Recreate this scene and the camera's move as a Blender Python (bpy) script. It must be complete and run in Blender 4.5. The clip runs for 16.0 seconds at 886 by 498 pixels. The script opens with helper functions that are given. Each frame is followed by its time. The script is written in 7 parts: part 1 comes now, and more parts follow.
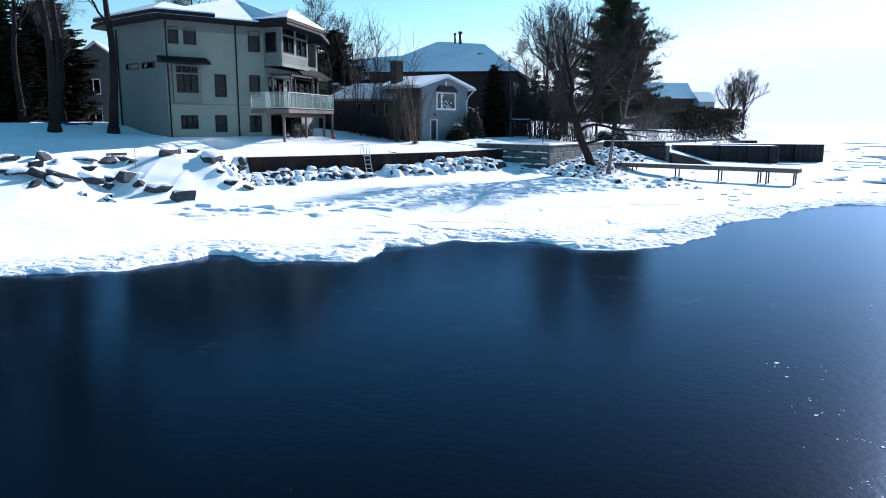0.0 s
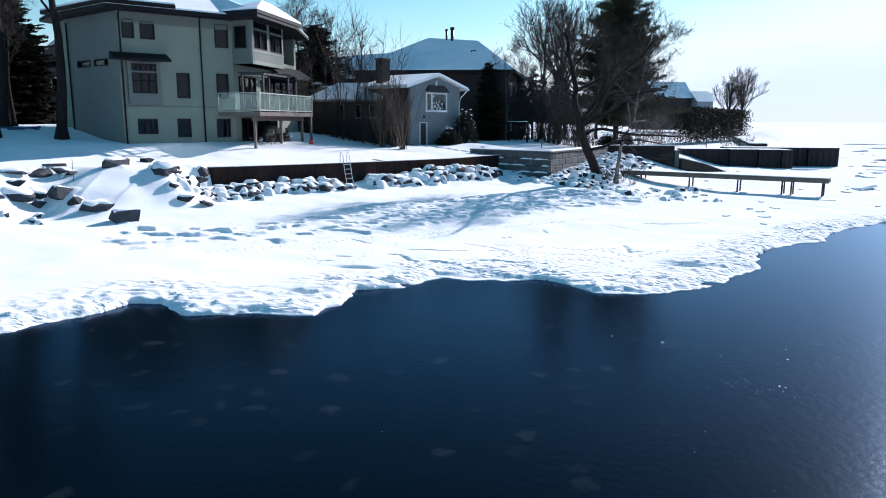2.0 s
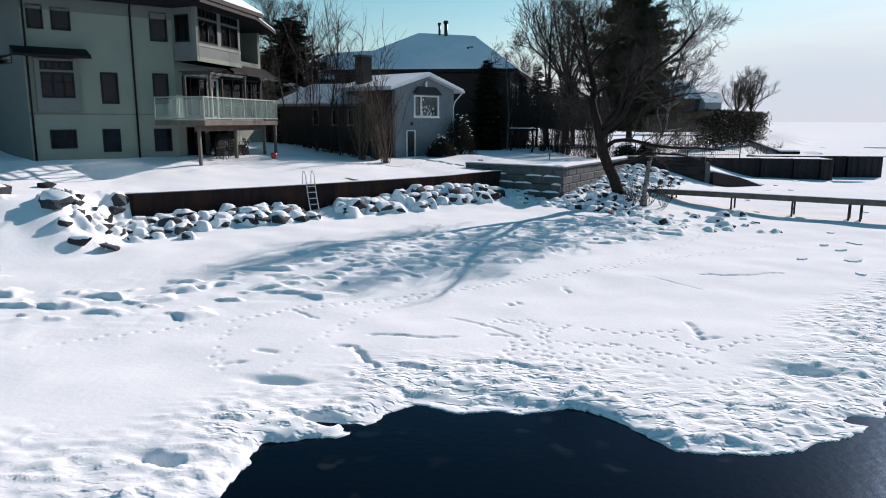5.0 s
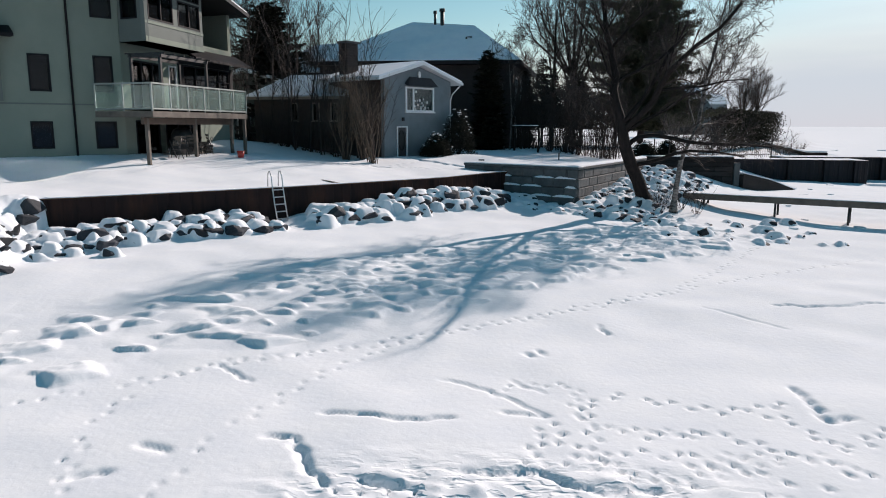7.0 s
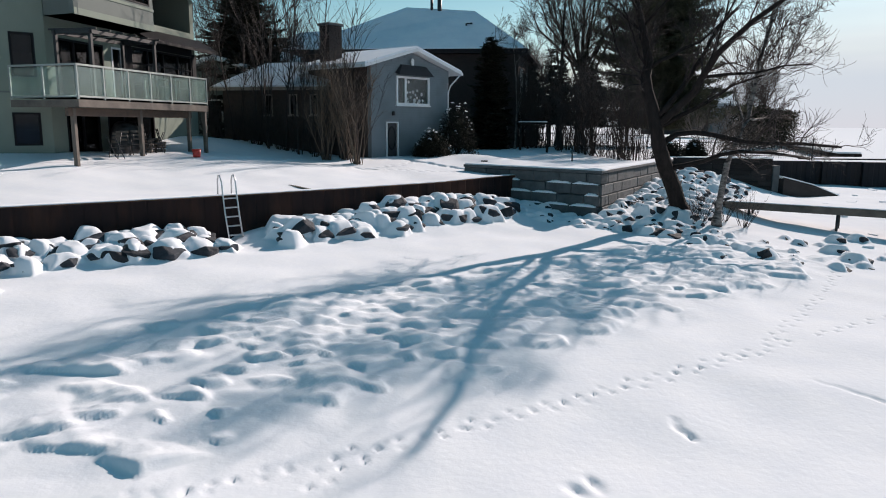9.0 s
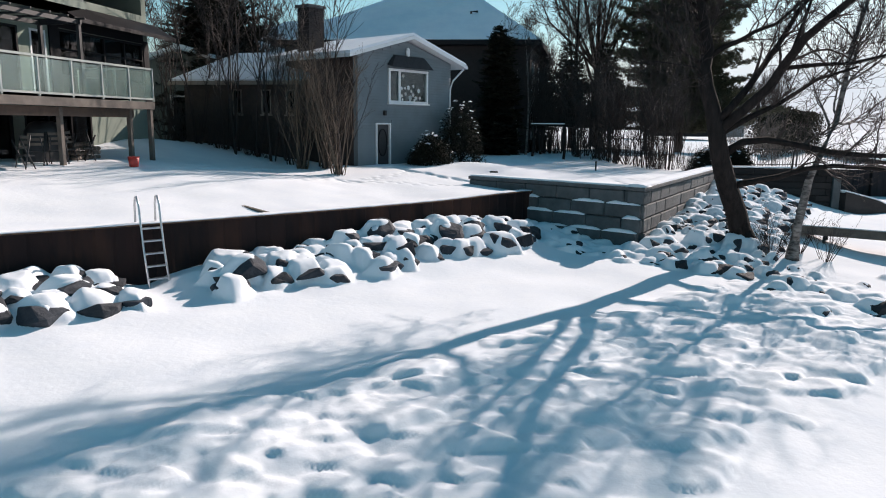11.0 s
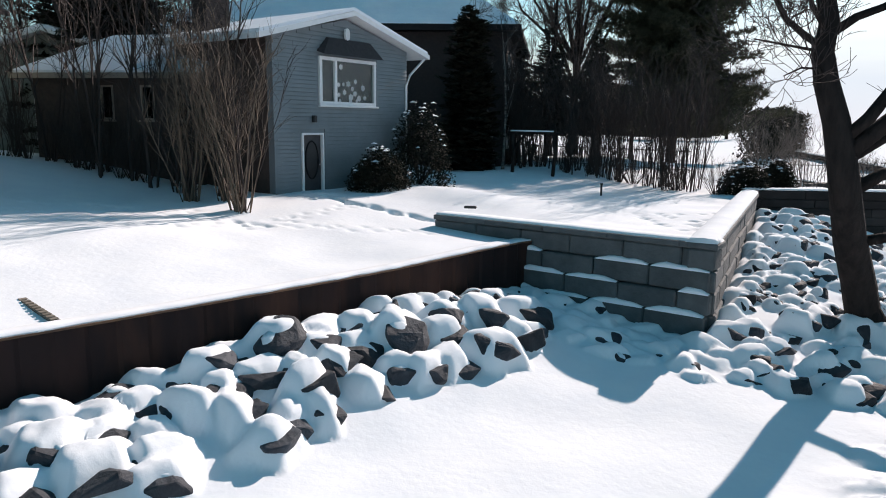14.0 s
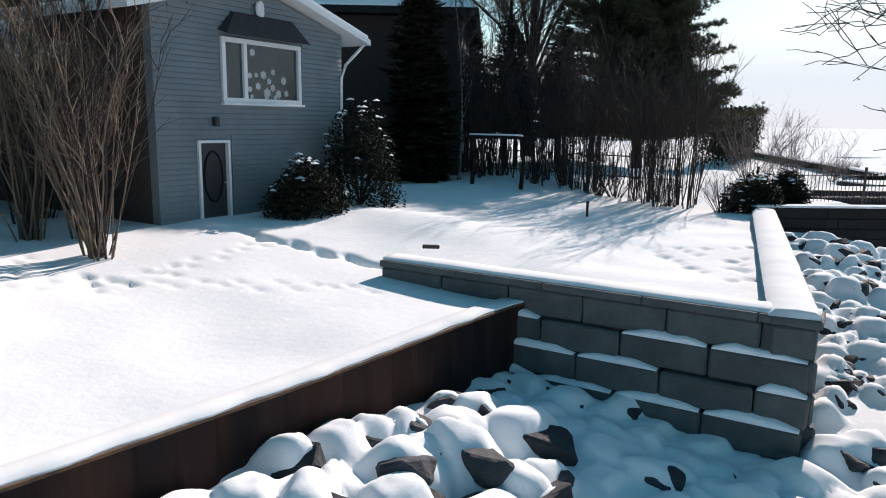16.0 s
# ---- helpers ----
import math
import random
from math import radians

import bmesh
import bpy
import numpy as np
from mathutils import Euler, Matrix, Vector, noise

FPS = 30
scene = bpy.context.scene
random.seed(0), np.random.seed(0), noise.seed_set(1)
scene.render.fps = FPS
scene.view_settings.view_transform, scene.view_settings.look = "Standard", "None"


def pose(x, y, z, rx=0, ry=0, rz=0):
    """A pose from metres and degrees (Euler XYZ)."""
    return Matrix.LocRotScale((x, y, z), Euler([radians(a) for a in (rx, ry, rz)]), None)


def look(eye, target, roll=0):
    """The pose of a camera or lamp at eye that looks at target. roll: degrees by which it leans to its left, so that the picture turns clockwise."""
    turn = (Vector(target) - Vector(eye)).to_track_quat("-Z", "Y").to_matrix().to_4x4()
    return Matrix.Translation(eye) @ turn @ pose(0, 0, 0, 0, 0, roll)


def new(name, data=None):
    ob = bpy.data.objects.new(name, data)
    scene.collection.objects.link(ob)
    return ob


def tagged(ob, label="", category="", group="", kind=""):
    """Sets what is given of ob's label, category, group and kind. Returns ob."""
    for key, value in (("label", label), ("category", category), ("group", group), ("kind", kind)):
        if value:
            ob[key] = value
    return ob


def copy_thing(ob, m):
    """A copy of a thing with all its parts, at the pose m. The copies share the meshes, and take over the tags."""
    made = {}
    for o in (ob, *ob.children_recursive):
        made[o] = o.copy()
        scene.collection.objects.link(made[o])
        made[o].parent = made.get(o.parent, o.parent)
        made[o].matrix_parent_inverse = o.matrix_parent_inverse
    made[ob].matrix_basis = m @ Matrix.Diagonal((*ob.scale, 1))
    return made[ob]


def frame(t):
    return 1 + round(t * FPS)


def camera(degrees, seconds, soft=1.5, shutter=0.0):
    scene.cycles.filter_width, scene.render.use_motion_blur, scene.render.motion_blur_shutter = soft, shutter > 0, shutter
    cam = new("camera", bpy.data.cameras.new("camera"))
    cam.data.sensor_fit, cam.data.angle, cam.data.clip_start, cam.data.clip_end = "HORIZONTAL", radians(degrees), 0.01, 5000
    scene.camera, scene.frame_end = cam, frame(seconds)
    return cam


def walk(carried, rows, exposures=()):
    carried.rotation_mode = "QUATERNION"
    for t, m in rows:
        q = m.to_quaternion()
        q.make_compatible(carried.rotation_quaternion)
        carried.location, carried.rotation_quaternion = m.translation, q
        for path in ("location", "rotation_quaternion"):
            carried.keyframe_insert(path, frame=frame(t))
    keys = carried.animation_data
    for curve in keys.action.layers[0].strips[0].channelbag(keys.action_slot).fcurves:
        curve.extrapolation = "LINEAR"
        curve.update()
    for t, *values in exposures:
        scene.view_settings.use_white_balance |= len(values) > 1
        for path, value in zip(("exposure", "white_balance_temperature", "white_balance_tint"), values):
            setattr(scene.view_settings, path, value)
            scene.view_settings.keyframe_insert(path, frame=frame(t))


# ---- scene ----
cam = camera(64.4, 16.0, soft=1.0)
PATH = [
    (0, (0.036, 0.155, 3.464), (0.028, 2.123, 3.108), 0.2),
    (0.5, (-0.013, 1.356, 3.502), (-0.011, 3.324, 3.145), 0.2),
    (1, (-0.001, 2.569, 3.544), (0.007, 4.537, 3.188), 0.2),
    (1.5, (0.085, 3.771, 3.625), (0.099, 5.739, 3.269), 0.2),
    (2, (0.201, 5.049, 3.768), (0.213, 7.017, 3.409), 0.2),
    (2.5, (0.272, 6.388, 3.899), (0.283, 8.355, 3.54), 0.1),
    (3, (0.3, 7.749, 3.972), (0.313, 9.716, 3.613), 0.1),
    (3.5, (0.38, 9.054, 4.079), (0.393, 11.021, 3.72), 0.2),
    (4, (0.419, 10.458, 4.169), (0.435, 12.426, 3.81), 0.2),
    (4.5, (0.573, 11.802, 4.265), (0.588, 13.77, 3.906), 0.1),
    (7, (0.842, 18.559, 3.687), (0.866, 20.528, 3.342), 0.1),
    (7.5, (0.934, 19.808, 3.641), (0.957, 21.777, 3.294), 0.1),
    (8, (1.016, 21.14, 3.592), (1.039, 23.109, 3.244), 0.1),
    (8.5, (0.986, 22.521, 3.498), (1.013, 24.491, 3.151), 0.2),
    (11, (1.092, 29.579, 3.607), (1.121, 31.549, 3.259), 0.7),
    (11.5, (1.134, 30.954, 3.668), (1.164, 32.923, 3.319), 0.7),
    (12, (1.175, 32.419, 3.737), (1.206, 34.388, 3.389), 0.8),
    (12.5, (1.193, 33.839, 3.823), (1.255, 35.807, 3.473), 0.7),
    (13, (1.26, 35.266, 3.881), (1.332, 37.234, 3.53), 0.7),
    (13.5, (1.247, 36.515, 3.929), (1.357, 38.481, 3.578), 0.8),
    (14, (1.352, 37.829, 3.98), (1.495, 39.792, 3.628), 0.8),
    (14.5, (1.393, 39.123, 4.014), (1.576, 41.084, 3.662), 0.8),
    (15, (1.414, 40.38, 4.038), (1.64, 42.336, 3.686), 0.9),
    (15.5, (1.483, 41.59, 4.081), (1.747, 43.541, 3.728), 0.9),
    (16, (1.585, 42.864, 4.129), (1.889, 44.808, 3.772), 0.9),
]
walk(cam, [(t, look(eye, target, roll)) for t, eye, target, roll in PATH],
     exposures=[(t, e, k, 21) for t, e, k in ((0.0, 0.86, 5800), (2.5, 0.62, 6150), (4.5, 0.34, 6600), (7.0, 0.2, 6950), (8.5, 0.22, 6950), (11.0, 0.46, 6950), (16.0, 0.58, 7000))])

# ---- light: low winter sun ahead and to the right, clear sky ----
SUN_AZ, SUN_EL = radians(49.0), radians(26.8)
sun_dir = Vector((math.cos(SUN_AZ) * math.cos(SUN_EL), math.sin(SUN_AZ) * math.cos(SUN_EL), math.sin(SUN_EL)))
world = bpy.data.worlds.new("winter_sky")
scene.world = world
world.use_nodes = True
_nt = world.node_tree
_bg = _nt.nodes["Background"]
_sky = _nt.nodes.new("ShaderNodeTexSky")
_sky.sky_type = "NISHITA"
_sky.sun_disc = False
_sky.sun_elevation = SUN_EL
_sky.sun_rotation = math.pi / 2 - SUN_AZ
_sky.air_density, _sky.dust_density, _sky.ozone_density = 1.0, 0.3, 1.7
_sky.altitude = 80.0
# thin white winter haze low over the ice, streaked higher up
_tc = _nt.nodes.new("ShaderNodeTexCoord")
_sp = _nt.nodes.new("ShaderNodeSeparateXYZ")
_nt.links.new(_tc.outputs["Generated"], _sp.inputs[0])
_mp = _nt.nodes.new("ShaderNodeMapping")
_mp.inputs["Scale"].default_value = (1.5, 1.5, 12.0)
_nt.links.new(_tc.outputs["Generated"], _mp.inputs[0])
_no = _nt.nodes.new("ShaderNodeTexNoise")
_no.inputs["Scale"].default_value, _no.inputs["Detail"].default_value = 1.6, 5.0
_nt.links.new(_mp.outputs[0], _no.inputs["Vector"])


def _math(op, a, b, c=None):
    n = _nt.nodes.new("ShaderNodeMath")
    n.operation = op
    for k, v in enumerate((a, b, c)):
        if v is None:
            continue
        if isinstance(v, (int, float)):
            n.inputs[k].default_value = v
        else:
            _nt.links.new(v, n.inputs[k])
    return n.outputs[0]


# the cloud bank stands higher towards the sun's side of the lake
_side = _nt.nodes.new("ShaderNodeMapRange")
_side.interpolation_type = "SMOOTHSTEP"
_side.inputs[1].default_value, _side.inputs[2].default_value, _side.inputs[3].default_value, _side.inputs[4].default_value = 0.1, 0.5, 0.055, 0.095
_nt.links.new(_sp.outputs["X"], _side.inputs[0])
_edge = _math("MULTIPLY_ADD", _math("MAXIMUM", _math("SUBTRACT", _sp.outputs["X"], 0.3), 0.0), 0.08, _side.outputs[0])
_edge = _math("MULTIPLY_ADD", _math("SUBTRACT", _no.outputs[0], 0.5), 0.07, _edge)
_rm = _nt.nodes.new("ShaderNodeMapRange")
_rm.interpolation_type = "SMOOTHSTEP"
_rm.inputs[1].default_value, _rm.inputs[2].default_value, _rm.inputs[3].default_value, _rm.inputs[4].default_value = -0.05, 0.06, 0.95, 0.0
_nt.links.new(_math("SUBTRACT", _sp.outputs["Z"], _edge), _rm.inputs[0])
_mx = _nt.nodes.new("ShaderNodeMix")
_mx.data_type = "RGBA"
_mx.inputs[7].default_value = (5.9, 7.3, 8.3, 1)
_nt.links.new(_rm.outputs[0], _mx.inputs[0])
_hs = _nt.nodes.new("ShaderNodeHueSaturation")
_hs.inputs["Hue"].default_value, _hs.inputs["Saturation"].default_value, _hs.inputs["Value"].default_value = 0.462, 1.3, 0.98
_nt.links.new(_sky.outputs[0], _hs.inputs["Color"])
_nt.links.new(_hs.outputs[0], _mx.inputs[6])
_nt.links.new(_mx.outputs[2], _bg.inputs[0])
_bg.inputs[1].default_value = 0.08
sun = new("sun", bpy.data.lights.new("sun", "SUN"))
sun.data.energy, sun.data.angle, sun.data.color = 4.6, radians(0.55), (1.0, 0.94, 0.87)
sun.matrix_world = look(sun_dir * 80, (0, 0, 0))


# ---- materials ----
def material(name, color, rough=0.7, metal=0.0, second=None, scale=4.0, detail=6.0, bump=0.0, bump_scale=None,
             stain=None, stain_scale=0.6, stain_amount=0.5, spec=None, stretch=(1, 1, 1), island=0.0, rand=0.0, crust=0.0):
    """A principled material with two scales of variation, fine relief and wear."""
    m = bpy.data.materials.new(name)
    m.use_nodes = True
    nt = m.node_tree
    b = nt.nodes["Principled BSDF"]
    b.inputs["Roughness"].default_value, b.inputs["Metallic"].default_value = rough, metal
    if spec is not None:
        b.inputs["Specular IOR Level"].default_value = spec
    geo = nt.nodes.new("ShaderNodeNewGeometry")
    mp = nt.nodes.new("ShaderNodeMapping")
    mp.inputs["Scale"].default_value = stretch
    nt.links.new(geo.outputs["Position"], mp.inputs[0])

    def nz(s, d):
        n = nt.nodes.new("ShaderNodeTexNoise")
        n.inputs["Scale"].default_value, n.inputs["Detail"].default_value, n.inputs["Roughness"].default_value = s, d, 0.6
        nt.links.new(mp.outputs[0], n.inputs["Vector"])
        return n.outputs[0]

    def ramp(v, lo, hi):
        r = nt.nodes.new("ShaderNodeMapRange")
        r.inputs[1].default_value, r.inputs[2].default_value = lo, hi
        nt.links.new(v, r.inputs[0])
        return r.outputs[0]

    def mix(f, a, bb):
        x = nt.nodes.new("ShaderNodeMix")
        x.data_type = "RGBA"
        for slot, val in ((0, f), (6, a), (7, bb)):
            if isinstance(val, (tuple, float, int)):
                x.inputs[slot].default_value = (*val, 1) if isinstance(val, tuple) else val
            else:
                nt.links.new(val, x.inputs[slot])
        return x.outputs[2]

    second = second or tuple(c * 0.7 for c in color)
    grain = nz(scale, detail)
    col = mix(ramp(grain, 0.3, 0.7), color, second)
    if stain:
        f = nt.nodes.new("ShaderNodeMath")
        f.operation = "MULTIPLY"
        f.inputs[1].default_value = stain_amount
        nt.links.new(ramp(nz(stain_scale, 4.0), 0.48, 0.68), f.inputs[0])
        col = mix(f.outputs[0], col, stain)
    if rand or island:
        hs = nt.nodes.new("ShaderNodeHueSaturation")
        if rand:
            inf = nt.nodes.new("ShaderNodeObjectInfo")
            src = inf.outputs["Random"]
        else:
            src = geo.outputs["Random Per Island"]
        amt = rand or island
        r = nt.nodes.new("ShaderNodeMapRange")
        r.inputs[3].default_value, r.inputs[4].default_value = 1 - amt, 1 + amt
        nt.links.new(src, r.inputs[0])
        nt.links.new(r.outputs[0], hs.inputs["Value"])
        nt.links.new(col, hs.inputs["Color"])
        col = hs.outputs[0]
    nt.links.new(col, b.inputs["Base Color"])
    if crust:  # flaky wind crust where the mesh says so
        att, ripple, flake, amount = nt.nodes.new("ShaderNodeAttribute"), nt.nodes.new("ShaderNodeMapping"), nt.nodes.new("ShaderNodeTexNoise"), nt.nodes.new("ShaderNodeMath")
        att.attribute_name, amount.operation = "crust", "MULTIPLY"
        ripple.inputs["Scale"].default_value = (0.55, 1.0, 1.0)
        ripple.inputs["Rotation"].default_value = (0, 0, 0.35)
        flake.inputs["Scale"].default_value, flake.inputs["Detail"].default_value, flake.inputs["Roughness"].default_value = 7.0, 1.5, 0.5
        nt.links.new(geo.outputs["Position"], ripple.inputs[0])
        nt.links.new(ripple.outputs[0], flake.inputs["Vector"])
        nt.links.new(ramp(flake.outputs[0], 0.34, 0.5), amount.inputs[0])
        nt.links.new(att.outputs["Fac"], amount.inputs[1])
        under = nt.nodes.new("ShaderNodeBump")
        under.inputs["Strength"].default_value, under.inputs["Distance"].default_value = 1.0, crust
        nt.links.new(amount.outputs[0], under.inputs["Height"])
    if bump:
        bp = nt.nodes.new("ShaderNodeBump")
        bp.inputs["Strength"].default_value, bp.inputs["Distance"].default_value = 1.0, bump
        nt.links.new(nz(bump_scale or scale * 2, 5.0), bp.inputs["Height"])
        if crust:
            nt.links.new(under.outputs[0], bp.inputs["Normal"])
        nt.links.new(bp.outputs[0], b.inputs["Normal"])
    return m


SNOW = material("snow", (0.85, 0.87, 0.89), 0.9, second=(0.79, 0.82, 0.86), scale=1.3, bump=0.004, bump_scale=6.0, spec=0.0)
GROUND_SNOW = material("ground_snow", (0.85, 0.87, 0.89), 0.9, second=(0.79, 0.82, 0.86), scale=1.3, bump=0.007, bump_scale=7.0, spec=0.0, crust=0.03)
SNOW_ROOF = material("roof_snow", (0.84, 0.86, 0.89), 0.55, second=(0.72, 0.77, 0.83), scale=0.8, bump=0.02, bump_scale=3.0, spec=0.05)
ROCK = material("boulder_stone", (0.036, 0.043, 0.053), 0.85, second=(0.015, 0.018, 0.024), scale=5.0, bump=0.03, bump_scale=9.0, rand=0.45)
STEEL = material("rusted_sheet_steel", (0.026, 0.014, 0.013), 0.7, second=(0.013, 0.009, 0.010), scale=2.0, stain=(0.06, 0.028, 0.018), stain_scale=1.2,
                 stain_amount=0.6, bump=0.006, stretch=(1, 1, 0.25), spec=0.15)
RUST = material("rust_edge", (0.17, 0.085, 0.04), 0.8, second=(0.06, 0.03, 0.02), scale=6.0, bump=0.004)
BLOCK = material("precast_concrete", (0.10, 0.112, 0.116), 0.9, second=(0.06, 0.068, 0.071), scale=3.0, stain=(0.06, 0.064, 0.068), stain_scale=0.9,
                 bump=0.02, bump_scale=11.0, rand=0.15)
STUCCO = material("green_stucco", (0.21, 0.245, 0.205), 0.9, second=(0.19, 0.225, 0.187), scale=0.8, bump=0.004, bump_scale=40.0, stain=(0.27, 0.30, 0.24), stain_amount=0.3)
# about a third darker and greyer than the front wall's green
STUCCO_DARK = material("darker_grey_green", (0.14, 0.16, 0.148), 0.85, second=(0.122, 0.142, 0.13), scale=1.0, bump=0.004, bump_scale=40.0)
TRIM_DARK = material("dark_bronze_trim", (0.013, 0.012, 0.014), 0.6, second=(0.008, 0.008, 0.01), scale=8.0, spec=0.15)
TRIM_WHITE = material("white_painted_trim", (0.75, 0.76, 0.77), 0.5, second=(0.66, 0.68, 0.69), scale=6.0)
SIDING = material("grey_blue_siding", (0.175, 0.21, 0.23), 0.6, second=(0.15, 0.183, 0.2), scale=1.2, stain=(0.115, 0.14, 0.152), stain_amount=0.35, island=0.05)
BRICK = material("dark_brick", (0.036, 0.026, 0.025), 0.9, second=(0.022, 0.017, 0.017), scale=9.0, stain=(0.04, 0.03, 0.03), bump=0.01, bump_scale=22.0)
SHINGLE = material("dark_shingle", (0.035, 0.035, 0.04), 0.9, second=(0.02, 0.02, 0.024), scale=9.0, bump=0.008)
WOOD = material("weathered_wood", (0.17, 0.14, 0.115), 0.8, second=(0.09, 0.075, 0.065), scale=3.0, bump=0.005, bump_scale=25.0, rand=0.15)
DECKWOOD = material("stained_deck_wood", (0.13, 0.085, 0.06), 0.75, second=(0.075, 0.05, 0.04), scale=4.0, bump=0.004)
BARK = material("grey_brown_bark", (0.032, 0.026, 0.024), 0.9, second=(0.013, 0.011, 0.011), scale=7.0, spec=0.1, bump=0.06, bump_scale=9.0, stretch=(1, 1, 0.25))
TWIG = material("bare_twigs", (0.046, 0.031, 0.027), 0.85, second=(0.026, 0.018, 0.016), scale=3.0)
TWIG_GREY = material("pale_grey_twigs", (0.17, 0.14, 0.125), 0.85, second=(0.10, 0.08, 0.07), scale=3.0)
TWIG_TAN = material("tan_stems", (0.15, 0.108, 0.076), 0.85, second=(0.08, 0.058, 0.045), scale=2.0)
BIRCH = material("birch_bark", (0.30, 0.28, 0.265), 0.75, second=(0.035, 0.032, 0.03), scale=5.0, stain=(0.02, 0.018, 0.018), stain_scale=3.2, stain_amount=0.9, spec=0.15, stretch=(1, 1, 3))
NEEDLE = material("pine_needles", (0.075, 0.075, 0.045), 0.75, second=(0.038, 0.038, 0.025), scale=1.5, island=0.4, spec=0.2)
CEDAR = material("cedar_foliage", (0.026, 0.026, 0.018), 0.8, second=(0.013, 0.013, 0.010), scale=2.0, island=0.35, spec=0.1)
ALUM = material("brushed_aluminium", (0.62, 0.63, 0.64), 0.35, 0.9, second=(0.5, 0.5, 0.52), scale=10.0)
BLACK = material("black_iron", (0.02, 0.02, 0.022), 0.5, second=(0.012, 0.012, 0.013), scale=10.0)
RED = material("red_plastic", (0.55, 0.05, 0.035), 0.45, second=(0.45, 0.04, 0.03), scale=4.0)
# the dimness of unlit rooms, put into the colour
DARK_ROOM = material("painted_dim_interior", (0.035, 0.032, 0.03), 0.9, second=(0.025, 0.023, 0.022), scale=2.0)
WING_WALL = material("brown_brick_wall", (0.08, 0.055, 0.047), 0.9, second=(0.05, 0.036, 0.032), scale=7.0, stain=(0.05, 0.04, 0.035), bump=0.01, bump_scale=18.0)
WING_TRIM = material("tan_painted_trim", (0.30, 0.25, 0.21), 0.7, second=(0.22, 0.185, 0.155), scale=5.0)
RAILING = material("grey_green_railing", (0.34, 0.37, 0.35), 0.5, second=(0.27, 0.30, 0.28), scale=6.0)
DOOR_DARK = material("dark_door_paint", (0.035, 0.036, 0.04), 0.5, second=(0.025, 0.026, 0.03), scale=5.0)
PAPER = material("white_paper", (0.88, 0.89, 0.89), 0.9, second=(0.68, 0.7, 0.7), scale=20.0)
PILE = material("dark_sheet_piling", (0.020, 0.019, 0.024), 0.6, second=(0.012, 0.012, 0.016), scale=1.2, stain=(0.035, 0.024, 0.02), stain_scale=0.8, bump=0.01, stretch=(1, 1, 0.2), spec=0.2)
TIMBER = material("dark_wet_timber", (0.028, 0.024, 0.023), 0.8, second=(0.014, 0.012, 0.012), scale=3.0, stain=(0.05, 0.045, 0.045), stain_scale=0.7, bump=0.01, bump_scale=14.0, rand=0.25, stretch=(0.4, 0.4, 1), spec=0.2)


def glass_material(name, tint, rough=0.02, clear=0.9, ior=1.45):
    m = bpy.data.materials.new(name)
    m.use_nodes = True
    b = m.node_tree.nodes["Principled BSDF"]
    b.inputs["Base Color"].default_value = (*tint, 1)
    b.inputs["Roughness"].default_value, b.inputs["Transmission Weight"].default_value, b.inputs["IOR"].default_value = rough, clear, ior
    return m


GLASS = glass_material("window_glass", (0.05, 0.06, 0.07), ior=1.3)
CLEAR_GLASS = glass_material("clear_window_glass", (0.24, 0.31, 0.31))
RAIL_GLASS = glass_material("rail_glass", (0.64, 0.80, 0.76))


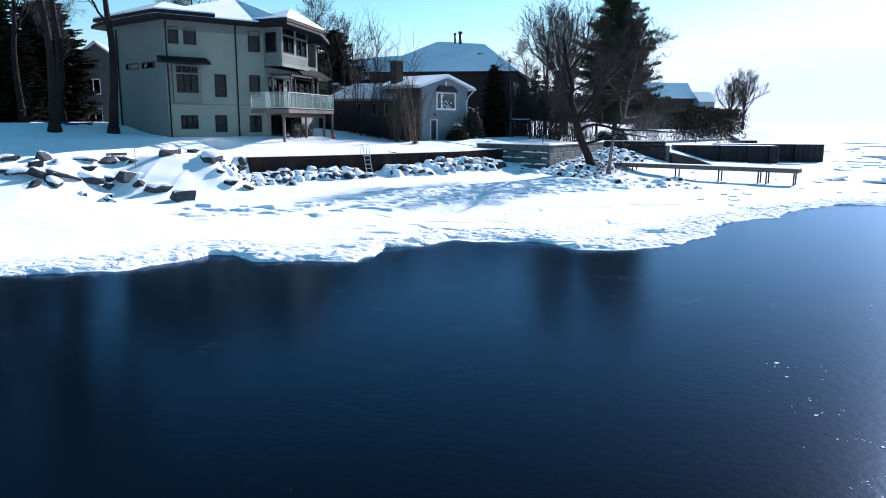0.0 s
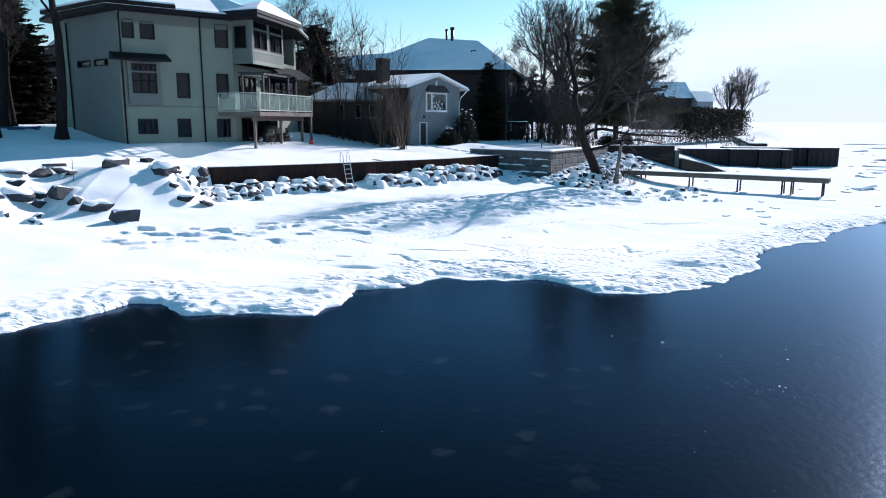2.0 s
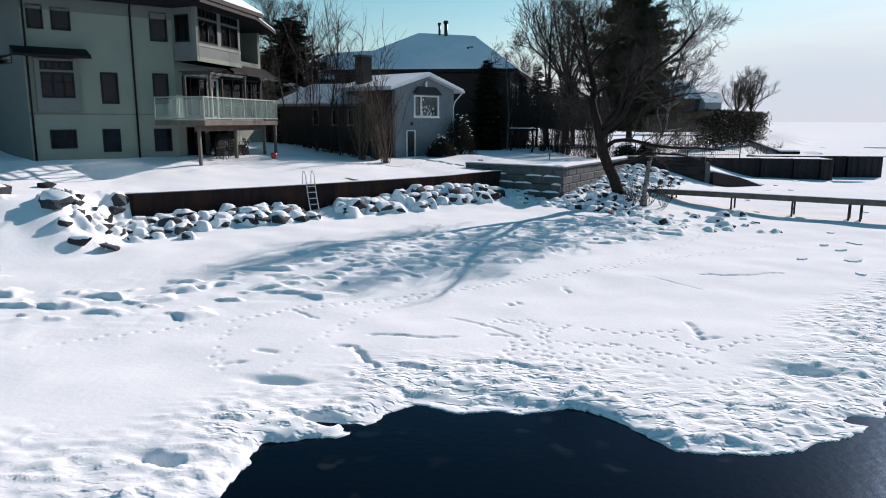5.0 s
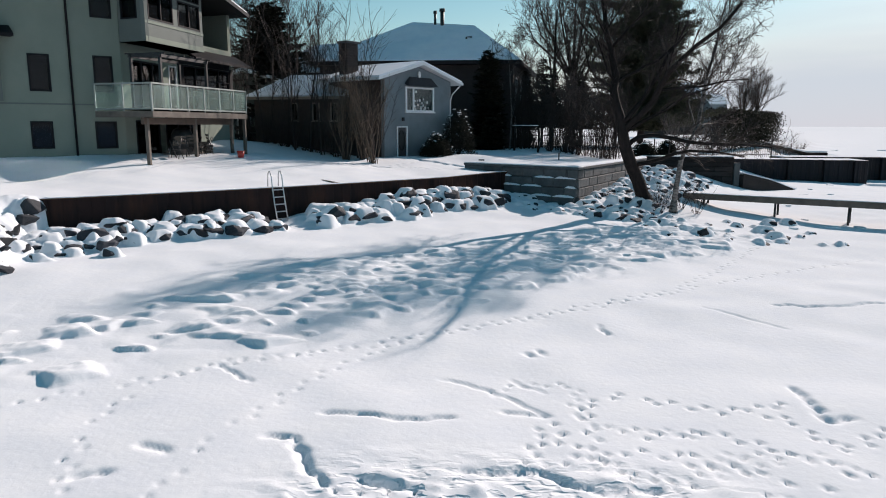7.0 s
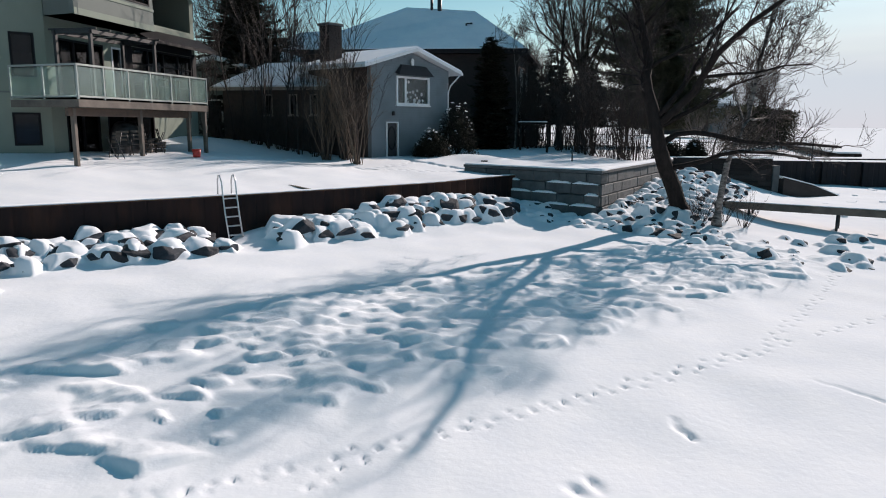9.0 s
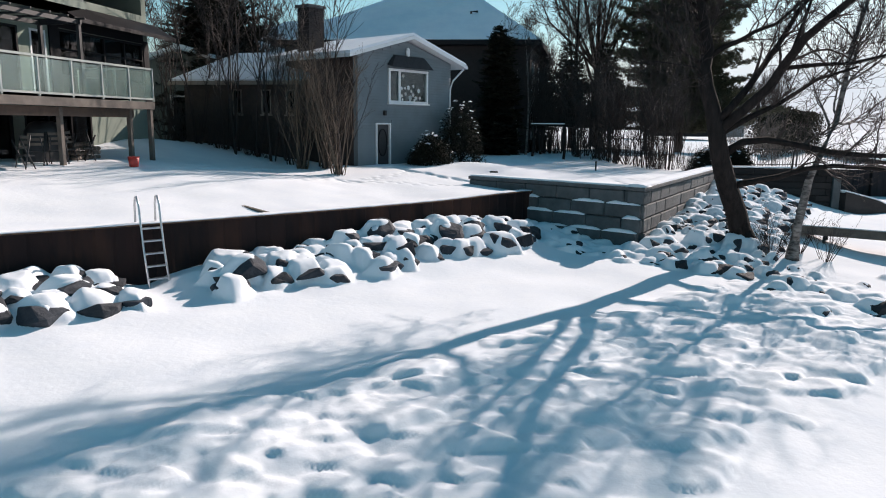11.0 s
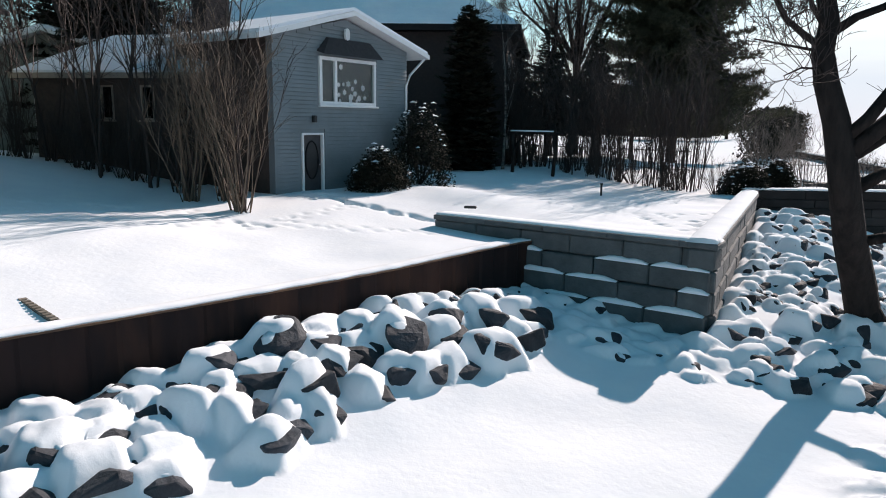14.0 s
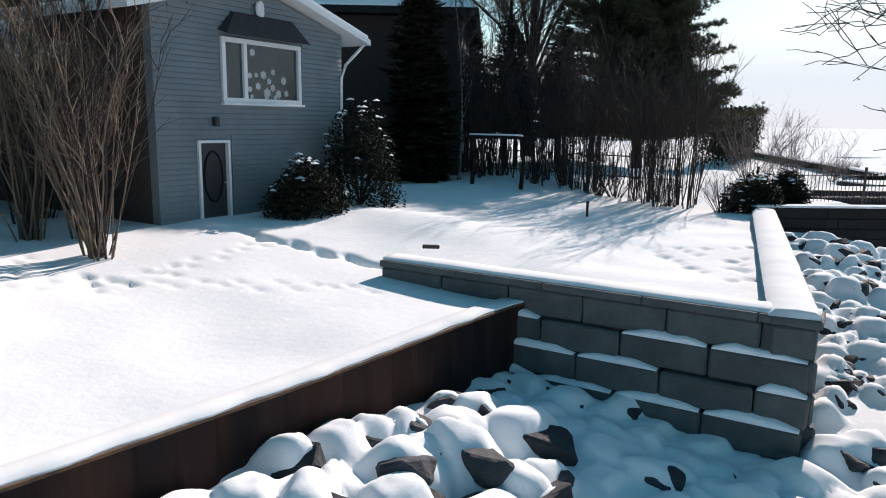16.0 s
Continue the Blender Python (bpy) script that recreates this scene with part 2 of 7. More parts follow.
def water_material():
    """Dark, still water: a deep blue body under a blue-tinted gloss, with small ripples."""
    m = bpy.data.materials.new("cold_lake_water")
    m.use_nodes = True
    nt = m.node_tree
    nt.nodes.remove(nt.nodes["Principled BSDF"])
    out = nt.nodes["Material Output"]
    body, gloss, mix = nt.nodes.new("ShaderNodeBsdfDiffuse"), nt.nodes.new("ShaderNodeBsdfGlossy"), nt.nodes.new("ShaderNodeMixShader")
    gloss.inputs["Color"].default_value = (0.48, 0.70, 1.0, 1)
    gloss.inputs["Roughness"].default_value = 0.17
    geo = nt.nodes.new("ShaderNodeNewGeometry")
    big, fine = nt.nodes.new("ShaderNodeTexNoise"), nt.nodes.new("ShaderNodeTexNoise")
    for n, s, d in ((big, 0.4, 3.0), (fine, 7.0, 4.0)):
        n.inputs["Scale"].default_value, n.inputs["Detail"].default_value = s, d
        nt.links.new(geo.outputs["Position"], n.inputs["Vector"])
    mul = nt.nodes.new("ShaderNodeMath")
    mul.operation = "MULTIPLY"
    nt.links.new(big.outputs[0], mul.inputs[0])
    nt.links.new(fine.outputs[0], mul.inputs[1])
    bp = nt.nodes.new("ShaderNodeBump")
    bp.inputs["Strength"].default_value, bp.inputs["Distance"].default_value = 0.3, 0.02
    nt.links.new(mul.outputs[0], bp.inputs["Height"])
    # pale stones and drowned ice on the shallow bed
    warp, vo, pick = nt.nodes.new("ShaderNodeVectorMath"), nt.nodes.new("ShaderNodeTexVoronoi"), nt.nodes.new("ShaderNodeMapRange")
    wn = nt.nodes.new("ShaderNodeTexNoise")
    wn.inputs["Scale"].default_value = 2.5
    nt.links.new(geo.outputs["Position"], wn.inputs["Vector"])
    warp.operation = "MULTIPLY_ADD"
    warp.inputs[1].default_value = (0.55, 0.55, 0.0)
    nt.links.new(wn.outputs["Color"], warp.inputs[0])
    nt.links.new(geo.outputs["Position"], warp.inputs[2])
    vo.inputs["Scale"].default_value = 1.7
    nt.links.new(warp.outputs[0], vo.inputs["Vector"])
    pick.interpolation_type = "SMOOTHSTEP"
    pick.inputs[1].default_value, pick.inputs[2].default_value, pick.inputs[3].default_value, pick.inputs[4].default_value = 0.12, 0.36, 1.0, 0.0
    nt.links.new(vo.outputs["Distance"], pick.inputs[0])
    sep, pw, pm = nt.nodes.new("ShaderNodeSeparateColor"), nt.nodes.new("ShaderNodeMath"), nt.nodes.new("ShaderNodeMath")
    pw.operation, pw.inputs[1].default_value, pm.operation = "POWER", 3.0, "MULTIPLY"
    nt.links.new(vo.outputs["Color"], sep.inputs[0])
    nt.links.new(sep.outputs[0], pw.inputs[0])
    # the bed falls away from the shore
    pos, deep, near = nt.nodes.new("ShaderNodeSeparateXYZ"), nt.nodes.new("ShaderNodeMapRange"), nt.nodes.new("ShaderNodeMath")
    nt.links.new(geo.outputs["Position"], pos.inputs[0])
    deep.inputs[1].default_value, deep.inputs[2].default_value, deep.inputs[3].default_value, deep.inputs[4].default_value = 9.0, 17.0, 0.08, 1.0
    nt.links.new(pos.outputs["Y"], deep.inputs[0])
    near.operation = "MULTIPLY"
    nt.links.new(pw.outputs[0], near.inputs[0])
    nt.links.new(deep.outputs[0], near.inputs[1])
    nt.links.new(near.outputs[0], pm.inputs[0])
    nt.links.new(pick.outputs[0], pm.inputs[1])
    bed = nt.nodes.new("ShaderNodeMix")
    bed.data_type = "RGBA"
    bed.inputs[6].default_value, bed.inputs[7].default_value = (0.0007, 0.0010, 0.0014, 1), (0.013, 0.016, 0.018, 1)
    nt.links.new(pm.outputs[0], bed.inputs[0])
    nt.links.new(bed.outputs[2], body.inputs[0])
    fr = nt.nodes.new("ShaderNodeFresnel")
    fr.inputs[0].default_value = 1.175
    for n in (gloss, body, fr):
        nt.links.new(bp.outputs[0], n.inputs["Normal"])
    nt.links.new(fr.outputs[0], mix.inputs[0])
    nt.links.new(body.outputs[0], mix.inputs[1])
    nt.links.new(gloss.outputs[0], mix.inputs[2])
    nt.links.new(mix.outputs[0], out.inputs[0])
    return m


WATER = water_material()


# ---- small modelling helpers ----
def part(name, bm, mat, parent=None, label="", smooth=False):
    """Links a bmesh as one mesh object, under a thing or part where one is given."""
    me = bpy.data.meshes.new(name)
    bmesh.ops.recalc_face_normals(bm, faces=bm.faces[:])
    bm.to_mesh(me)
    bm.free()
    me.materials.append(mat)
    if smooth:
        me.shade_smooth()
    ob = new(name, me)
    ob.parent = parent
    return tagged(ob, label)


def raw(name, verts, faces, mat, parent=None, label="", smooth=False):
    """As part(), from plain lists."""
    me = bpy.data.meshes.new(name)
    me.from_pydata(verts, [], faces)
    me.materials.append(mat)
    if smooth:
        me.shade_smooth()
    ob = new(name, me)
    ob.parent = parent
    return tagged(ob, label)


def empty(name, m, label="", category="", group="", kind=""):
    ob = new(name)
    ob.empty_display_size = 0.3
    ob.matrix_world = m
    return tagged(ob, label, category, group, kind)


def box(bm, x0, y0, z0, x1, y1, z1, bevel=0.0):
    vs = [bm.verts.new((x, y, z)) for z in (z0, z1) for y in (y0, y1) for x in (x0, x1)]
    fs = [bm.faces.new([vs[i] for i in f]) for f in ((0, 2, 3, 1), (4, 5, 7, 6), (0, 1, 5, 4), (2, 6, 7, 3), (0, 4, 6, 2), (1, 3, 7, 5))]
    if bevel:
        es = list({e for f in fs for e in f.edges})
        bmesh.ops.bevel(bm, geom=es, offset=bevel, segments=1, affect="EDGES")
    return bm


def boxes(*dims, bevel=0.0):
    bm = bmesh.new()
    for d in dims:
        box(bm, *d, bevel=bevel)
    return bm


def tube(verts, faces, pts, radii, sides):
    """Adds a tapered tube along pts to the lists."""
    base = len(verts)
    n = len(pts)
    up = Vector((0.3, 0.2, 1))
    for i in range(n):
        d = (pts[min(i + 1, n - 1)] - pts[max(i - 1, 0)]).normalized()
        a = d.cross(up)
        if a.length < 0.05:
            a = d.cross(Vector((1, 0, 0)))
        a.normalize()
        b = d.cross(a)
        for k in range(sides):
            w = 2 * math.pi * k / sides
            verts.append(pts[i] + (a * math.cos(w) + b * math.sin(w)) * radii[i])
    for i in range(n - 1):
        for k in range(sides):
            p, q = base + i * sides + k, base + i * sides + (k + 1) % sides
            faces.append((p, q, q + sides, p + sides))
    faces.append(tuple(base + k for k in range(sides))[::-1])
    faces.append(tuple(base + (n - 1) * sides + k for k in range(sides)))


def pipe(name, pts, r, mat, parent=None, label="", sides=8):
    v, f = [], []
    tube(v, f, [Vector(p) for p in pts], [r] * len(pts), sides)
    return raw(name, v, f, mat, parent, label, True)


def holed_wall(bm, u0, u1, z0, z1, thick, holes, y0=0.0):
    """A wall in the local xz plane from y0 back to y0 + thick, with openings (u0, z0, u1, z1) right through it."""
    us = sorted({u0, u1, *[h[0] for h in holes], *[h[2] for h in holes]})
    zs = sorted({z0, z1, *[h[1] for h in holes], *[h[3] for h in holes]})

    def solid(i, j):
        if not (0 <= i < len(us) - 1 and 0 <= j < len(zs) - 1):
            return False
        uc, zc = (us[i] + us[i + 1]) / 2, (zs[j] + zs[j + 1]) / 2
        return not any(h[0] < uc < h[2] and h[1] < zc < h[3] for h in holes)

    vc = {}

    def v(i, j, k):
        if (i, j, k) not in vc:
            vc[i, j, k] = bm.verts.new((us[i], y0 + thick * k, zs[j]))
        return vc[i, j, k]

    for i in range(len(us) - 1):
        for j in range(len(zs) - 1):
            if not solid(i, j):
                continue
            for k in (0, 1):
                bm.faces.new([v(i, j, k), v(i + 1, j, k), v(i + 1, j + 1, k), v(i, j + 1, k)])
            for di, dj, e in ((-1, 0, ((i, j), (i, j + 1))), (1, 0, ((i + 1, j), (i + 1, j + 1))), (0, -1, ((i, j), (i + 1, j))), (0, 1, ((i, j + 1), (i + 1, j + 1)))):
                if not solid(i + di, j + dj):
                    (a, b), (c, d) = e
                    bm.faces.new([v(a, b, 0), v(c, d, 0), v(c, d, 1), v(a, b, 1)])
    return bm


def beside(ob, wall):
    """Makes ob a part of the house that the wall belongs to, in the wall's own axes."""
    ob.parent = wall.parent or wall
    if wall.parent:
        ob.matrix_basis = wall.matrix_basis.copy()
    return ob


def window(parent, u0, z0, u1, z1, y=0.05, frame=TRIM_DARK, bars=(), rows=(), width=0.07, sill=False, name="window", glass=None, label=""):
    """A framed window in the local xz plane of its wall: frame with mullions, a pane for each light."""
    w = width
    us = [u0 + w, *[u0 + (u1 - u0) * b + k * w / 2 for b in bars for k in (-1, 1)], u1 - w]
    zs = [z0 + w, *[z0 + (z1 - z0) * r + k * w / 3 for r in rows for k in (-1, 1)], z1 - w]
    lights = [(us[i], zs[j], us[i + 1], zs[j + 1]) for i in range(0, len(us), 2) for j in range(0, len(zs), 2)]
    bm = holed_wall(bmesh.new(), u0, u1, z0, z1, 0.15, lights, y - 0.07)
    win = beside(part(name, bm, frame, None, label), parent)
    edges = [u0 + w / 2, *[u0 + (u1 - u0) * b for b in bars], u1 - w / 2]
    for a, b in zip(edges, edges[1:]):
        p = part("pane", boxes((a, y, z0 + w / 2, b, y + 0.012, z1 - w / 2)), glass or GLASS, win)
        p.visible_shadow = False
    if sill:
        part("sill", boxes((u0 - 0.05, y - 0.14, z0 - 0.06, u1 + 0.05, y + 0.02, z0 - 0.002), bevel=0.01), frame, win)
    return win


def smooth(a, b, x):
    t = np.clip((x - a) / (b - a), 0, 1)
    return t * t * (3 - 2 * t)


# ---- the shore: snow-covered ice, slope, lawn and the lake, one sheet ----
A0 = np.array((-11.3, 40.6))            # left end of the steel wall
UD = np.array((0.790, 0.613))           # along the wall
VD = np.array((-0.613, 0.790))          # from the wall towards the houses
WALL_LEN = 20.15
CAP_L, CAP_C, CAP_F = np.array((2.34, 54.36)), np.array((7.30, 50.20)), np.array((13.3, 60.1))


def bow(u, v=0.0):
    """How far the steel wall bellies out towards the lake; fades away from it."""
    k = np.clip(np.asarray(u, float) / 19.5, 0, 1)
    return -0.58 * np.sin(math.pi * k ** 0.8) * smooth(-9, -2, np.asarray(v, float)) * smooth(9, 2, np.asarray(v, float))


def wall_top(u):
    return 1.42 + 0.08 * smooth(15, 19.3, np.asarray(u, float))


def vnoise(x, y, seed=0):
    """Smooth value noise in -1..1."""
    xi, yi = np.floor(x).astype(np.int64), np.floor(y).astype(np.int64)
    fx, fy = x - xi, y - yi
    fx, fy = fx * fx * (3 - 2 * fx), fy * fy * (3 - 2 * fy)

    def h(a, b):
        n = (a * 374761393 + b * 668265263 + seed * 974711) & 0x7FFFFFFF
        n = ((n ^ (n >> 13)) * 1274126177) & 0x7FFFFFFF
        return ((n ^ (n >> 16)) & 0xFFFF) / 32767.5 - 1

    return (h(xi, yi) * (1 - fx) + h(xi + 1, yi) * fx) * (1 - fy) + (h(xi, yi + 1) * (1 - fx) + h(xi + 1, yi + 1) * fx) * fy


SHORE = [(-900, -330), (-40, 8), (-20, 15), (-11.8, 18.6), (-9, 19.6), (-7.4, 21.9), (-6.6, 21.7), (-5.6, 20.8), (-4.2, 21.3), (-2.7, 21.0),
         (-2.2, 21.8), (-1.9, 23.3), (-0.9, 23.5), (0.2, 25.0), (1.75, 24.95), (3.0, 24.6), (4.3, 23.4), (5.7, 23.1), (7.0, 23.6), (8.5, 24.9),
         (9.9, 26.3), (10.9, 28.5), (13.5, 31.0), (14.6, 31.4), (16.7, 34.0), (20.8, 36.5), (24, 36), (40, 44), (900, 330)]


def shore_side(x, y):
    """Metres from the ice edge, positive on the ice."""
    best = np.full(x.shape, 1e9)
    sx, sy = np.array(SHORE).T
    for (ax, ay), (bx, by) in zip(SHORE, SHORE[1:]):
        dx, dy = bx - ax, by - ay
        t = np.clip(((x - ax) * dx + (y - ay) * dy) / (dx * dx + dy * dy), 0, 1)
        d = np.hypot(x - ax - t * dx, y - ay - t * dy)
        best = np.minimum(best, d)
    return np.where(y > np.interp(x, sx, sy), best, -best)


def line_side(x, y, p, q):
    """Metres to the left of the line from p to q."""
    d = (q - p) / np.hypot(*(q - p))
    return d[0] * (y - p[1]) - d[1] * (x - p[0])


RIGHT_LAND = [np.array(p) for p in ((13.3, 60.3), (18.4, 60.5), (20.0, 66.0), (24.0, 73.9), (34.0, 74.6), (84, 204), (80, 330), (-300, 2200))]


def land_right(x, y):
    """Metres inside the land behind the neighbour's walls."""
    inside = np.zeros(x.shape, bool)
    pts = [np.array((-400.0, 60.1)), *RIGHT_LAND, np.array((-3000.0, 2200.0))]
    j = len(pts) - 1
    for i in range(len(pts)):
        (xi, yi), (xj, yj) = pts[i], pts[j]
        cross = ((yi > y) != (yj > y)) & (x < (xj - xi) * (y - yi) / (yj - yi + 1e-12) + xi)
        inside ^= cross
        j = i
    return inside


def land_edge(x, y):
    """Metres from the outer edge of that land."""
    best = np.full(x.shape, 1e9)
    for p, q in zip(RIGHT_LAND, RIGHT_LAND[1:]):
        d = q - p
        t = np.clip(((x - p[0]) * d[0] + (y - p[1]) * d[1]) / (d @ d), 0, 1)
        best = np.minimum(best, np.hypot(x - p[0] - t * d[0], y - p[1] - t * d[1]))
    return best


def yard(u, v, x, y):
    """The lawn's snow surface above the walls."""
    z = wall_top(u) - 0.02 + (0.5 + 0.45 * smooth(16, 9, u)) * smooth(0, 9, v) + 0.22 * smooth(8, 2, u) * smooth(2, 8, v)
    z = z + 0.25 * smooth(1.5, -4, u) * smooth(6, 1, v) + 0.72 * smooth(8.5, 14.5, v) * smooth(20, 15, u)
    z = z + 0.05 * vnoise(x * 0.35, y * 0.35, 3) + 0.02 * vnoise(x * 1.1, y * 1.1, 4)
    return z


def terrace(v, x, y):
    z = 1.70 + 0.35 * smooth(4, 10, v) + 0.06 * vnoise(x * 0.4, y * 0.4, 5) + 0.02 * vnoise(x * 1.3, y * 1.3, 6)
    return z + 0.38 * np.exp(-(((x - 2.6) / 2.2) ** 2 + ((y - 58.3) / 1.6) ** 2))


def bank_foot(x):
    """Where the stony bank left of the wall begins to rise."""
    return np.interp(x, (-60, -24, -20, -17, -14.5, -13, -11.5, -10.5, -9.5), (40, 37.0, 35.6, 34.6, 33.2, 33.7, 35.0, 36.0, 38.0))


def ground_height(x, y):
    u = (x - A0[0]) * UD[0] + (y - A0[1]) * UD[1]
    v = (x - A0[0]) * VD[0] + (y - A0[1]) * VD[1]
    v = v - bow(u, v)
    s = shore_side(x, y)
    # lower ground: ice shelf and the slope up to the wall
    low = -0.55 + 0.62 * smooth(-15, -1.5, v) * smooth(60, 25, u)
    low = low + 0.06 * vnoise(x * 0.22, y * 0.22, 1) + 0.025 * vnoise(x * 0.9, y * 0.9, 2)
    rough = smooth(2.8, 0.9, s)
    low = low + rough * (0.018 * vnoise(x * 3.5, y * 3.5, 7) + 0.025 * vnoise(x * 3.6, y * 7.5, 8) + 0.06 * np.maximum(0, vnoise(x * 4.5, y * 9, 19)) ** 1.5 + 0.02 * vnoise(x * 1.7, y * 1.7, 9))
    # stone field buried under the snow
    band = smooth(-13.2, -11.5, v) * smooth(-6.6, -8.2, v) * smooth(-9, -3, u) * smooth(24, 18, u)
    lump = np.maximum(0, vnoise(x * 1.15 + 0.3 * vnoise(x, y, 12), y * 1.35, 10)) + 0.6 * np.maximum(0, vnoise(x * 2.1, y * 2.4, 11))
    low = low + band * (0.10 * smooth(-1, 6, u) + (0.035 + 0.04 * smooth(-1, 6, u)) * lump)
    # stone skirt at the foot of the walls
    pile = smooth(-3.4, -0.6, v) * smooth(-1.5, 1.0, u) * smooth(24, 20, u) * (1 - 0.8 * np.exp(-((u - 7.2) / 0.7) ** 2))
    low = low + pile * (0.34 + 0.3 * smooth(9, 14, u) * smooth(19.5, 16, u) + 0.06 * vnoise(x * 2.2, y * 2.2, 13))
    # ground beside the block wall climbs to the neighbour's wall
    sr = line_side(x, y, CAP_C, CAP_F)
    sf = line_side(x, y, CAP_L, CAP_C)
    b = (x - CAP_C[0]) * 0.52 + (y - CAP_C[1]) * 0.855
    low = low + smooth(0.4, -0.2, sr) * smooth(-6.0, -0.8, sr) * (0.25 + 0.085 * np.clip(b, 0, 11)) * smooth(-2.0, 1.0, b)
    # lawn level
    up = yard(u, v, x, y)
    tr = terrace(v, x, y)
    blend = smooth(0.25, 6.0, sf + np.maximum(0, x - 2.0))
    top = np.where(sf > 0.25, tr * blend + up * (1 - blend), up)
    left = smooth(0.8, -6.5, u)
    edge = np.where(u < 0.0, smooth(-6.6 * left - 0.3, 0.3 - 0.9 * left, v), (v > 0).astype(float))
    # just past the wall's end the bank is shorter, and the snow runs down between the stones
    foot = bank_foot(x) + 0.25 * vnoise(x * 0.7, y * 0.7, 27)
    run = np.interp(x, (-16, -15, -13.2, -12.3, -11), (4.5, 4.5, 6.6, 5.0, 4.0))
    near = smooth(-0.6, -3.2, u) * smooth(-18.0, -15.2, x)
    edge = edge * (1 - near) + near * smooth(foot - 0.3 * run, foot + 0.7 * run, y)
    inside_t = (sf > 0.25) & (sr > 0.25)
    high = np.where(sr > 0.25, np.maximum(edge * (sf <= 0.25), 0) + (sf > 0.25) * np.where(inside_t | (v > 0), 1.0, 0.0), 0.0)
    z = low * (1 - high) + top * high
    land = land_right(x, y) & (sr <= 0.25)
    bank = smooth(0.15, 1.4, land_edge(x, y))
    z = np.where(land, z * (1 - bank) + bank * (1.75 - 0.75 * smooth(63, 71, y) + 0.1 * vnoise(x * 0.2, y * 0.2, 14)), z)
    z = np.where((y > 75) & land_right(x, y), z * (1 - bank) + bank * (1.0 + 0.9 * smooth(24, 14, x) + 0.15 * vnoise(x * 0.05, y * 0.05, 15)), z)
    # the ice ends in a broken lip over the water
    wob = s + 0.22 * vnoise(x * 0.9, y * 0.9, 16) + 0.08 * vnoise(x * 2.3, y * 2.3, 18) + 0.04 * vnoise(x * 4.5, y * 4.5, 17) + 0.025 * vnoise(x * 8, y * 8, 20)
    lip = smooth(-0.06, 0.16, wob)
    z = np.where(wob < 0.5, z - 0.05 * (1 - smooth(0.1, 0.5, wob)), z)
    # below it, here and there, a thin ledge of clear ice just above the water
    ledge = smooth(-0.05, 0.05, wob + 0.13 + 0.28 * vnoise(x * 0.55 + 3, y * 0.55, 24) + 0.05 * vnoise(x * 3, y * 3, 25))
    z = np.where(s < 4, -0.674 + (z + 0.674) * lip, z)
    return np.where(s < 4, -1.4 + (z + 1.4) * np.maximum(ledge, smooth(0.0, 0.03, lip)), z)


def axis_lines(pieces, mid_lo, mid_hi, mid, far):
    """Grid lines: fine through the given (from, to, step) stretches, coarser and coarser outside."""
    a = []
    for lo, hi, step in pieces:
        a += list(np.arange(lo, hi - 1e-6, step))
    x, step = pieces[-1][1], pieces[-1][2]
    right = [x]
    while x < far:
        step = min(step * 1.25, mid) if x < mid_hi else step * 1.18
        x += step
        right.append(x)
    x, step = pieces[0][0], pieces[0][2]
    left = []
    while x > -far:
        step = min(step * 1.25, mid) if x > mid_lo else step * 1.18
        x -= step
        left.append(x)
    return np.array(left[::-1] + a + right)


def build_ground():
    us = axis_lines([(-21.0, -12.0, 0.075), (-12.0, 21.0, 0.052), (21.0, 33.0, 0.1)], -45, 50, 0.45, 3800)
    vs = axis_lines([(-26.0, -12.0, 0.06), (-12.0, -6.5, 0.048), (-6.5, -3.4, 0.065), (-3.4, -0.04, 0.055), (-0.04, 0.04, 0.02), (0.04, 8.0, 0.12)], -34, 34, 0.40, 3800)
    U, V = np.meshgrid(us, vs)
    V = V + bow(U, V)
    X, Y = A0[0] + U * UD[0] + V * VD[0], A0[1] + U * UD[1] + V * VD[1]
    Z = ground_height(X, Y)
    Z0 = Z.copy()
    for st in STONES:
        drape(X, Y, Z, Z0, *st)
    press(X, Y, Z)
    nv, nu = U.shape
    co = np.stack([X, Y, Z], -1).reshape(-1, 3)
    idx = np.arange(nu * nv).reshape(nv, nu)
    quads = np.stack([idx[:-1, :-1], idx[:-1, 1:], idx[1:, 1:], idx[1:, :-1]], -1).reshape(-1, 4)
    me = bpy.data.meshes.new("ground")
    me.vertices.add(len(co))
    me.vertices.foreach_set("co", co.ravel())
    me.loops.add(quads.size)
    me.loops.foreach_set("vertex_index", quads.ravel())
    me.polygons.add(len(quads))
    me.polygons.foreach_set("loop_start", np.arange(0, quads.size, 4))
    me.polygons.foreach_set("loop_total", np.full(len(quads), 4))
    me.update(calc_edges=True)
    worn = smooth(2.6, 0.7, shore_side(X, Y)) * (0.25 + 0.75 * smooth(-0.35, 0.25, vnoise(X * 0.8, Y * 0.8, 26) + 0.35 * smooth(-2, 3, X)))
    me.attributes.new("crust", "FLOAT", "POINT").data.foreach_set("value", worn.ravel().astype(np.float32))
    me.materials.append(GROUND_SNOW)
    me.shade_smooth()
    return tagged(new("ground", me), "wind-packed snow over lake ice, shore and lawn", "snow", kind="structure")


def dent(X, Y, Z, x, y, r, depth, ry=None, ang=0.0):
    m = (np.abs(X - x) < 3 * max(r, ry or r)) & (np.abs(Y - y) < 3 * max(r, ry or r))
    if not m.any():
        return
    dx, dy = X[m] - x, Y[m] - y
    a, b = dx * math.cos(ang) + dy * math.sin(ang), -dx * math.sin(ang) + dy * math.cos(ang)
    Z[m] -= depth * np.exp(-(a / r) ** 2 - (b / (ry or r)) ** 2)


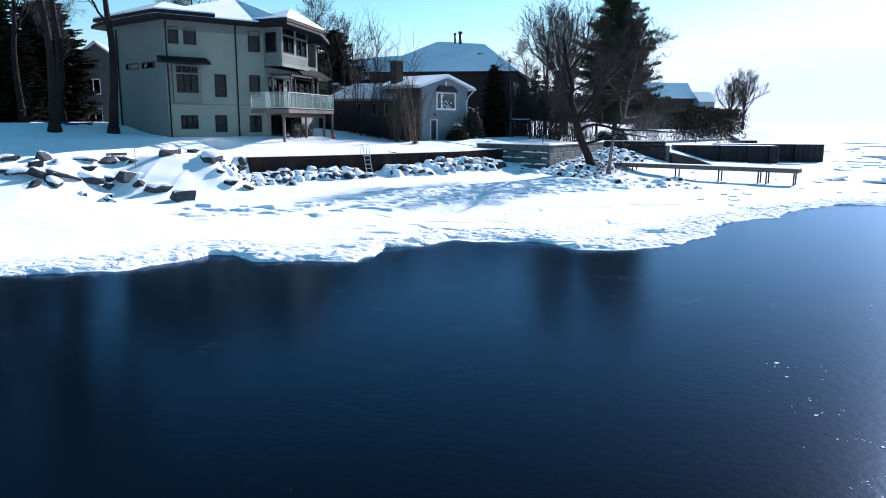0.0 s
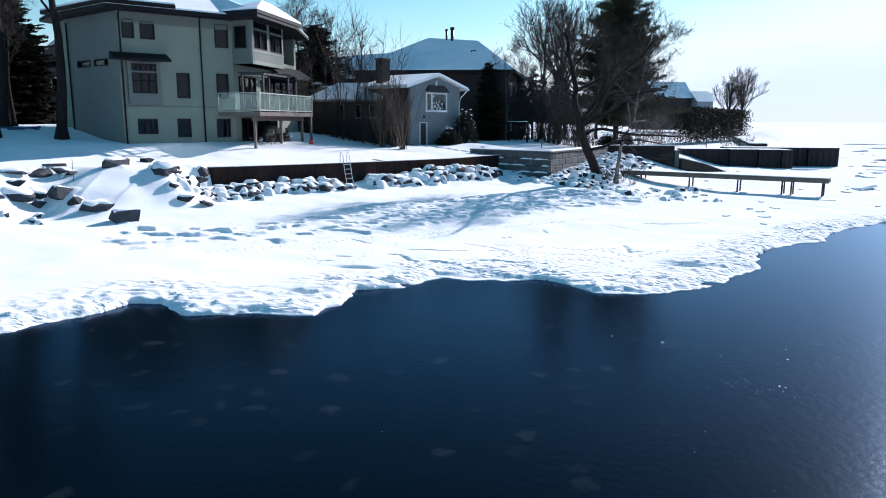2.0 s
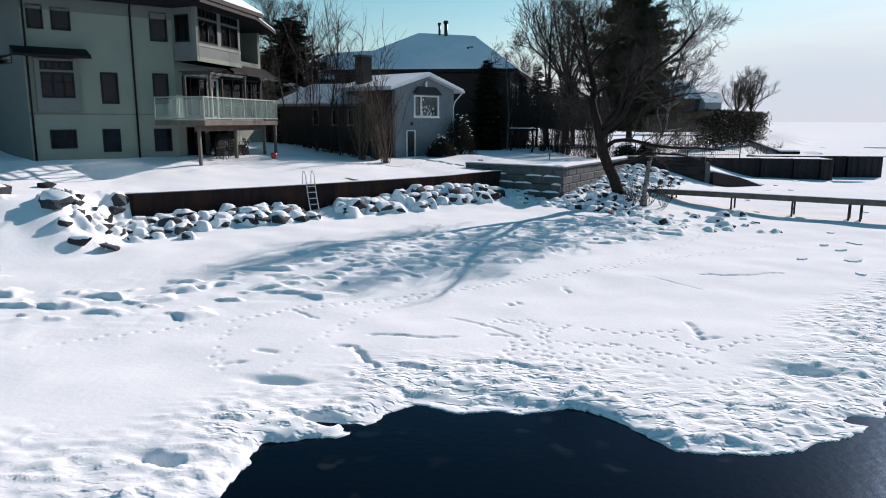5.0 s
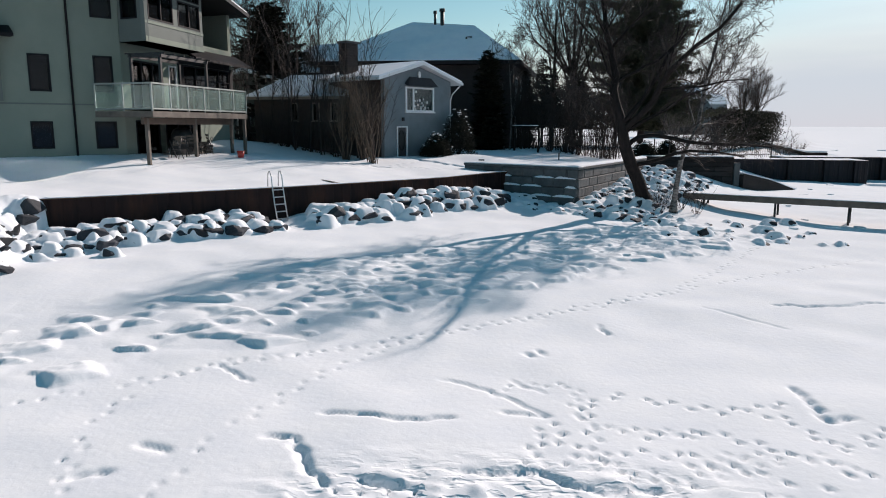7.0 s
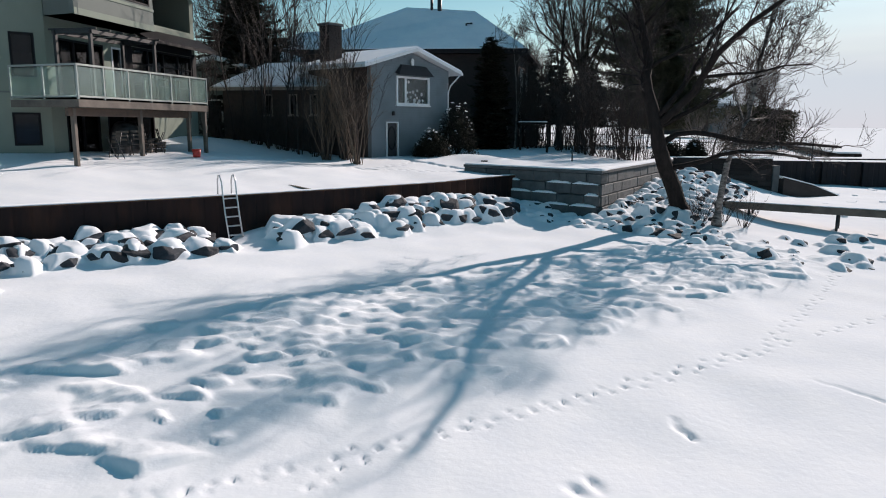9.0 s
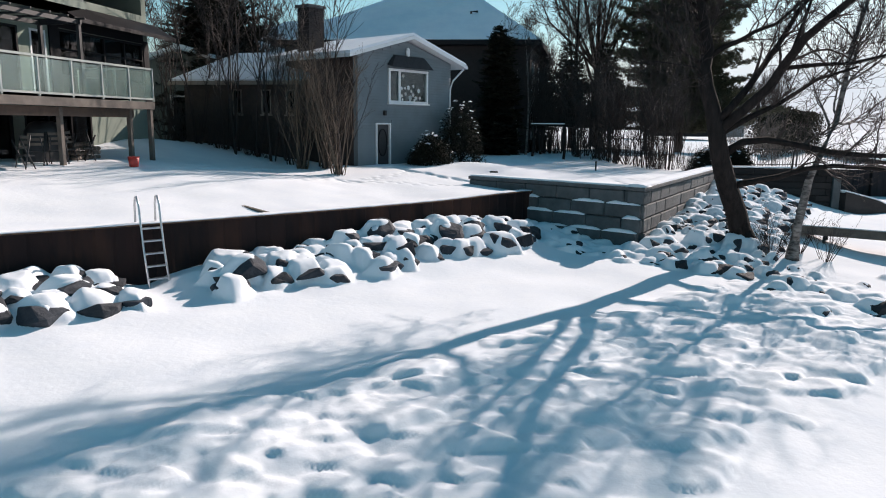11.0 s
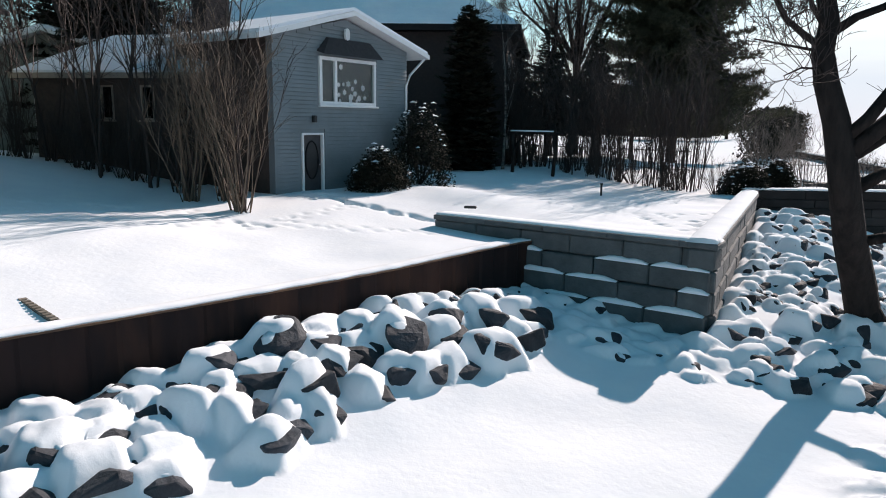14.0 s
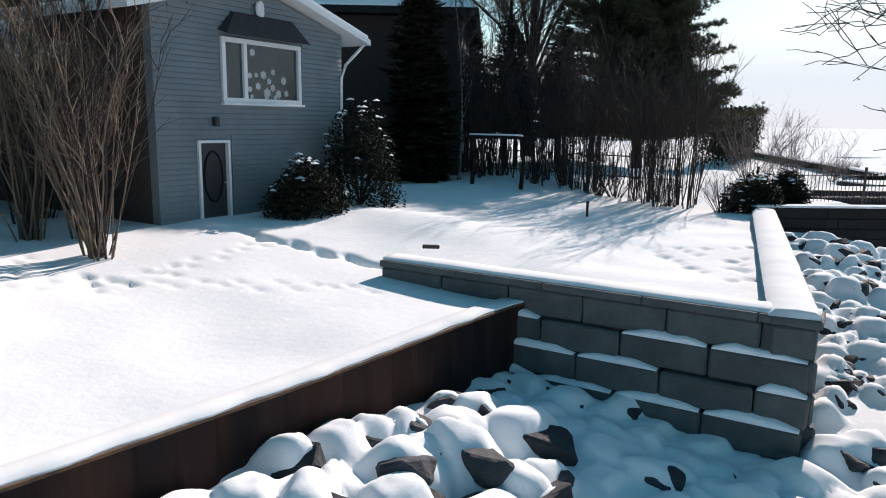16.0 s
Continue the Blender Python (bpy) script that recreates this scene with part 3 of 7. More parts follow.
def along(points, step):
    out, left = [], 0.0
    for (ax, ay), (bx, by) in zip(points, points[1:]):
        n = math.hypot(bx - ax, by - ay)
        d = left
        while d < n:
            out.append((ax + (bx - ax) * d / n, ay + (by - ay) * d / n, math.atan2(by - ay, bx - ax)))
            d += step
        left = d - n
    return out


TRACKS = [  # animal tracks over the snow
    [(-8.0, 27.6), (-5.8, 28.8), (-4.5, 29.7), (-3.7, 30.2), (-2.9, 30.75), (-2.2, 31.05), (-1.15, 31.65), (0.0, 32.25), (0.93, 32.72), (1.76, 33.25), (3.3, 34.05), (5.12, 35.1), (7.14, 36.35), (9.0, 37.5), (12.3, 39.4), (18.0, 42.3)],
    [(-4.0, 29.85), (-3.1, 30.6), (-2.76, 31.0), (-1.8, 31.2), (-0.2, 32.0), (1.3, 32.85), (3.2, 33.9), (5.2, 35.0), (7.0, 36.15)],
    [(7.2, 36.5), (8.5, 38.1), (10.8, 40.9), (12.5, 43.3)],
    [(-2.48, 26.1), (-2.35, 27.25), (-2.1, 27.95), (-1.69, 28.9), (-1.38, 29.7), (-0.86, 30.7), (-0.22, 31.6), (0.25, 32.2)],
    [(-3.6, 26.3), (-3.9, 27.3), (-4.15, 28.55), (-4.05, 29.5)],
    [(6.2, 28.7), (5.1, 28.5), (4.45, 28.85), (3.65, 29.2), (3.15, 28.75), (3.0, 27.9), (3.0, 27.15), (3.05, 26.75), (3.8, 26.4)],
    [(2.7, 28.0), (2.2, 27.4), (2.0, 26.6), (2.5, 26.95), (3.3, 27.15), (4.0, 27.0), (4.3, 26.55)],
    [(3.8, 27.7), (4.65, 27.8), (5.2, 27.3), (5.7, 26.8), (6.2, 26.5)],
    [(5.75, 28.3), (6.0, 28.15), (6.05, 27.5), (6.35, 27.15), (7.2, 27.8), (8.3, 28.4)],
    [(2.4, 27.9), (2.6, 27.45), (2.9, 26.7), (3.3, 26.4), (3.95, 26.15)],
    [(4.0, 27.15), (4.6, 26.7), (5.0, 26.4), (5.6, 26.2)],
    [(-0.9, 25.9), (-0.3, 26.1), (0.1, 26.3), (0.65, 26.1)],
]
RIDGES = [  # cracks and drift edges in the crust: line, width, depth
    ([(1.0, 30.0), (1.7, 29.5), (2.0, 29.1), (2.5, 28.35)], 0.06, 0.05), ([(-0.85, 28.5), (-0.15, 28.35), (0.27, 28.3), (0.6, 28.2), (1.1, 28.3)], 0.08, 0.08),
    ([(-3.15, 27.5), (-2.65, 27.3)], 0.1, 0.06), ([(-1.5, 27.65), (-1.17, 27.65), (-0.92, 27.15), (-0.7, 26.7), (-0.43, 26.35)], 0.09, 0.09),
    ([(6.77, 29.5), (6.6, 28.75), (6.56, 28.15), (7.0, 28.2)], 0.1, 0.09), ([(-3.6, 26.6), (-3.2, 26.8)], 0.1, 0.07),
    ([(9.0, 34.9), (10.0, 34.7), (11.8, 35.05)], 0.09, 0.07), ([(7.2, 34.7), (8.4, 33.0)], 0.06, 0.03), ([(4.4, 33.25), (4.44, 32.65)], 0.08, 0.06),
    ([(2.6, 31.4), (2.75, 31.2)], 0.12, 0.06), ([(2.85, 31.6), (2.95, 31.2)], 0.1, 0.06), ([(-3.0, 30.7), (-2.6, 30.25), (-2.3, 29.95)], 0.06, 0.06),
    ([(1.9, 28.55), (2.5, 28.4)], 0.09, 0.06), ([(1.2, 26.65), (2.1, 26.6), (2.8, 26.1), (3.5, 26.15)], 0.1, 0.09), ([(2.2, 30.0), (2.6, 29.3)], 0.05, 0.03),
]


def press(X, Y, Z):
    rng = random.Random(5)
    for k, tr in enumerate(TRACKS):
        for i, (x, y, a) in enumerate(along(tr, 0.3 if k < 5 else 0.22)):
            o = 0.07 if i % 2 else -0.07
            if rng.random() < 0.92:
                dent(X, Y, Z, x - math.sin(a) * o + rng.gauss(0, 0.03), y + math.cos(a) * o + rng.gauss(0, 0.03), *((0.038, 0.055, 0.03) if k < 5 else (0.043, 0.08, 0.034)), a)
    for x, y, a in along([(-0.5, 57.6), (0.6, 56.5), (1.7, 55.6), (2.6, 54.9)], 0.22):  # trodden path to the cottage door
        dent(X, Y, Z, x + rng.gauss(0, 0.1), y + rng.gauss(0, 0.1), 0.15, 0.16, 0.11, a)
    for tr in ([(-5.5, 54.6), (-3.4, 54.2), (-1.7, 53.8), (0.0, 53.7), (1.6, 53.7), (2.2, 53.5)], [(-9.0, 52.3), (-6.5, 52.9), (-4.0, 52.6), (-1.0, 54.6), (0.3, 56.4)]):
        for i, (x, y, a) in enumerate(along(tr, 0.3)):
            o = 0.12 if i % 2 else -0.12
            dent(X, Y, Z, x - math.sin(a) * o + rng.gauss(0, 0.05), y + math.cos(a) * o + rng.gauss(0, 0.05), 0.10, 0.04, 0.075, a)
    for _ in range(90):  # scattered prints on the terrace and lawn
        x, y = (rng.uniform(7.5, 10.5), rng.uniform(53.0, 56.5)) if rng.random() < 0.5 else (rng.uniform(-9, 0), rng.uniform(53, 55.5))
        dent(X, Y, Z, x, y, 0.1, 0.06, 0.075, rng.uniform(0, 3))
    for n in range(7):  # wandering prints near the ice edge
        x, y, a = rng.uniform(2.5, 10.5), rng.uniform(25.6, 28.6), rng.uniform(0, 6.28)
        for i in range(rng.randint(8, 26)):
            a += rng.gauss(0, 0.35)
            x, y = x + 0.2 * math.cos(a), y + 0.2 * math.sin(a)
            o = 0.06 if i % 2 else -0.06
            dent(X, Y, Z, x - math.sin(a) * o, y + math.cos(a) * o, 0.038, 0.055, 0.03, a)
    for x, y, r in ((-2.3, 25.7, 0.55), (-1.2, 24.05, 0.5), (-3.3, 22.55, 0.4), (7.95, 26.1, 0.75), (7.9, 24.1, 0.45), (0.2, 26.4, 0.25)):  # wind hollows behind the ice edge
        dent(X, Y, Z, x, y, r, 0.2, r * 0.28, -0.25)
    for pts, r, d in RIDGES:
        o = 0.0
        for x, y, a in along(pts, 0.06):
            o = 0.85 * o + rng.gauss(0, 0.025)
            x, y = x - math.sin(a) * o, y + math.cos(a) * o
            dent(X, Y, Z, x, y, 0.07, d * rng.uniform(0.2, 0.65), r * rng.uniform(0.45, 0.8), a)


def uvw(u, v):
    v = v + float(bow(u, v))
    return A0[0] + u * UD[0] + v * VD[0], A0[1] + u * UD[1] + v * VD[1]


def ground_at(x, y):
    return float(ground_height(np.array([[float(x)]]), np.array([[float(y)]]))[0, 0])


def drape(X, Y, Z, Z0, x, y, size, show, ang, flat, kind):
    """Snow lying over one stone; the higher show is, the more of its lake side stays bare."""
    zb = ground_at(x, y)
    if kind == "buried" or show < 0.05:
        ang = 0.12 + (ang - 1.57) * 0.25
    cx, cy = x + (VD[0] * 0.8 - 0.12) * show * size, y + VD[1] * 0.8 * show * size
    m = (np.abs(X - cx) < size * 1.2) & (np.abs(Y - cy) < size * 1.2)
    if not m.any():
        return
    dx, dy = X[m] - cx, Y[m] - cy
    a, b = dx * math.cos(ang) + dy * math.sin(ang), -dx * math.sin(ang) + dy * math.cos(ang)
    wob = 1 + 0.13 * vnoise(X[m] * 3 + x, Y[m] * 3 + y, 21)
    rng = random.Random(int(x * 977 + y * 131))
    bare = kind != "buried" and show >= 0.05
    wide = 0.66 if bare else 0.58
    tall = (0.07 * size if kind == "slab" else flat * size * 1.05) if bare else flat * size * 0.9 + 0.03
    sharp = 9 if bare else 13
    soft = np.zeros(a.shape)
    n = rng.randint(5, 7)
    for k in range(n):  # broken sides, each a steep plane; the lake side of a buried plate drops off sharply
        w = 6.283 * (k + rng.uniform(-0.3, 0.3)) / n
        reach = size * wide * rng.uniform(0.75, 1.15) * (1.25 - 0.45 * abs(math.sin(w))) * (1.0 if bare else 1.25 - 0.35 * abs(math.sin(w)))
        face = math.cos(w + ang) * -VD[0] + math.sin(w + ang) * -VD[1]
        steep = rng.uniform(1.3, 2.6) if bare else (rng.uniform(1.8, 3.0) if face > 0.2 else rng.uniform(0.7, 1.3))
        soft += np.exp(-sharp * np.clip((1 - (a * math.cos(w) + b * math.sin(w)) / reach * wob) * steep, -3, 3))
    if bare:
        top = 1 + (a * rng.uniform(-0.25, 0.25) + b * rng.uniform(-0.25, 0.25)) / size
    else:
        top = 0.5 + rng.uniform(0.2, 0.6) * (dx * -VD[0] + dy * -VD[1]) / size + rng.uniform(-0.3, 0.3) * (dx * UD[0] + dy * UD[1]) / size
    soft += np.exp(-sharp * np.clip(top, -3, 3))
    h = -np.log(soft) / sharp
    dome = (Z0[m] if kind == "slab" else 0.4 * zb + 0.6 * Z0[m]) + tall * h + 0.02 * vnoise(X[m] * 4.5, Y[m] * 4.5, 22) + 0.008 * vnoise(X[m] * 11, Y[m] * 11, 23)
    Z[m] = np.maximum(Z[m], np.where(h > 0, dome, -9))


def lay_stones():
    """Places of all stones: x, y, size, how bare, turn, height share, kind."""
    rng = random.Random(21)
    out, placed = [], []

    def scatter(n, pick, lo, hi, show, flat, kind, gap=0.5):
        k = tries = 0
        while k < n and tries < n * 40:
            tries += 1
            x, y = pick()
            s = rng.uniform(lo, hi)
            if all((x - a) ** 2 + (y - b) ** 2 > (gap * 0.5 * (s + c) * 1.6) ** 2 for a, b, c in placed):
                placed.append((x, y, s))
                out.append((x, y, s, rng.uniform(*show), rng.uniform(0, 3.14), rng.uniform(*flat), kind))
                k += 1

    def along_wall(u0, u1, v0, v1, mode):
        return lambda: uvw(rng.uniform(u0, u1), -rng.triangular(v0, v1, mode))

    scatter(60, along_wall(8.3, 17.8, 0.3, 2.6, 0.9), 0.5, 0.95, (0.05, 0.36), (0.30, 0.55), "riprap", 0.42)
    scatter(42, along_wall(-0.8, 6.6, 0.3, 2.6, 1.0), 0.5, 0.9, (0.05, 0.36), (0.30, 0.52), "riprap", 0.42)
    f = (CAP_C - CAP_L) / np.hypot(*(CAP_C - CAP_L))
    fn = np.array((f[1], -f[0]))
    scatter(36, lambda: tuple(CAP_L + f * rng.uniform(2.4, 7.0) + fn * rng.uniform(0.3, 2.3)), 0.4, 0.7, (0.0, 0.2), (0.16, 0.34), "riprap")
    r = (CAP_F - CAP_C) / np.hypot(*(CAP_F - CAP_C))
    rn = np.array((r[1], -r[0]))
    scatter(140, lambda: tuple(CAP_C + r * rng.uniform(-1.8, 11.0) + rn * rng.uniform(0.3, 3.8)), 0.32, 0.68, (0.1, 0.4), (0.30, 0.5), "riprap", 0.42)
    scatter(30, lambda: (rng.uniform(9.0, 16.5), rng.uniform(43.0, 48.6)), 0.3, 0.75, (0.05, 0.3), (0.25, 0.45), "field")
    for x, y, s in ((-14.1, 36.8, 1.0), (-12.6, 37.6, 0.5), (-12.25, 36.8, 0.95), (-11.7, 40.0, 0.8), (-10.8, 35.65, 0.55), (-10.1, 35.9, 0.5), (-11.8, 32.1, 1.0), (-13.5, 33.2, 0.8), (-14.6, 33.3, 0.75),
                    (-17.4, 34.3, 0.7), (-16.9, 35.3, 0.8), (-16.1, 35.7, 0.75), (-15.1, 33.9, 0.9), (-16.6, 33.1, 0.95), (-16.2, 33.9, 0.6), (-17.0, 33.8, 0.5), (-17.2, 32.0, 0.9), (-18.6, 31.0, 0.75),
                    (-17.9, 31.3, 0.8), (-17.3, 31.1, 0.65), (-17.8, 30.4, 0.55), (-19.1, 30.8, 0.7), (-18.4, 32.0, 0.65), (-19.1, 33.2, 0.9), (-20.1, 32.4, 0.8), (-15.8, 33.4, 0.5), (-20.3, 31.0, 0.9)):
        s *= 1.12
        out.append((x, y, s, 0.34, rng.uniform(0, 3), 0.36, "slab"))
        placed.append((x, y, s))
    scatter(24, along_wall(-3.4, 1.2, 0.5, 3.8, 1.8), 0.35, 0.7, (0.05, 0.38), (0.35, 0.55), "riprap")
    # broad plates pushed up out on the slope: place and width
    for x, y, w in ((-2.55, 31.95, 1.15), (-4.05, 32.7, 0.95), (-5.3, 32.8, 0.75), (-2.65, 33.75, 0.7), (-2.75, 33.0, 0.35), (-1.9, 33.2, 0.4), (-1.75, 32.5, 0.38), (-4.6, 32.15, 0.5),
                    (1.5, 37.0, 0.8), (0.55, 37.0, 1.0), (-0.55, 36.5, 0.75), (-1.1, 35.35, 0.6), (-4.4, 34.7, 1.05), (-3.4, 33.55, 0.65), (-1.75, 35.1, 0.7), (-2.85, 35.7, 0.65),
                    (-1.75, 36.5, 0.7), (4.25, 39.8, 0.65), (-3.9, 36.5, 0.7), (-5.4, 30.2, 1.15), (-4.9, 31.45, 0.6), (-6.4, 32.15, 1.1), (-6.7, 31.2, 1.05), (-6.7, 30.6, 0.5),
                    (-10.0, 30.4, 0.95), (-8.9, 30.5, 1.2), (-8.15, 31.3, 0.95), (-7.05, 30.95, 0.7), (-6.55, 32.9, 0.9), (-10.7, 31.4, 1.1), (-8.45, 29.4, 0.5), (-11.1, 30.4, 0.6)):
        s = w * 0.86
        out.append((x, y, s, 0.03, rng.uniform(-0.2, 1.6), 0.2, "field"))
        placed.append((x, y, s))
    scatter(6, lambda: (rng.uniform(-19.5, -14.5), rng.uniform(31.2, 34.5)), 0.3, 0.5, (0.1, 0.36), (0.30, 0.5), "riprap", 0.5)
    # stones wholly buried, out on the slope
    scatter(24, along_wall(-7.0, 5.0, 8.0, 11.5, 9.8), 0.35, 0.9, (0.0, 0.04), (0.09, 0.18), "buried", 0.45)
    scatter(190, along_wall(4.0, 21.5, 7.2, 12.4, 9.5), 0.4, 1.15, (0.0, 0.04), (0.09, 0.18), "buried", 0.36)
    return out


STONES = lay_stones()
ground = build_ground()


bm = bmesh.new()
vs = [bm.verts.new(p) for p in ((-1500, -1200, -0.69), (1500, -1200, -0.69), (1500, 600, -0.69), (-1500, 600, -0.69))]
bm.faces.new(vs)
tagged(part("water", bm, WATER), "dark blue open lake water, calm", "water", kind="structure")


# ---- steel sheet wall, ladder, block wall ----
def wall_matrix(p, d, z=0.0):
    """Local x along d, y to the left of it, z up, at p."""
    return Matrix.Translation((p[0], p[1], z)) @ Matrix.Rotation(math.atan2(d[1], d[0]), 4, "Z")


WALL_M = wall_matrix(A0, UD)


def wall_strip(u0, u1, y0, y1, z0, z1, ragged):
    """A long bar lying along the top of the steel wall, following its line."""
    bm = bmesh.new()
    n = 160
    rows = []
    for i in range(n + 1):
        u = u0 + (u1 - u0) * i / n
        b, t = float(bow(u)), float(wall_top(u))
        w = ragged * noise.noise((u * 2.3, 0, 0))
        rows.append([bm.verts.new((u, b + y, t + z)) for y, z in ((y0 + w, z0), (y0 + w + 0.01, z1), (y1, z1), (y1, z0))])
    for a, c in zip(rows, rows[1:]):
        for k in range(4):
            bm.faces.new((a[k], a[(k + 1) % 4], c[(k + 1) % 4], c[k]))
    bm.faces.new(rows[0])
    bm.faces.new(rows[-1])
    return bm


def steel_wall():
    w = empty("retaining_wall", WALL_M, "dark rusted steel sheet wall holding the snowy lawn", "retaining wall")
    bm = bmesh.new()
    # each pile is a shallow trapezoidal fold
    n, pitch = 26, (WALL_LEN + 0.3) / 26
    prof = []
    for i in range(n):
        x = -0.3 + i * pitch
        prof += [(x, -0.02), (x + pitch * 0.42, -0.02), (x + pitch * 0.5, -0.055), (x + pitch * 0.92, -0.055)]
    prof.append((-0.3 + n * pitch, -0.02))
    prof = [(x, y + float(bow(x))) for x, y in prof]
    rows = []
    for top in (False, True):
        rows.append([bm.verts.new((x, y, float(wall_top(x)) if top else -0.7)) for x, y in prof])
    for a, b, c, d in zip(rows[0], rows[0][1:], rows[1][1:], rows[1]):
        bm.faces.new((a, b, c, d))
    part("sheet", bm, STEEL, w)
    part("cap_angle", wall_strip(-0.35, WALL_LEN, -0.07, 0.05, -0.02, 0.005, 0.0), RUST, w, "thin rust-brown steel edge")
    part("snow_strip", wall_strip(-0.3, WALL_LEN - 0.3, -0.04, 0.30, 0.003, 0.028, 0.035), SNOW, w, "thin snow lying along the top", True)
    return w


steel_wall()


def ladder():
    m = WALL_M @ pose(7.45, -0.36 + float(bow(7.45)), 0, 0, 0, 0)
    lad = empty("ladder", m, "aluminium dock ladder with hooped handrails over the wall", "ladder")
    for s in (-0.21, 0.21):
        pts = [(s, -0.28, -0.05), (s, 0.02, 0.85), (s, 0.16, 1.45), (s, 0.22, 1.85), (s, 0.32, 2.02), (s, 0.45, 2.0), (s, 0.52, 1.85), (s, 0.54, 1.46)]
        pipe("rail", pts, 0.024, ALUM, lad)
    for k in range(6):
        z = 0.05 + k * 0.26
        y = -0.25 + z * 0.32
        part("rung", boxes((-0.21, y - 0.05, z - 0.018, 0.21, y + 0.05, z + 0.018), bevel=0.006), ALUM, lad)


ladder()


def block_wall():
    w = empty("block_wall", pose(0, 0, 0), "grey precast concrete block retaining wall, snow on its ledges", "retaining wall")
    rng = random.Random(11)

    def run(p, q, courses, step, length=1.17, h=0.415, top=1.74, first=0.0, snowy=True):
        d = q - p
        total = float(np.hypot(*d))
        m = wall_matrix(p, d)
        for c in range(courses):
            x = -(length / 2 if c % 2 else 0.0) + first
            z1 = top - c * h
            off = -step * c
            x0 = x
            while x0 < total - 0.05:
                a, b = max(x0, 0.0), min(x0 + length, total)
                if b - a > 0.15:
                    j = rng.uniform(-0.015, 0.015)
                    bm = boxes((a + 0.008, off + j, z1 - h + 0.008, b - 0.008, 0.5, z1 - 0.008), bevel=0.03)
                    o = part("block", bm, BLOCK, w)
                    o.matrix_basis = m
                    if c and snowy and rng.random() < 0.93:
                        snow_ledge(m, a, b, off, z1, step, w, rng)
                x0 += length
        return m

    d = CAP_C - CAP_L
    mf = run(CAP_L, CAP_C, 4, 0.085)
    mr = run(CAP_C, CAP_F, 4, 0.03, first=-0.3, snowy=False)
    lf, lr = float(np.hypot(*d)), float(np.hypot(*(CAP_F - CAP_C)))
    x = 0.0
    while x < lf - 0.05:
        o = part("coping", boxes((x + 0.004, -0.05, 1.742, min(x + 1.45, lf + 0.05) - 0.004, 0.52, 1.85), bevel=0.015), BLOCK, w)
        o.matrix_basis = mf
        x += 1.45
    x = 0.0
    while x < lr - 0.05:
        o = part("coping", boxes((x + 0.004, -0.05, 1.742, min(x + 1.45, lr) - 0.004, 0.52, 1.85), bevel=0.015), BLOCK, w)
        o.matrix_basis = mr
        x += 1.45
    for m, length, wd, z in ((mf, lf, 0.54, 1.849), (mr, lr, 0.56, 1.852)):
        bm = bmesh.new()
        n = int(length / 0.12)
        low, edge = (0.5, 0.045) if m is mf else (0.9, -0.02)
        prof = ((edge, 0.0), (edge + 0.005, 0.05 * low), (edge + 0.06, 0.09 * low), (0.25, 0.11 * low), (wd - 0.08, 0.09 * low), (wd, 0.0))
        rows = []
        for i in range(n + 1):
            x = length * i / n
            k = 1 + 0.18 * noise.noise((x * 1.3, z * 9, 0)) + 0.12 * noise.noise((x * 5, z, 2))
            rows.append([bm.verts.new((x, y + 0.012 * noise.noise((x * 6, y * 9, 4)), z + h * k)) for y, h in prof])
        for a, b in zip(rows, rows[1:]):
            for i in range(len(prof) - 1):
                bm.faces.new((a[i], b[i], b[i + 1], a[i + 1]))
        bm.faces.new(rows[0])
        bm.faces.new(rows[-1])
        o = part("snow_layer", bm, SNOW, w, "soft snow on the coping", True)
        o.matrix_basis = m


def snow_ledge(m, a, b, off, z1, step, parent, rng):
    """Snow lying on the ledge of one block."""
    bm = bmesh.new()
    n = 8
    rows = []
    tall = rng.uniform(0.05, 0.1)
    for i in range(n + 1):
        t = i / n
        x = a + 0.03 + (b - a - 0.06) * t
        e = min(1.0, 4 * min(t, 1 - t) + 0.15)
        k = tall * e * (1 + 0.4 * noise.noise((x * 3, z1 * 7, a)))
        rows.append([bm.verts.new((x, off + y, z1 - 0.012 + h)) for y, h in ((0.004, 0.0), (0.0, k * 0.6), (step * 0.5, k), (step + 0.03, k * 1.15))])
    for p, q in zip(rows, rows[1:]):
        for i in range(3):
            bm.faces.new((p[i], q[i], q[i + 1], p[i + 1]))
    o = part("snow_ledge", bm, SNOW, parent, "", True)
    o.matrix_basis = m


block_wall()


# ---- the big green house ----
H0 = np.array((-17.45, 45.15))           # front left corner
H1 = np.array((-12.3, 49.1))             # front right corner
H2 = np.array((-10.46, 59.0))            # far right corner
H3 = np.array((-19.5, 62.0))
H4 = np.array((-23.2, 50.2))             # far left corner
H5 = np.array((-22.0, 48.7))
BASE_Z, BAND_Z, EAVE_Z = 2.3, 4.52, 9.7


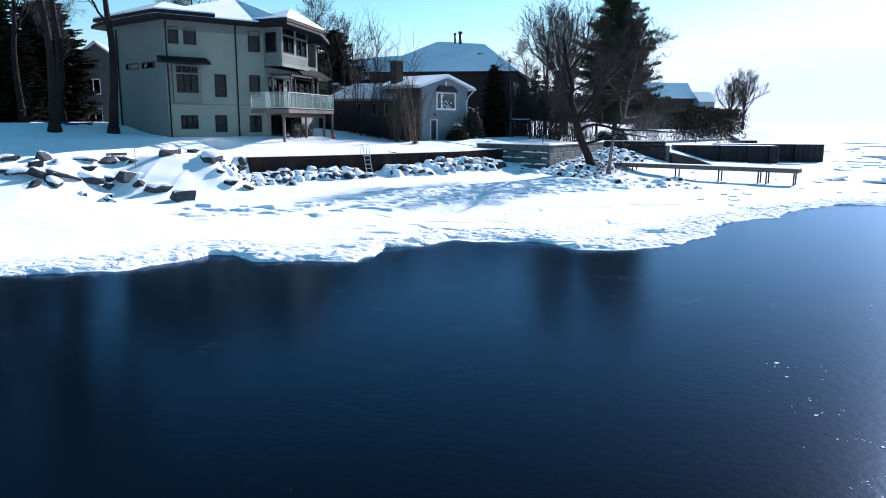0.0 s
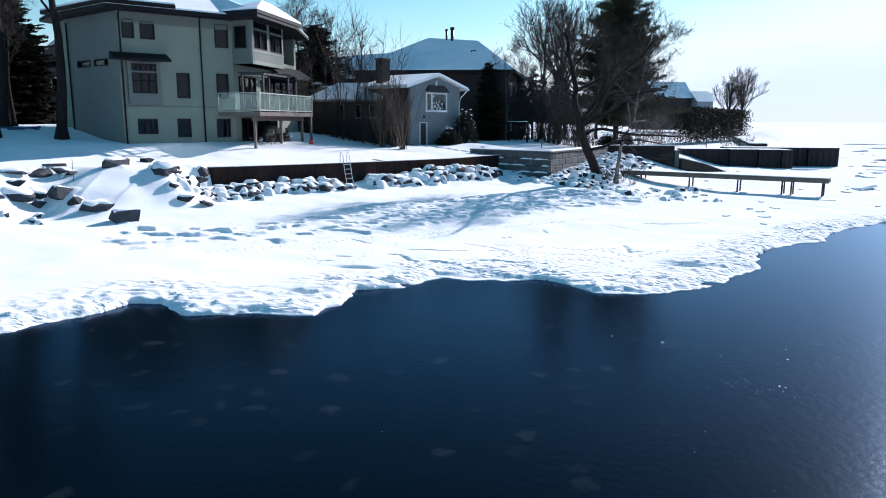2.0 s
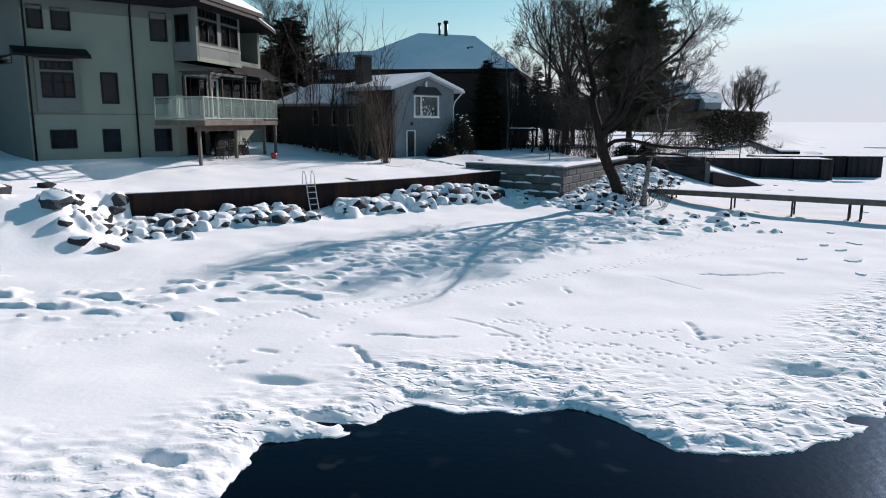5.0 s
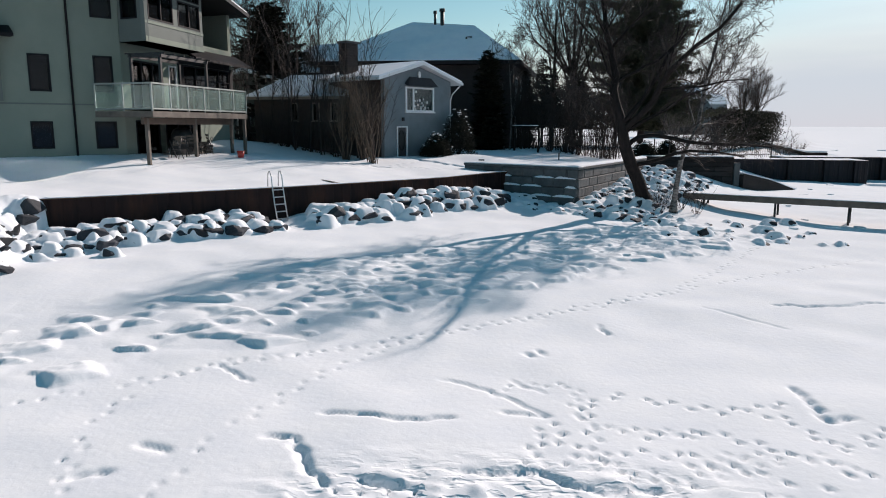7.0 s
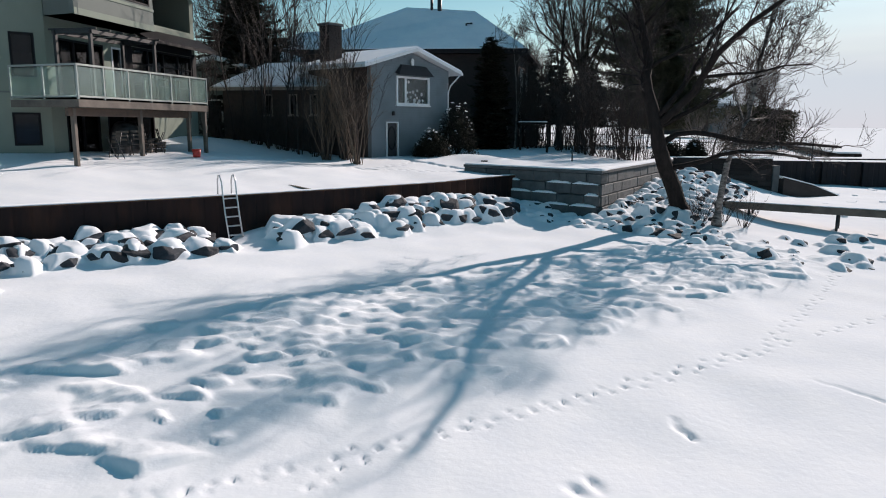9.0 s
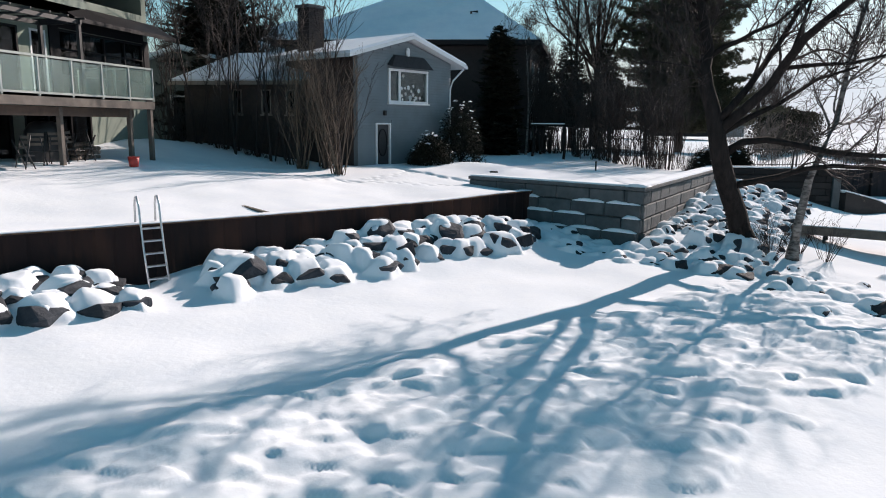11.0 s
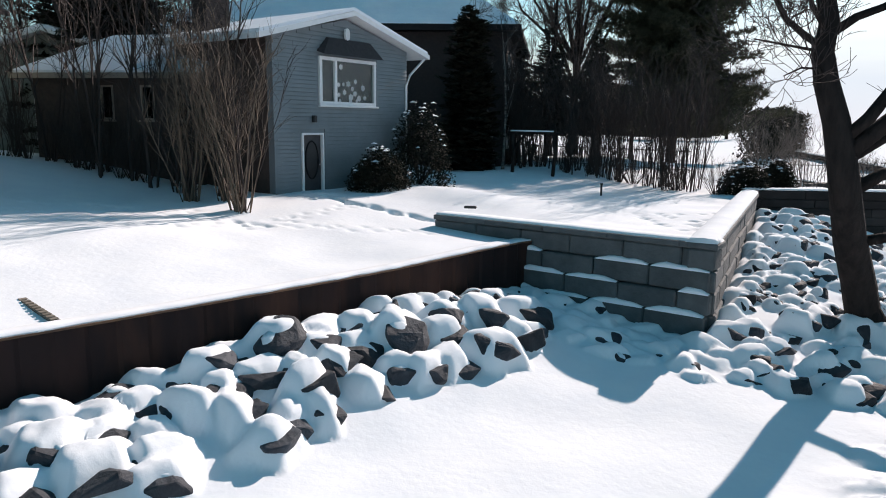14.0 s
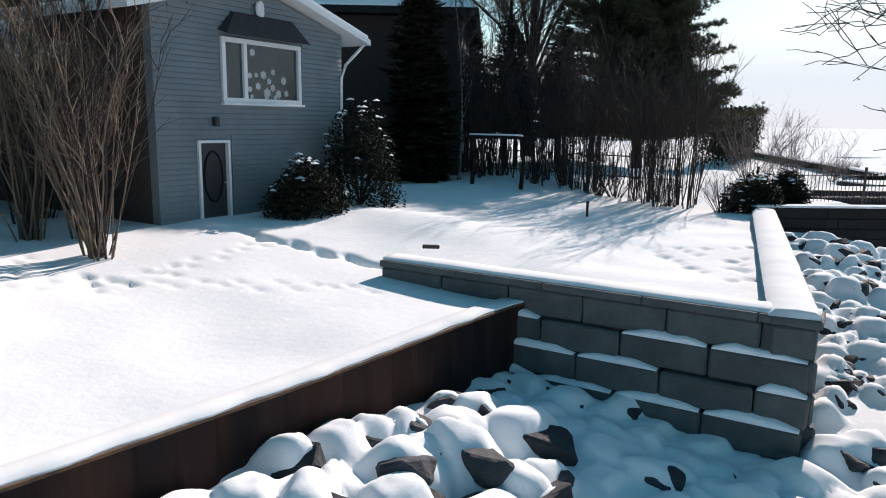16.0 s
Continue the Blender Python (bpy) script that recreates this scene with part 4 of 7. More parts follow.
def roof_sheet(name, outline, top, z_eave, parent, snow=SNOW_ROOF, thick=0.2, lift=0.07):
    """A hipped roof from an outline of eave points up to ridge points: dark edge and the snow on it."""
    bm = bmesh.new()
    n = len(outline)
    lo = [bm.verts.new((p[0], p[1], z_eave - thick)) for p in outline]
    hi = [bm.verts.new((p[0], p[1], z_eave)) for p in outline]
    for i in range(n):
        bm.faces.new((lo[i], lo[(i + 1) % n], hi[(i + 1) % n], hi[i]))
    bm.faces.new(lo[::-1])
    tv = [bm.verts.new(p) for p in top]
    hip_faces(bm, hi, tv)
    roof = part(name, bm, TRIM_DARK, parent, "dark bronze roof edge and soffit")
    bm = bmesh.new()
    c = np.mean([np.array(p[:2]) for p in outline], axis=0)
    hi = []
    for p in outline:
        q = np.array(p[:2]) + (c - np.array(p[:2])) * 0.004
        hi.append(bm.verts.new((q[0], q[1], z_eave + 0.012)))
    hj = []
    for p in outline:
        q = np.array(p[:2]) + (c - np.array(p[:2])) * 0.012
        hj.append(bm.verts.new((q[0], q[1], z_eave + lift + 0.03)))
    for i in range(n):
        bm.faces.new((hi[i], hi[(i + 1) % n], hj[(i + 1) % n], hj[i]))
    tv = [bm.verts.new((p[0], p[1], p[2] + lift)) for p in top]
    hip_faces(bm, hj, tv)
    part("roof_snow", bm, snow, roof, "smooth snow covering the roof")
    return roof


def hip_faces(bm, ring, top):
    """Joins a ring of eave points to one or two ridge points."""
    n = len(ring)
    if len(top) == 1:
        for i in range(n):
            bm.faces.new((ring[i], ring[(i + 1) % n], top[0]))
        return
    near = [0 if (v.co - top[0].co).length < (v.co - top[1].co).length else 1 for v in ring]
    for i in range(n):
        j = (i + 1) % n
        if near[i] == near[j]:
            bm.faces.new((ring[i], ring[j], top[near[i]]))
        else:
            bm.faces.new((ring[i], ring[j], top[near[j]], top[near[i]]))


def offset_ring(pts, d):
    """The outline pushed outwards by d."""
    out = []
    n = len(pts)
    area = sum(pts[i][0] * pts[(i + 1) % n][1] - pts[(i + 1) % n][0] * pts[i][1] for i in range(n))
    s = 1 if area > 0 else -1
    for i in range(n):
        a, b, c = np.array(pts[i - 1]), np.array(pts[i]), np.array(pts[(i + 1) % n])
        e, f = (b - a) / np.hypot(*(b - a)), (c - b) / np.hypot(*(c - b))
        ne, nf = s * np.array((e[1], -e[0])), s * np.array((f[1], -f[0]))
        k = ne + nf
        out.append(b + k * d / max(0.35, float(k @ ne)))
    return out


def house_wall(parent, p, q, z0, z1, holes, mat, name="wall", thick=0.25):
    """A wall of a house from p to q, seen from the right hand of that way: local x along, y into the house."""
    m = wall_matrix(p, q - p)
    length = float(np.hypot(*(q - p)))
    o = part(name, holed_wall(bmesh.new(), 0, length, z0, z1, thick, holes), mat, parent)
    o.matrix_basis = m
    return o, m, length


def big_house():
    h = empty("house", pose(0, 0, 0), "three-storey pale green stucco house, dark windows, snowy hipped roof", "house")
    front = [(0.75, 2.95, 1.85, 3.82), (2.95, 2.75, 3.75, 3.84), (5.3, 2.72, 6.15, 3.84), (3.05, 5.0, 3.82, 6.45), (5.4, 5.03, 6.15, 6.5),
             (1.2, 8.2, 2.0, 9.2), (5.42, 8.0, 6.25, 9.38), (0.25, 8.2, 0.9, 9.25), (0.55, 5.25, 1.9, 6.35)]
    wf, _, _ = house_wall(h, H0, H1, BASE_Z, EAVE_Z, front, STUCCO)
    for k, (a, b, c, d) in enumerate(front):
        bars = (0.36, 0.68) if k in (0, 8) else ()
        window(wf, a, b, c, d, bars=bars, rows=(0.62,) if k == 8 else ())
    house_trim(wf, [(-0.02, -0.03, BAND_Z - 0.03, 6.5, 0.0, BAND_Z + 0.03)], STUCCO_DARK, "trim")
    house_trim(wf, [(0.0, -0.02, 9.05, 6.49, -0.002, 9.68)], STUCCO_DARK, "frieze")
    for x in (0.12, 4.55):
        beside(pipe("downspout", [(x, -0.07, 2.35), (x, -0.07, 9.4), (x, -0.2, 9.62)], 0.045, TRIM_DARK), wf)
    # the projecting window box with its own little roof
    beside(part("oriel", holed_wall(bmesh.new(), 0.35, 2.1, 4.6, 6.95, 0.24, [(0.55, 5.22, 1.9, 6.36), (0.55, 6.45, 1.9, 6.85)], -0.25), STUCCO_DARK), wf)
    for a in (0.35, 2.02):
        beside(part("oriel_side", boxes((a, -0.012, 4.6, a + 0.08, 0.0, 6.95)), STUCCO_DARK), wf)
    window(wf, 0.55, 5.22, 1.9, 6.36, y=-0.18, bars=(0.36, 0.68), rows=(0.62,), width=0.06)
    window(wf, 0.55, 6.45, 1.9, 6.85, y=-0.18, bars=(0.2, 0.4, 0.6, 0.8), width=0.06)
    bm = bmesh.new()
    pts = [(-0.5, 0.0, 7.02), (2.55, 0.0, 7.02), (2.55, -0.95, 6.95), (-0.5, -0.95, 6.95)]
    lo = [bm.verts.new((x, y, z)) for x, y, z in pts]
    hi = [bm.verts.new((x, y, z + 0.12 + (0.3 if y == 0 else 0))) for x, y, z in pts]
    bm.faces.new(lo)
    bm.faces.new(hi)
    for i in range(4):
        bm.faces.new((lo[i], lo[(i + 1) % 4], hi[(i + 1) % 4], hi[i]))
    beside(part("canopy", bm, TRIM_DARK, None, "dark bronze canopy roof"), wf)
    # left side, in the darker grey-green
    side_holes = [(1.0, 6.75, 2.6, 7.15), (3.0, 6.75, 4.6, 7.15)]
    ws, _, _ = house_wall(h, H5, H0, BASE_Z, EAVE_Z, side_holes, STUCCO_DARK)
    for a, b, c, d in side_holes:
        window(ws, a, b, c, d, width=0.06)
    beside(pipe("downspout", [(0.1, -0.07, 2.35), (0.1, -0.07, 9.4)], 0.045, TRIM_DARK), ws)
    # right side, towards the lake
    east = [(0.75, 2.35, 2.6, 3.9), (0.6, 4.4, 3.1, 6.45), (3.6, 4.4, 4.3, 6.45), (4.9, 4.45, 9.7, 6.6), (3.1, 2.35, 6.3, 4.05)]
    we, _, _ = house_wall(h, H1, H2, BASE_Z, EAVE_Z - 2.0, east, STUCCO)
    window(we, 0.75, 2.35, 2.6, 3.9, bars=(0.5,))
    window(we, 0.6, 4.4, 3.1, 6.45, bars=(0.33, 0.67))
    window(we, 3.6, 4.4, 4.3, 6.45, frame=TRIM_WHITE)
    window(we, 4.9, 4.45, 9.7, 6.6, bars=(0.25, 0.5, 0.75), rows=(0.3, 0.7))
    window(we, 3.1, 2.35, 6.3, 4.05, bars=(0.33, 0.67))
    house_trim(we, [(4.45, -0.05, 4.32, 4.88, -0.004, 6.72), (9.72, -0.05, 4.32, 10.06, -0.004, 6.72), (4.89, -0.05, 6.62, 9.71, -0.004, 6.95)], TRIM_DARK, "sunroom_frame")
    house_wall(h, H1, H1 + (H2 - H1) * 0.52, EAVE_Z - 2.0, EAVE_Z, [], STUCCO, "wall_upper")
    for p, q in ((H2, H3), (H3, H4), (H4, H5)):
        house_wall(h, p, q, BASE_Z, EAVE_Z, [], STUCCO)
    # upper storey corner bay
    K = np.array((-10.95, 48.5))
    E = (H2 - H1) / np.hypot(*(H2 - H1))
    K2 = K + E * 4.7
    back = H1 + E * 5.0
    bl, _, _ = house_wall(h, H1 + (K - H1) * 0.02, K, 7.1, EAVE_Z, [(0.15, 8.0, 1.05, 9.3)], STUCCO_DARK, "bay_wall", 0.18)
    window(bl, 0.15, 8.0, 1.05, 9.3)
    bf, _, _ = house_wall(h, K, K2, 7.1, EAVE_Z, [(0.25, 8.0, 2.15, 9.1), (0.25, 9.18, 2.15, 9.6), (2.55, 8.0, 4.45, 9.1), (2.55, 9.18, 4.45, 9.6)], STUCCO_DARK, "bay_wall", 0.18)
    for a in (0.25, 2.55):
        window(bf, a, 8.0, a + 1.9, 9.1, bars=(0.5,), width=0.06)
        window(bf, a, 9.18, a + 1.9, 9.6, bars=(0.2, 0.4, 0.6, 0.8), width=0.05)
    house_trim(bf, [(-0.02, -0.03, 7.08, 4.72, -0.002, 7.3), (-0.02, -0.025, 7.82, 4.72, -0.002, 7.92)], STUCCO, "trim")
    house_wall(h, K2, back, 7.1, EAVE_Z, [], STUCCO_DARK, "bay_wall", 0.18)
    bm = bmesh.new()
    bm.faces.new([bm.verts.new((p[0], p[1], 7.1)) for p in (H1, K, K2, back)])
    bmesh.ops.solidify(bm, geom=bm.faces[:], thickness=0.08)
    part("bay_floor", bm, STUCCO_DARK, h)
    # sun room canopy
    s0, s1 = H1 + E * 4.6, H2 + E * 0.6
    out = np.array((E[1], -E[0]))
    bm = bmesh.new()
    lo = [bm.verts.new((*(p), z)) for p, z in ((s0 + out * 0.9, 6.78), (s1 + out * 0.9, 6.78), (s1, 7.3), (s0, 7.3))]
    hi = [bm.verts.new((*(p), z + 0.14)) for p, z in ((s0 + out * 0.9, 6.78), (s1 + out * 0.9, 6.78), (s1, 7.3), (s0, 7.3))]
    bm.faces.new(lo)
    bm.faces.new(hi)
    for i in range(4):
        bm.faces.new((lo[i], lo[(i + 1) % 4], hi[(i + 1) % 4], hi[i]))
    part("canopy", bm, TRIM_DARK, h, "dark sun-room canopy")
    # added floors, coloured near black, block light and keep the rooms dark
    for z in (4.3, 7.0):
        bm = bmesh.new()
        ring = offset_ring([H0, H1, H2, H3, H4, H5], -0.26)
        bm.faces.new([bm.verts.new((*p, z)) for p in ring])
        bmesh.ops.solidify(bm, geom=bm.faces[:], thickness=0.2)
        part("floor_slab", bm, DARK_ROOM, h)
    ring = offset_ring([H0, H1, K, K2, H2, H3, H4, H5], 0.95)
    roof_sheet("roof", ring, [(-15.2, 52.5, 12.0), (-16.0, 56.5, 12.0)], EAVE_Z + 0.12, h)
    ring = offset_ring([H1 + (K - H1) * 0.3, K, K2, H1 + E * 4.6 + (K2 - H1 - E * 4.6) * 0.3], 1.0)
    roof_sheet("bay_roof", ring, [tuple((*(K * 0.65 + K2 * 0.35), 10.9)), tuple((*(K * 0.35 + K2 * 0.65), 10.9))], EAVE_Z + 0.32, h)
    d = (H0 - H5) / np.hypot(*(H0 - H5))
    ring = offset_ring([H5, H0, H0 + np.array((1.6, 1.2)), H5 + np.array((2.4, 3.4))], 1.0)
    roof_sheet("tower_roof", ring, [(-18.6, 48.4, 11.1), (-20.2, 49.8, 11.1)], EAVE_Z + 0.36, h)
    return h


def house_trim(wall, dims, mat, name):
    for d in dims:
        beside(part(name, boxes(d), mat), wall)


big_house()

DK_L, DK_C, DK_R = np.array((-13.0, 47.95)), np.array((-10.25, 46.9)), np.array((-8.46, 54.25))


def deck():
    dk = empty("deck", pose(0, 0, 0), "raised timber deck with glass railing on wooden posts", "deck")
    back = np.array((-11.2, 54.6))
    ring = [DK_L, DK_C, DK_R, back, H1 + np.array((0.15, 0.1))]
    bm = bmesh.new()
    bm.faces.new([bm.verts.new((*p, 4.3)) for p in ring])
    bmesh.ops.solidify(bm, geom=bm.faces[:], thickness=0.05)
    part("decking", bm, WOOD, dk)
    inner = offset_ring(ring, -0.06)
    bm = bmesh.new()
    bm.faces.new([bm.verts.new((*p, 4.312)) for p in inner])
    bmesh.ops.solidify(bm, geom=bm.faces[:], thickness=-0.04)
    part("snow_layer", bm, SNOW, dk, "thin snow on the decking")
    for p, q in ((DK_L, DK_C), (DK_C, DK_R), (DK_R, back)):
        m = wall_matrix(p, q - p)
        L = float(np.hypot(*(q - p)))
        o = part("rim_joist", boxes((0, 0.0, 4.0, L, 0.05, 4.24)), WOOD, dk)
        o.matrix_basis = m
        n = max(2, round(L / 1.25))
        for i in range(n + 1):
            x = min(L - 0.03, max(0.03, L * i / n))
            o = part("rail_post", boxes((x - 0.03, 0.0, 4.25, x + 0.03, 0.06, 5.36), bevel=0.006), RAILING, dk)
            o.matrix_basis = m
        for i in range(n):
            a, b = L * i / n + 0.05, L * (i + 1) / n - 0.05
            o = part("glass_panel", boxes((a, 0.025, 4.38, b, 0.037, 5.26)), RAIL_GLASS, dk)
            o.matrix_basis = m
            o.visible_shadow = False
        for z in (4.34, 5.33):
            o = part("rail", boxes((0, 0.0, z - 0.03, L, 0.06, z + 0.03)), RAILING, dk)
            o.matrix_basis = m
    m = wall_matrix(DK_C, DK_R - DK_C)
    o = part("beam", boxes((0.1, 0.5, 3.72, 7.1, 0.62, 3.99)), DECKWOOD, dk, "brown timber beam")
    o.matrix_basis = m
    for x, y in ((0.35, 0.55), (3.6, 0.55), (6.6, 0.55), (7.05, 0.1)):
        px = DK_C + (DK_R - DK_C) / 7.2 * x + np.array((-0.972, 0.236)) * y
        z = ground_at(*px)
        o = part("post", boxes((-0.07, -0.07, z - 0.05, 0.07, 0.07, 4.0), bevel=0.01), WOOD, dk)
        o.matrix_basis = wall_matrix(px, DK_R - DK_C)
    return dk


deck()


# ---- the grey-blue house ----
G0, GD_, = np.array((-1.93, 57.8)), np.array((0.648, 0.761))
GW, G_EAVE, G_TOP, G_BASE = 5.75, 6.3, 7.08, 1.7


def flakes(house):
    """Cut-paper snowflakes stuck inside the large pane."""
    rng = random.Random(17)
    spots = [(2.65, 5.6, 0.07), (2.55, 5.08, 0.06), (2.75, 5.1, 0.05), (2.97, 5.12, 0.08), (3.28, 5.2, 0.06), (3.62, 5.02, 0.08), (2.55, 4.78, 0.06), (2.8, 4.86, 0.07),
             (3.08, 4.72, 0.09), (3.26, 4.84, 0.07), (3.44, 4.7, 0.08), (3.34, 4.62, 0.05), (3.06, 4.62, 0.06), (2.6, 4.62, 0.05), (3.7, 4.72, 0.06), (3.15, 4.98, 0.06)]
    for x, z, r in spots:
        bm = bmesh.new()
        ring = []
        for k in range(12):
            a = 0.5236 * k + rng.random() * 0.1
            q = 1.35 * r * (1.0 if k % 2 else 0.72)
            ring.append(bm.verts.new((x + q * math.cos(a), -0.004, z + q * math.sin(a))))
        bm.faces.new(ring)
        bmesh.ops.solidify(bm, geom=bm.faces[:], thickness=0.002)
        part("paper_snowflake", bm, PAPER, house, "white cut-paper snowflake")


def gable_house():
    g = empty("house", wall_matrix(G0, GD_), "grey-blue clapboard cottage with white-framed picture window and snowy roof", "house")
    holes = [(1.0, 1.9, 1.86, 3.65), (1.72, 4.47, 4.17, 5.86)]
    wall = part("wall", holed_wall(bmesh.new(), 0, GW, G_BASE, G_EAVE, 0.22, holes), SIDING, g)
    bm = bmesh.new()
    tri = [(0, G_EAVE), (GW, G_EAVE), (GW / 2, G_TOP - 0.08)]
    f = [bm.verts.new((x, 0.0, z)) for x, z in tri]
    b = [bm.verts.new((x, 0.22, z)) for x, z in tri]
    bm.faces.new(f)
    bm.faces.new(b)
    for i in range(3):
        bm.faces.new((f[i], f[(i + 1) % 3], b[(i + 1) % 3], b[i]))
    part("gable", bm, SIDING, g)
    n = int((G_TOP - G_BASE) / 0.115)
    for k in range(n):
        z = G_BASE + k * 0.115
        spans = []
        lo, hi = 0.0, GW
        if z > G_EAVE - 0.02:
            t = (z + 0.1 - G_EAVE) / (G_TOP - 0.1 - G_EAVE)
            lo, hi = GW / 2 * t, GW - GW / 2 * t
        if hi - lo < 0.3:
            continue
        cuts = [h for h in holes if h[1] - 0.09 < z < h[3] + 0.02]
        x = lo
        for h in sorted(cuts):
            spans.append((x, h[0] - 0.07))
            x = h[2] + 0.07
        spans.append((x, hi))
        for a, b_ in spans:
            bm = bmesh.new()
            vs = [bm.verts.new(p) for p in ((a, -0.034, z), (b_, -0.034, z), (b_, -0.016, z + 0.102), (a, -0.016, z + 0.102), (a, -0.001, z), (b_, -0.001, z), (b_, -0.001, z + 0.102), (a, -0.001, z + 0.102))]
            bm.faces.new(vs[:4])
            bm.faces.new((vs[0], vs[4], vs[5], vs[1]))
            bm.faces.new((vs[3], vs[2], vs[6], vs[7]))
            bm.faces.new((vs[0], vs[3], vs[7], vs[4]))
            bm.faces.new((vs[1], vs[5], vs[6], vs[2]))
            part("clapboard", bm, SIDING, wall)
    window(wall, 1.72, 4.47, 4.17, 5.86, y=0.0, frame=TRIM_WHITE, bars=(0.27,), width=0.1, sill=True, name="picture_window", glass=CLEAR_GLASS)
    flakes(g)
    door = part("door", holed_wall(bmesh.new(), 1.0, 1.86, 1.9, 3.65, 0.16, [(1.06, 1.9, 1.80, 3.59)], -0.06), TRIM_WHITE, g, "white door frame")
    part("door_leaf", boxes((1.06, 0.03, 1.9, 1.8, 0.07, 3.59), bevel=0.01), DOOR_DARK, door, "dark door leaf with an oval light")
    oval = [(1.43 + 0.25 * math.cos(a * 0.2618), 0.02, 2.86 + 0.55 * math.sin(a * 0.2618)) for a in range(25)]
    pipe("oval_moulding", oval, 0.025, TRIM_DARK, door)
    bm = bmesh.new()
    bm.faces.new([bm.verts.new((x, 0.022, z)) for x, _, z in oval[:24]])
    part("oval_pane", bm, BLACK, door)
    pipe("handle", [(1.74, 0.0, 2.72), (1.74, -0.03, 2.72), (1.68, -0.03, 2.72)], 0.012, ALUM, door)
    bm = bmesh.new()
    pts = [(1.65, -0.004, 6.0), (4.25, -0.004, 6.0), (3.85, -0.004, 6.42), (2.05, -0.004, 6.42)]
    front = [(1.65, -0.32, 5.9), (4.25, -0.32, 5.9), (3.85, -0.12, 6.38), (2.05, -0.12, 6.38)]
    a = [bm.verts.new(p) for p in pts]
    b = [bm.verts.new(p) for p in front]
    bm.faces.new(a)
    bm.faces.new(b)
    for i in range(4):
        bm.faces.new((a[i], a[(i + 1) % 4], b[(i + 1) % 4], b[i]))
    part("awning", bm, SHINGLE, g, "dark shingled hood over the window")
    bm = bmesh.new()
    bmesh.ops.create_cone(bm, segments=8, radius1=0.19, radius2=0.19, depth=0.06, cap_ends=True, matrix=pose(GW / 2, -0.06, 6.56, 90, 0, 22.5))
    part("gable_vent", bm, TRIM_WHITE, g, "white octagonal vent")
    part("wall_lamp", boxes((1.4, -0.16, 3.95, 1.52, -0.02, 4.15), bevel=0.02), BLACK, g, "black wall lantern")
    # side walls and back
    depth = 4.4
    for x0, x1 in ((0.0, 0.22), (GW - 0.22, GW)):
        part("side_wall", boxes((x0, 0.22, G_BASE, x1, depth, G_EAVE)), WING_WALL if x0 == 0 else SIDING, g)
    part("back_wall", boxes((0.22, depth - 0.22, G_BASE, GW - 0.22, depth, G_EAVE)), SIDING, g)
    # added near-black floor, darkens the room behind the picture window
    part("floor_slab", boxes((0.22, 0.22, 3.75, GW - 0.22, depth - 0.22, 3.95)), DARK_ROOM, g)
    ov, ey = 0.75, -0.42
    slope = (G_TOP - G_EAVE) / (GW / 2)
    for s in (-1, 1):
        cx = GW / 2
        xe = cx + s * (GW / 2 + ov)
        ze = G_EAVE - slope * ov
        for nm, dz, mat, e0, thick in (("roof", 0.0, TRIM_WHITE, 0.0, 0.14), ("roof_snow", 0.15, SNOW_ROOF, 0.05, 0.1)):
            bm = bmesh.new()
            ps = [(cx, ey + e0, G_TOP + dz), (xe - s * e0, ey + e0, ze + dz), (xe - s * e0, depth + 0.3, ze + dz), (cx, depth + 0.3, G_TOP + dz)]
            lo = [bm.verts.new(p) for p in ps]
            hi = [bm.verts.new((p[0], p[1], p[2] + thick)) for p in ps]
            bm.faces.new(lo)
            bm.faces.new(hi)
            for i in range(4):
                bm.faces.new((lo[i], lo[(i + 1) % 4], hi[(i + 1) % 4], hi[i]))
            part(nm, bm, mat, g, "white fascia and eaves" if nm == "roof" else "snow on the roof")
    pipe("downspout", [(GW + 0.6, -0.3, 6.1), (GW + 0.1, -0.08, 5.55), (GW - 0.06, -0.06, 5.2), (GW - 0.06, -0.06, 2.2)], 0.04, TRIM_WHITE, g)
    return g


gable_house()


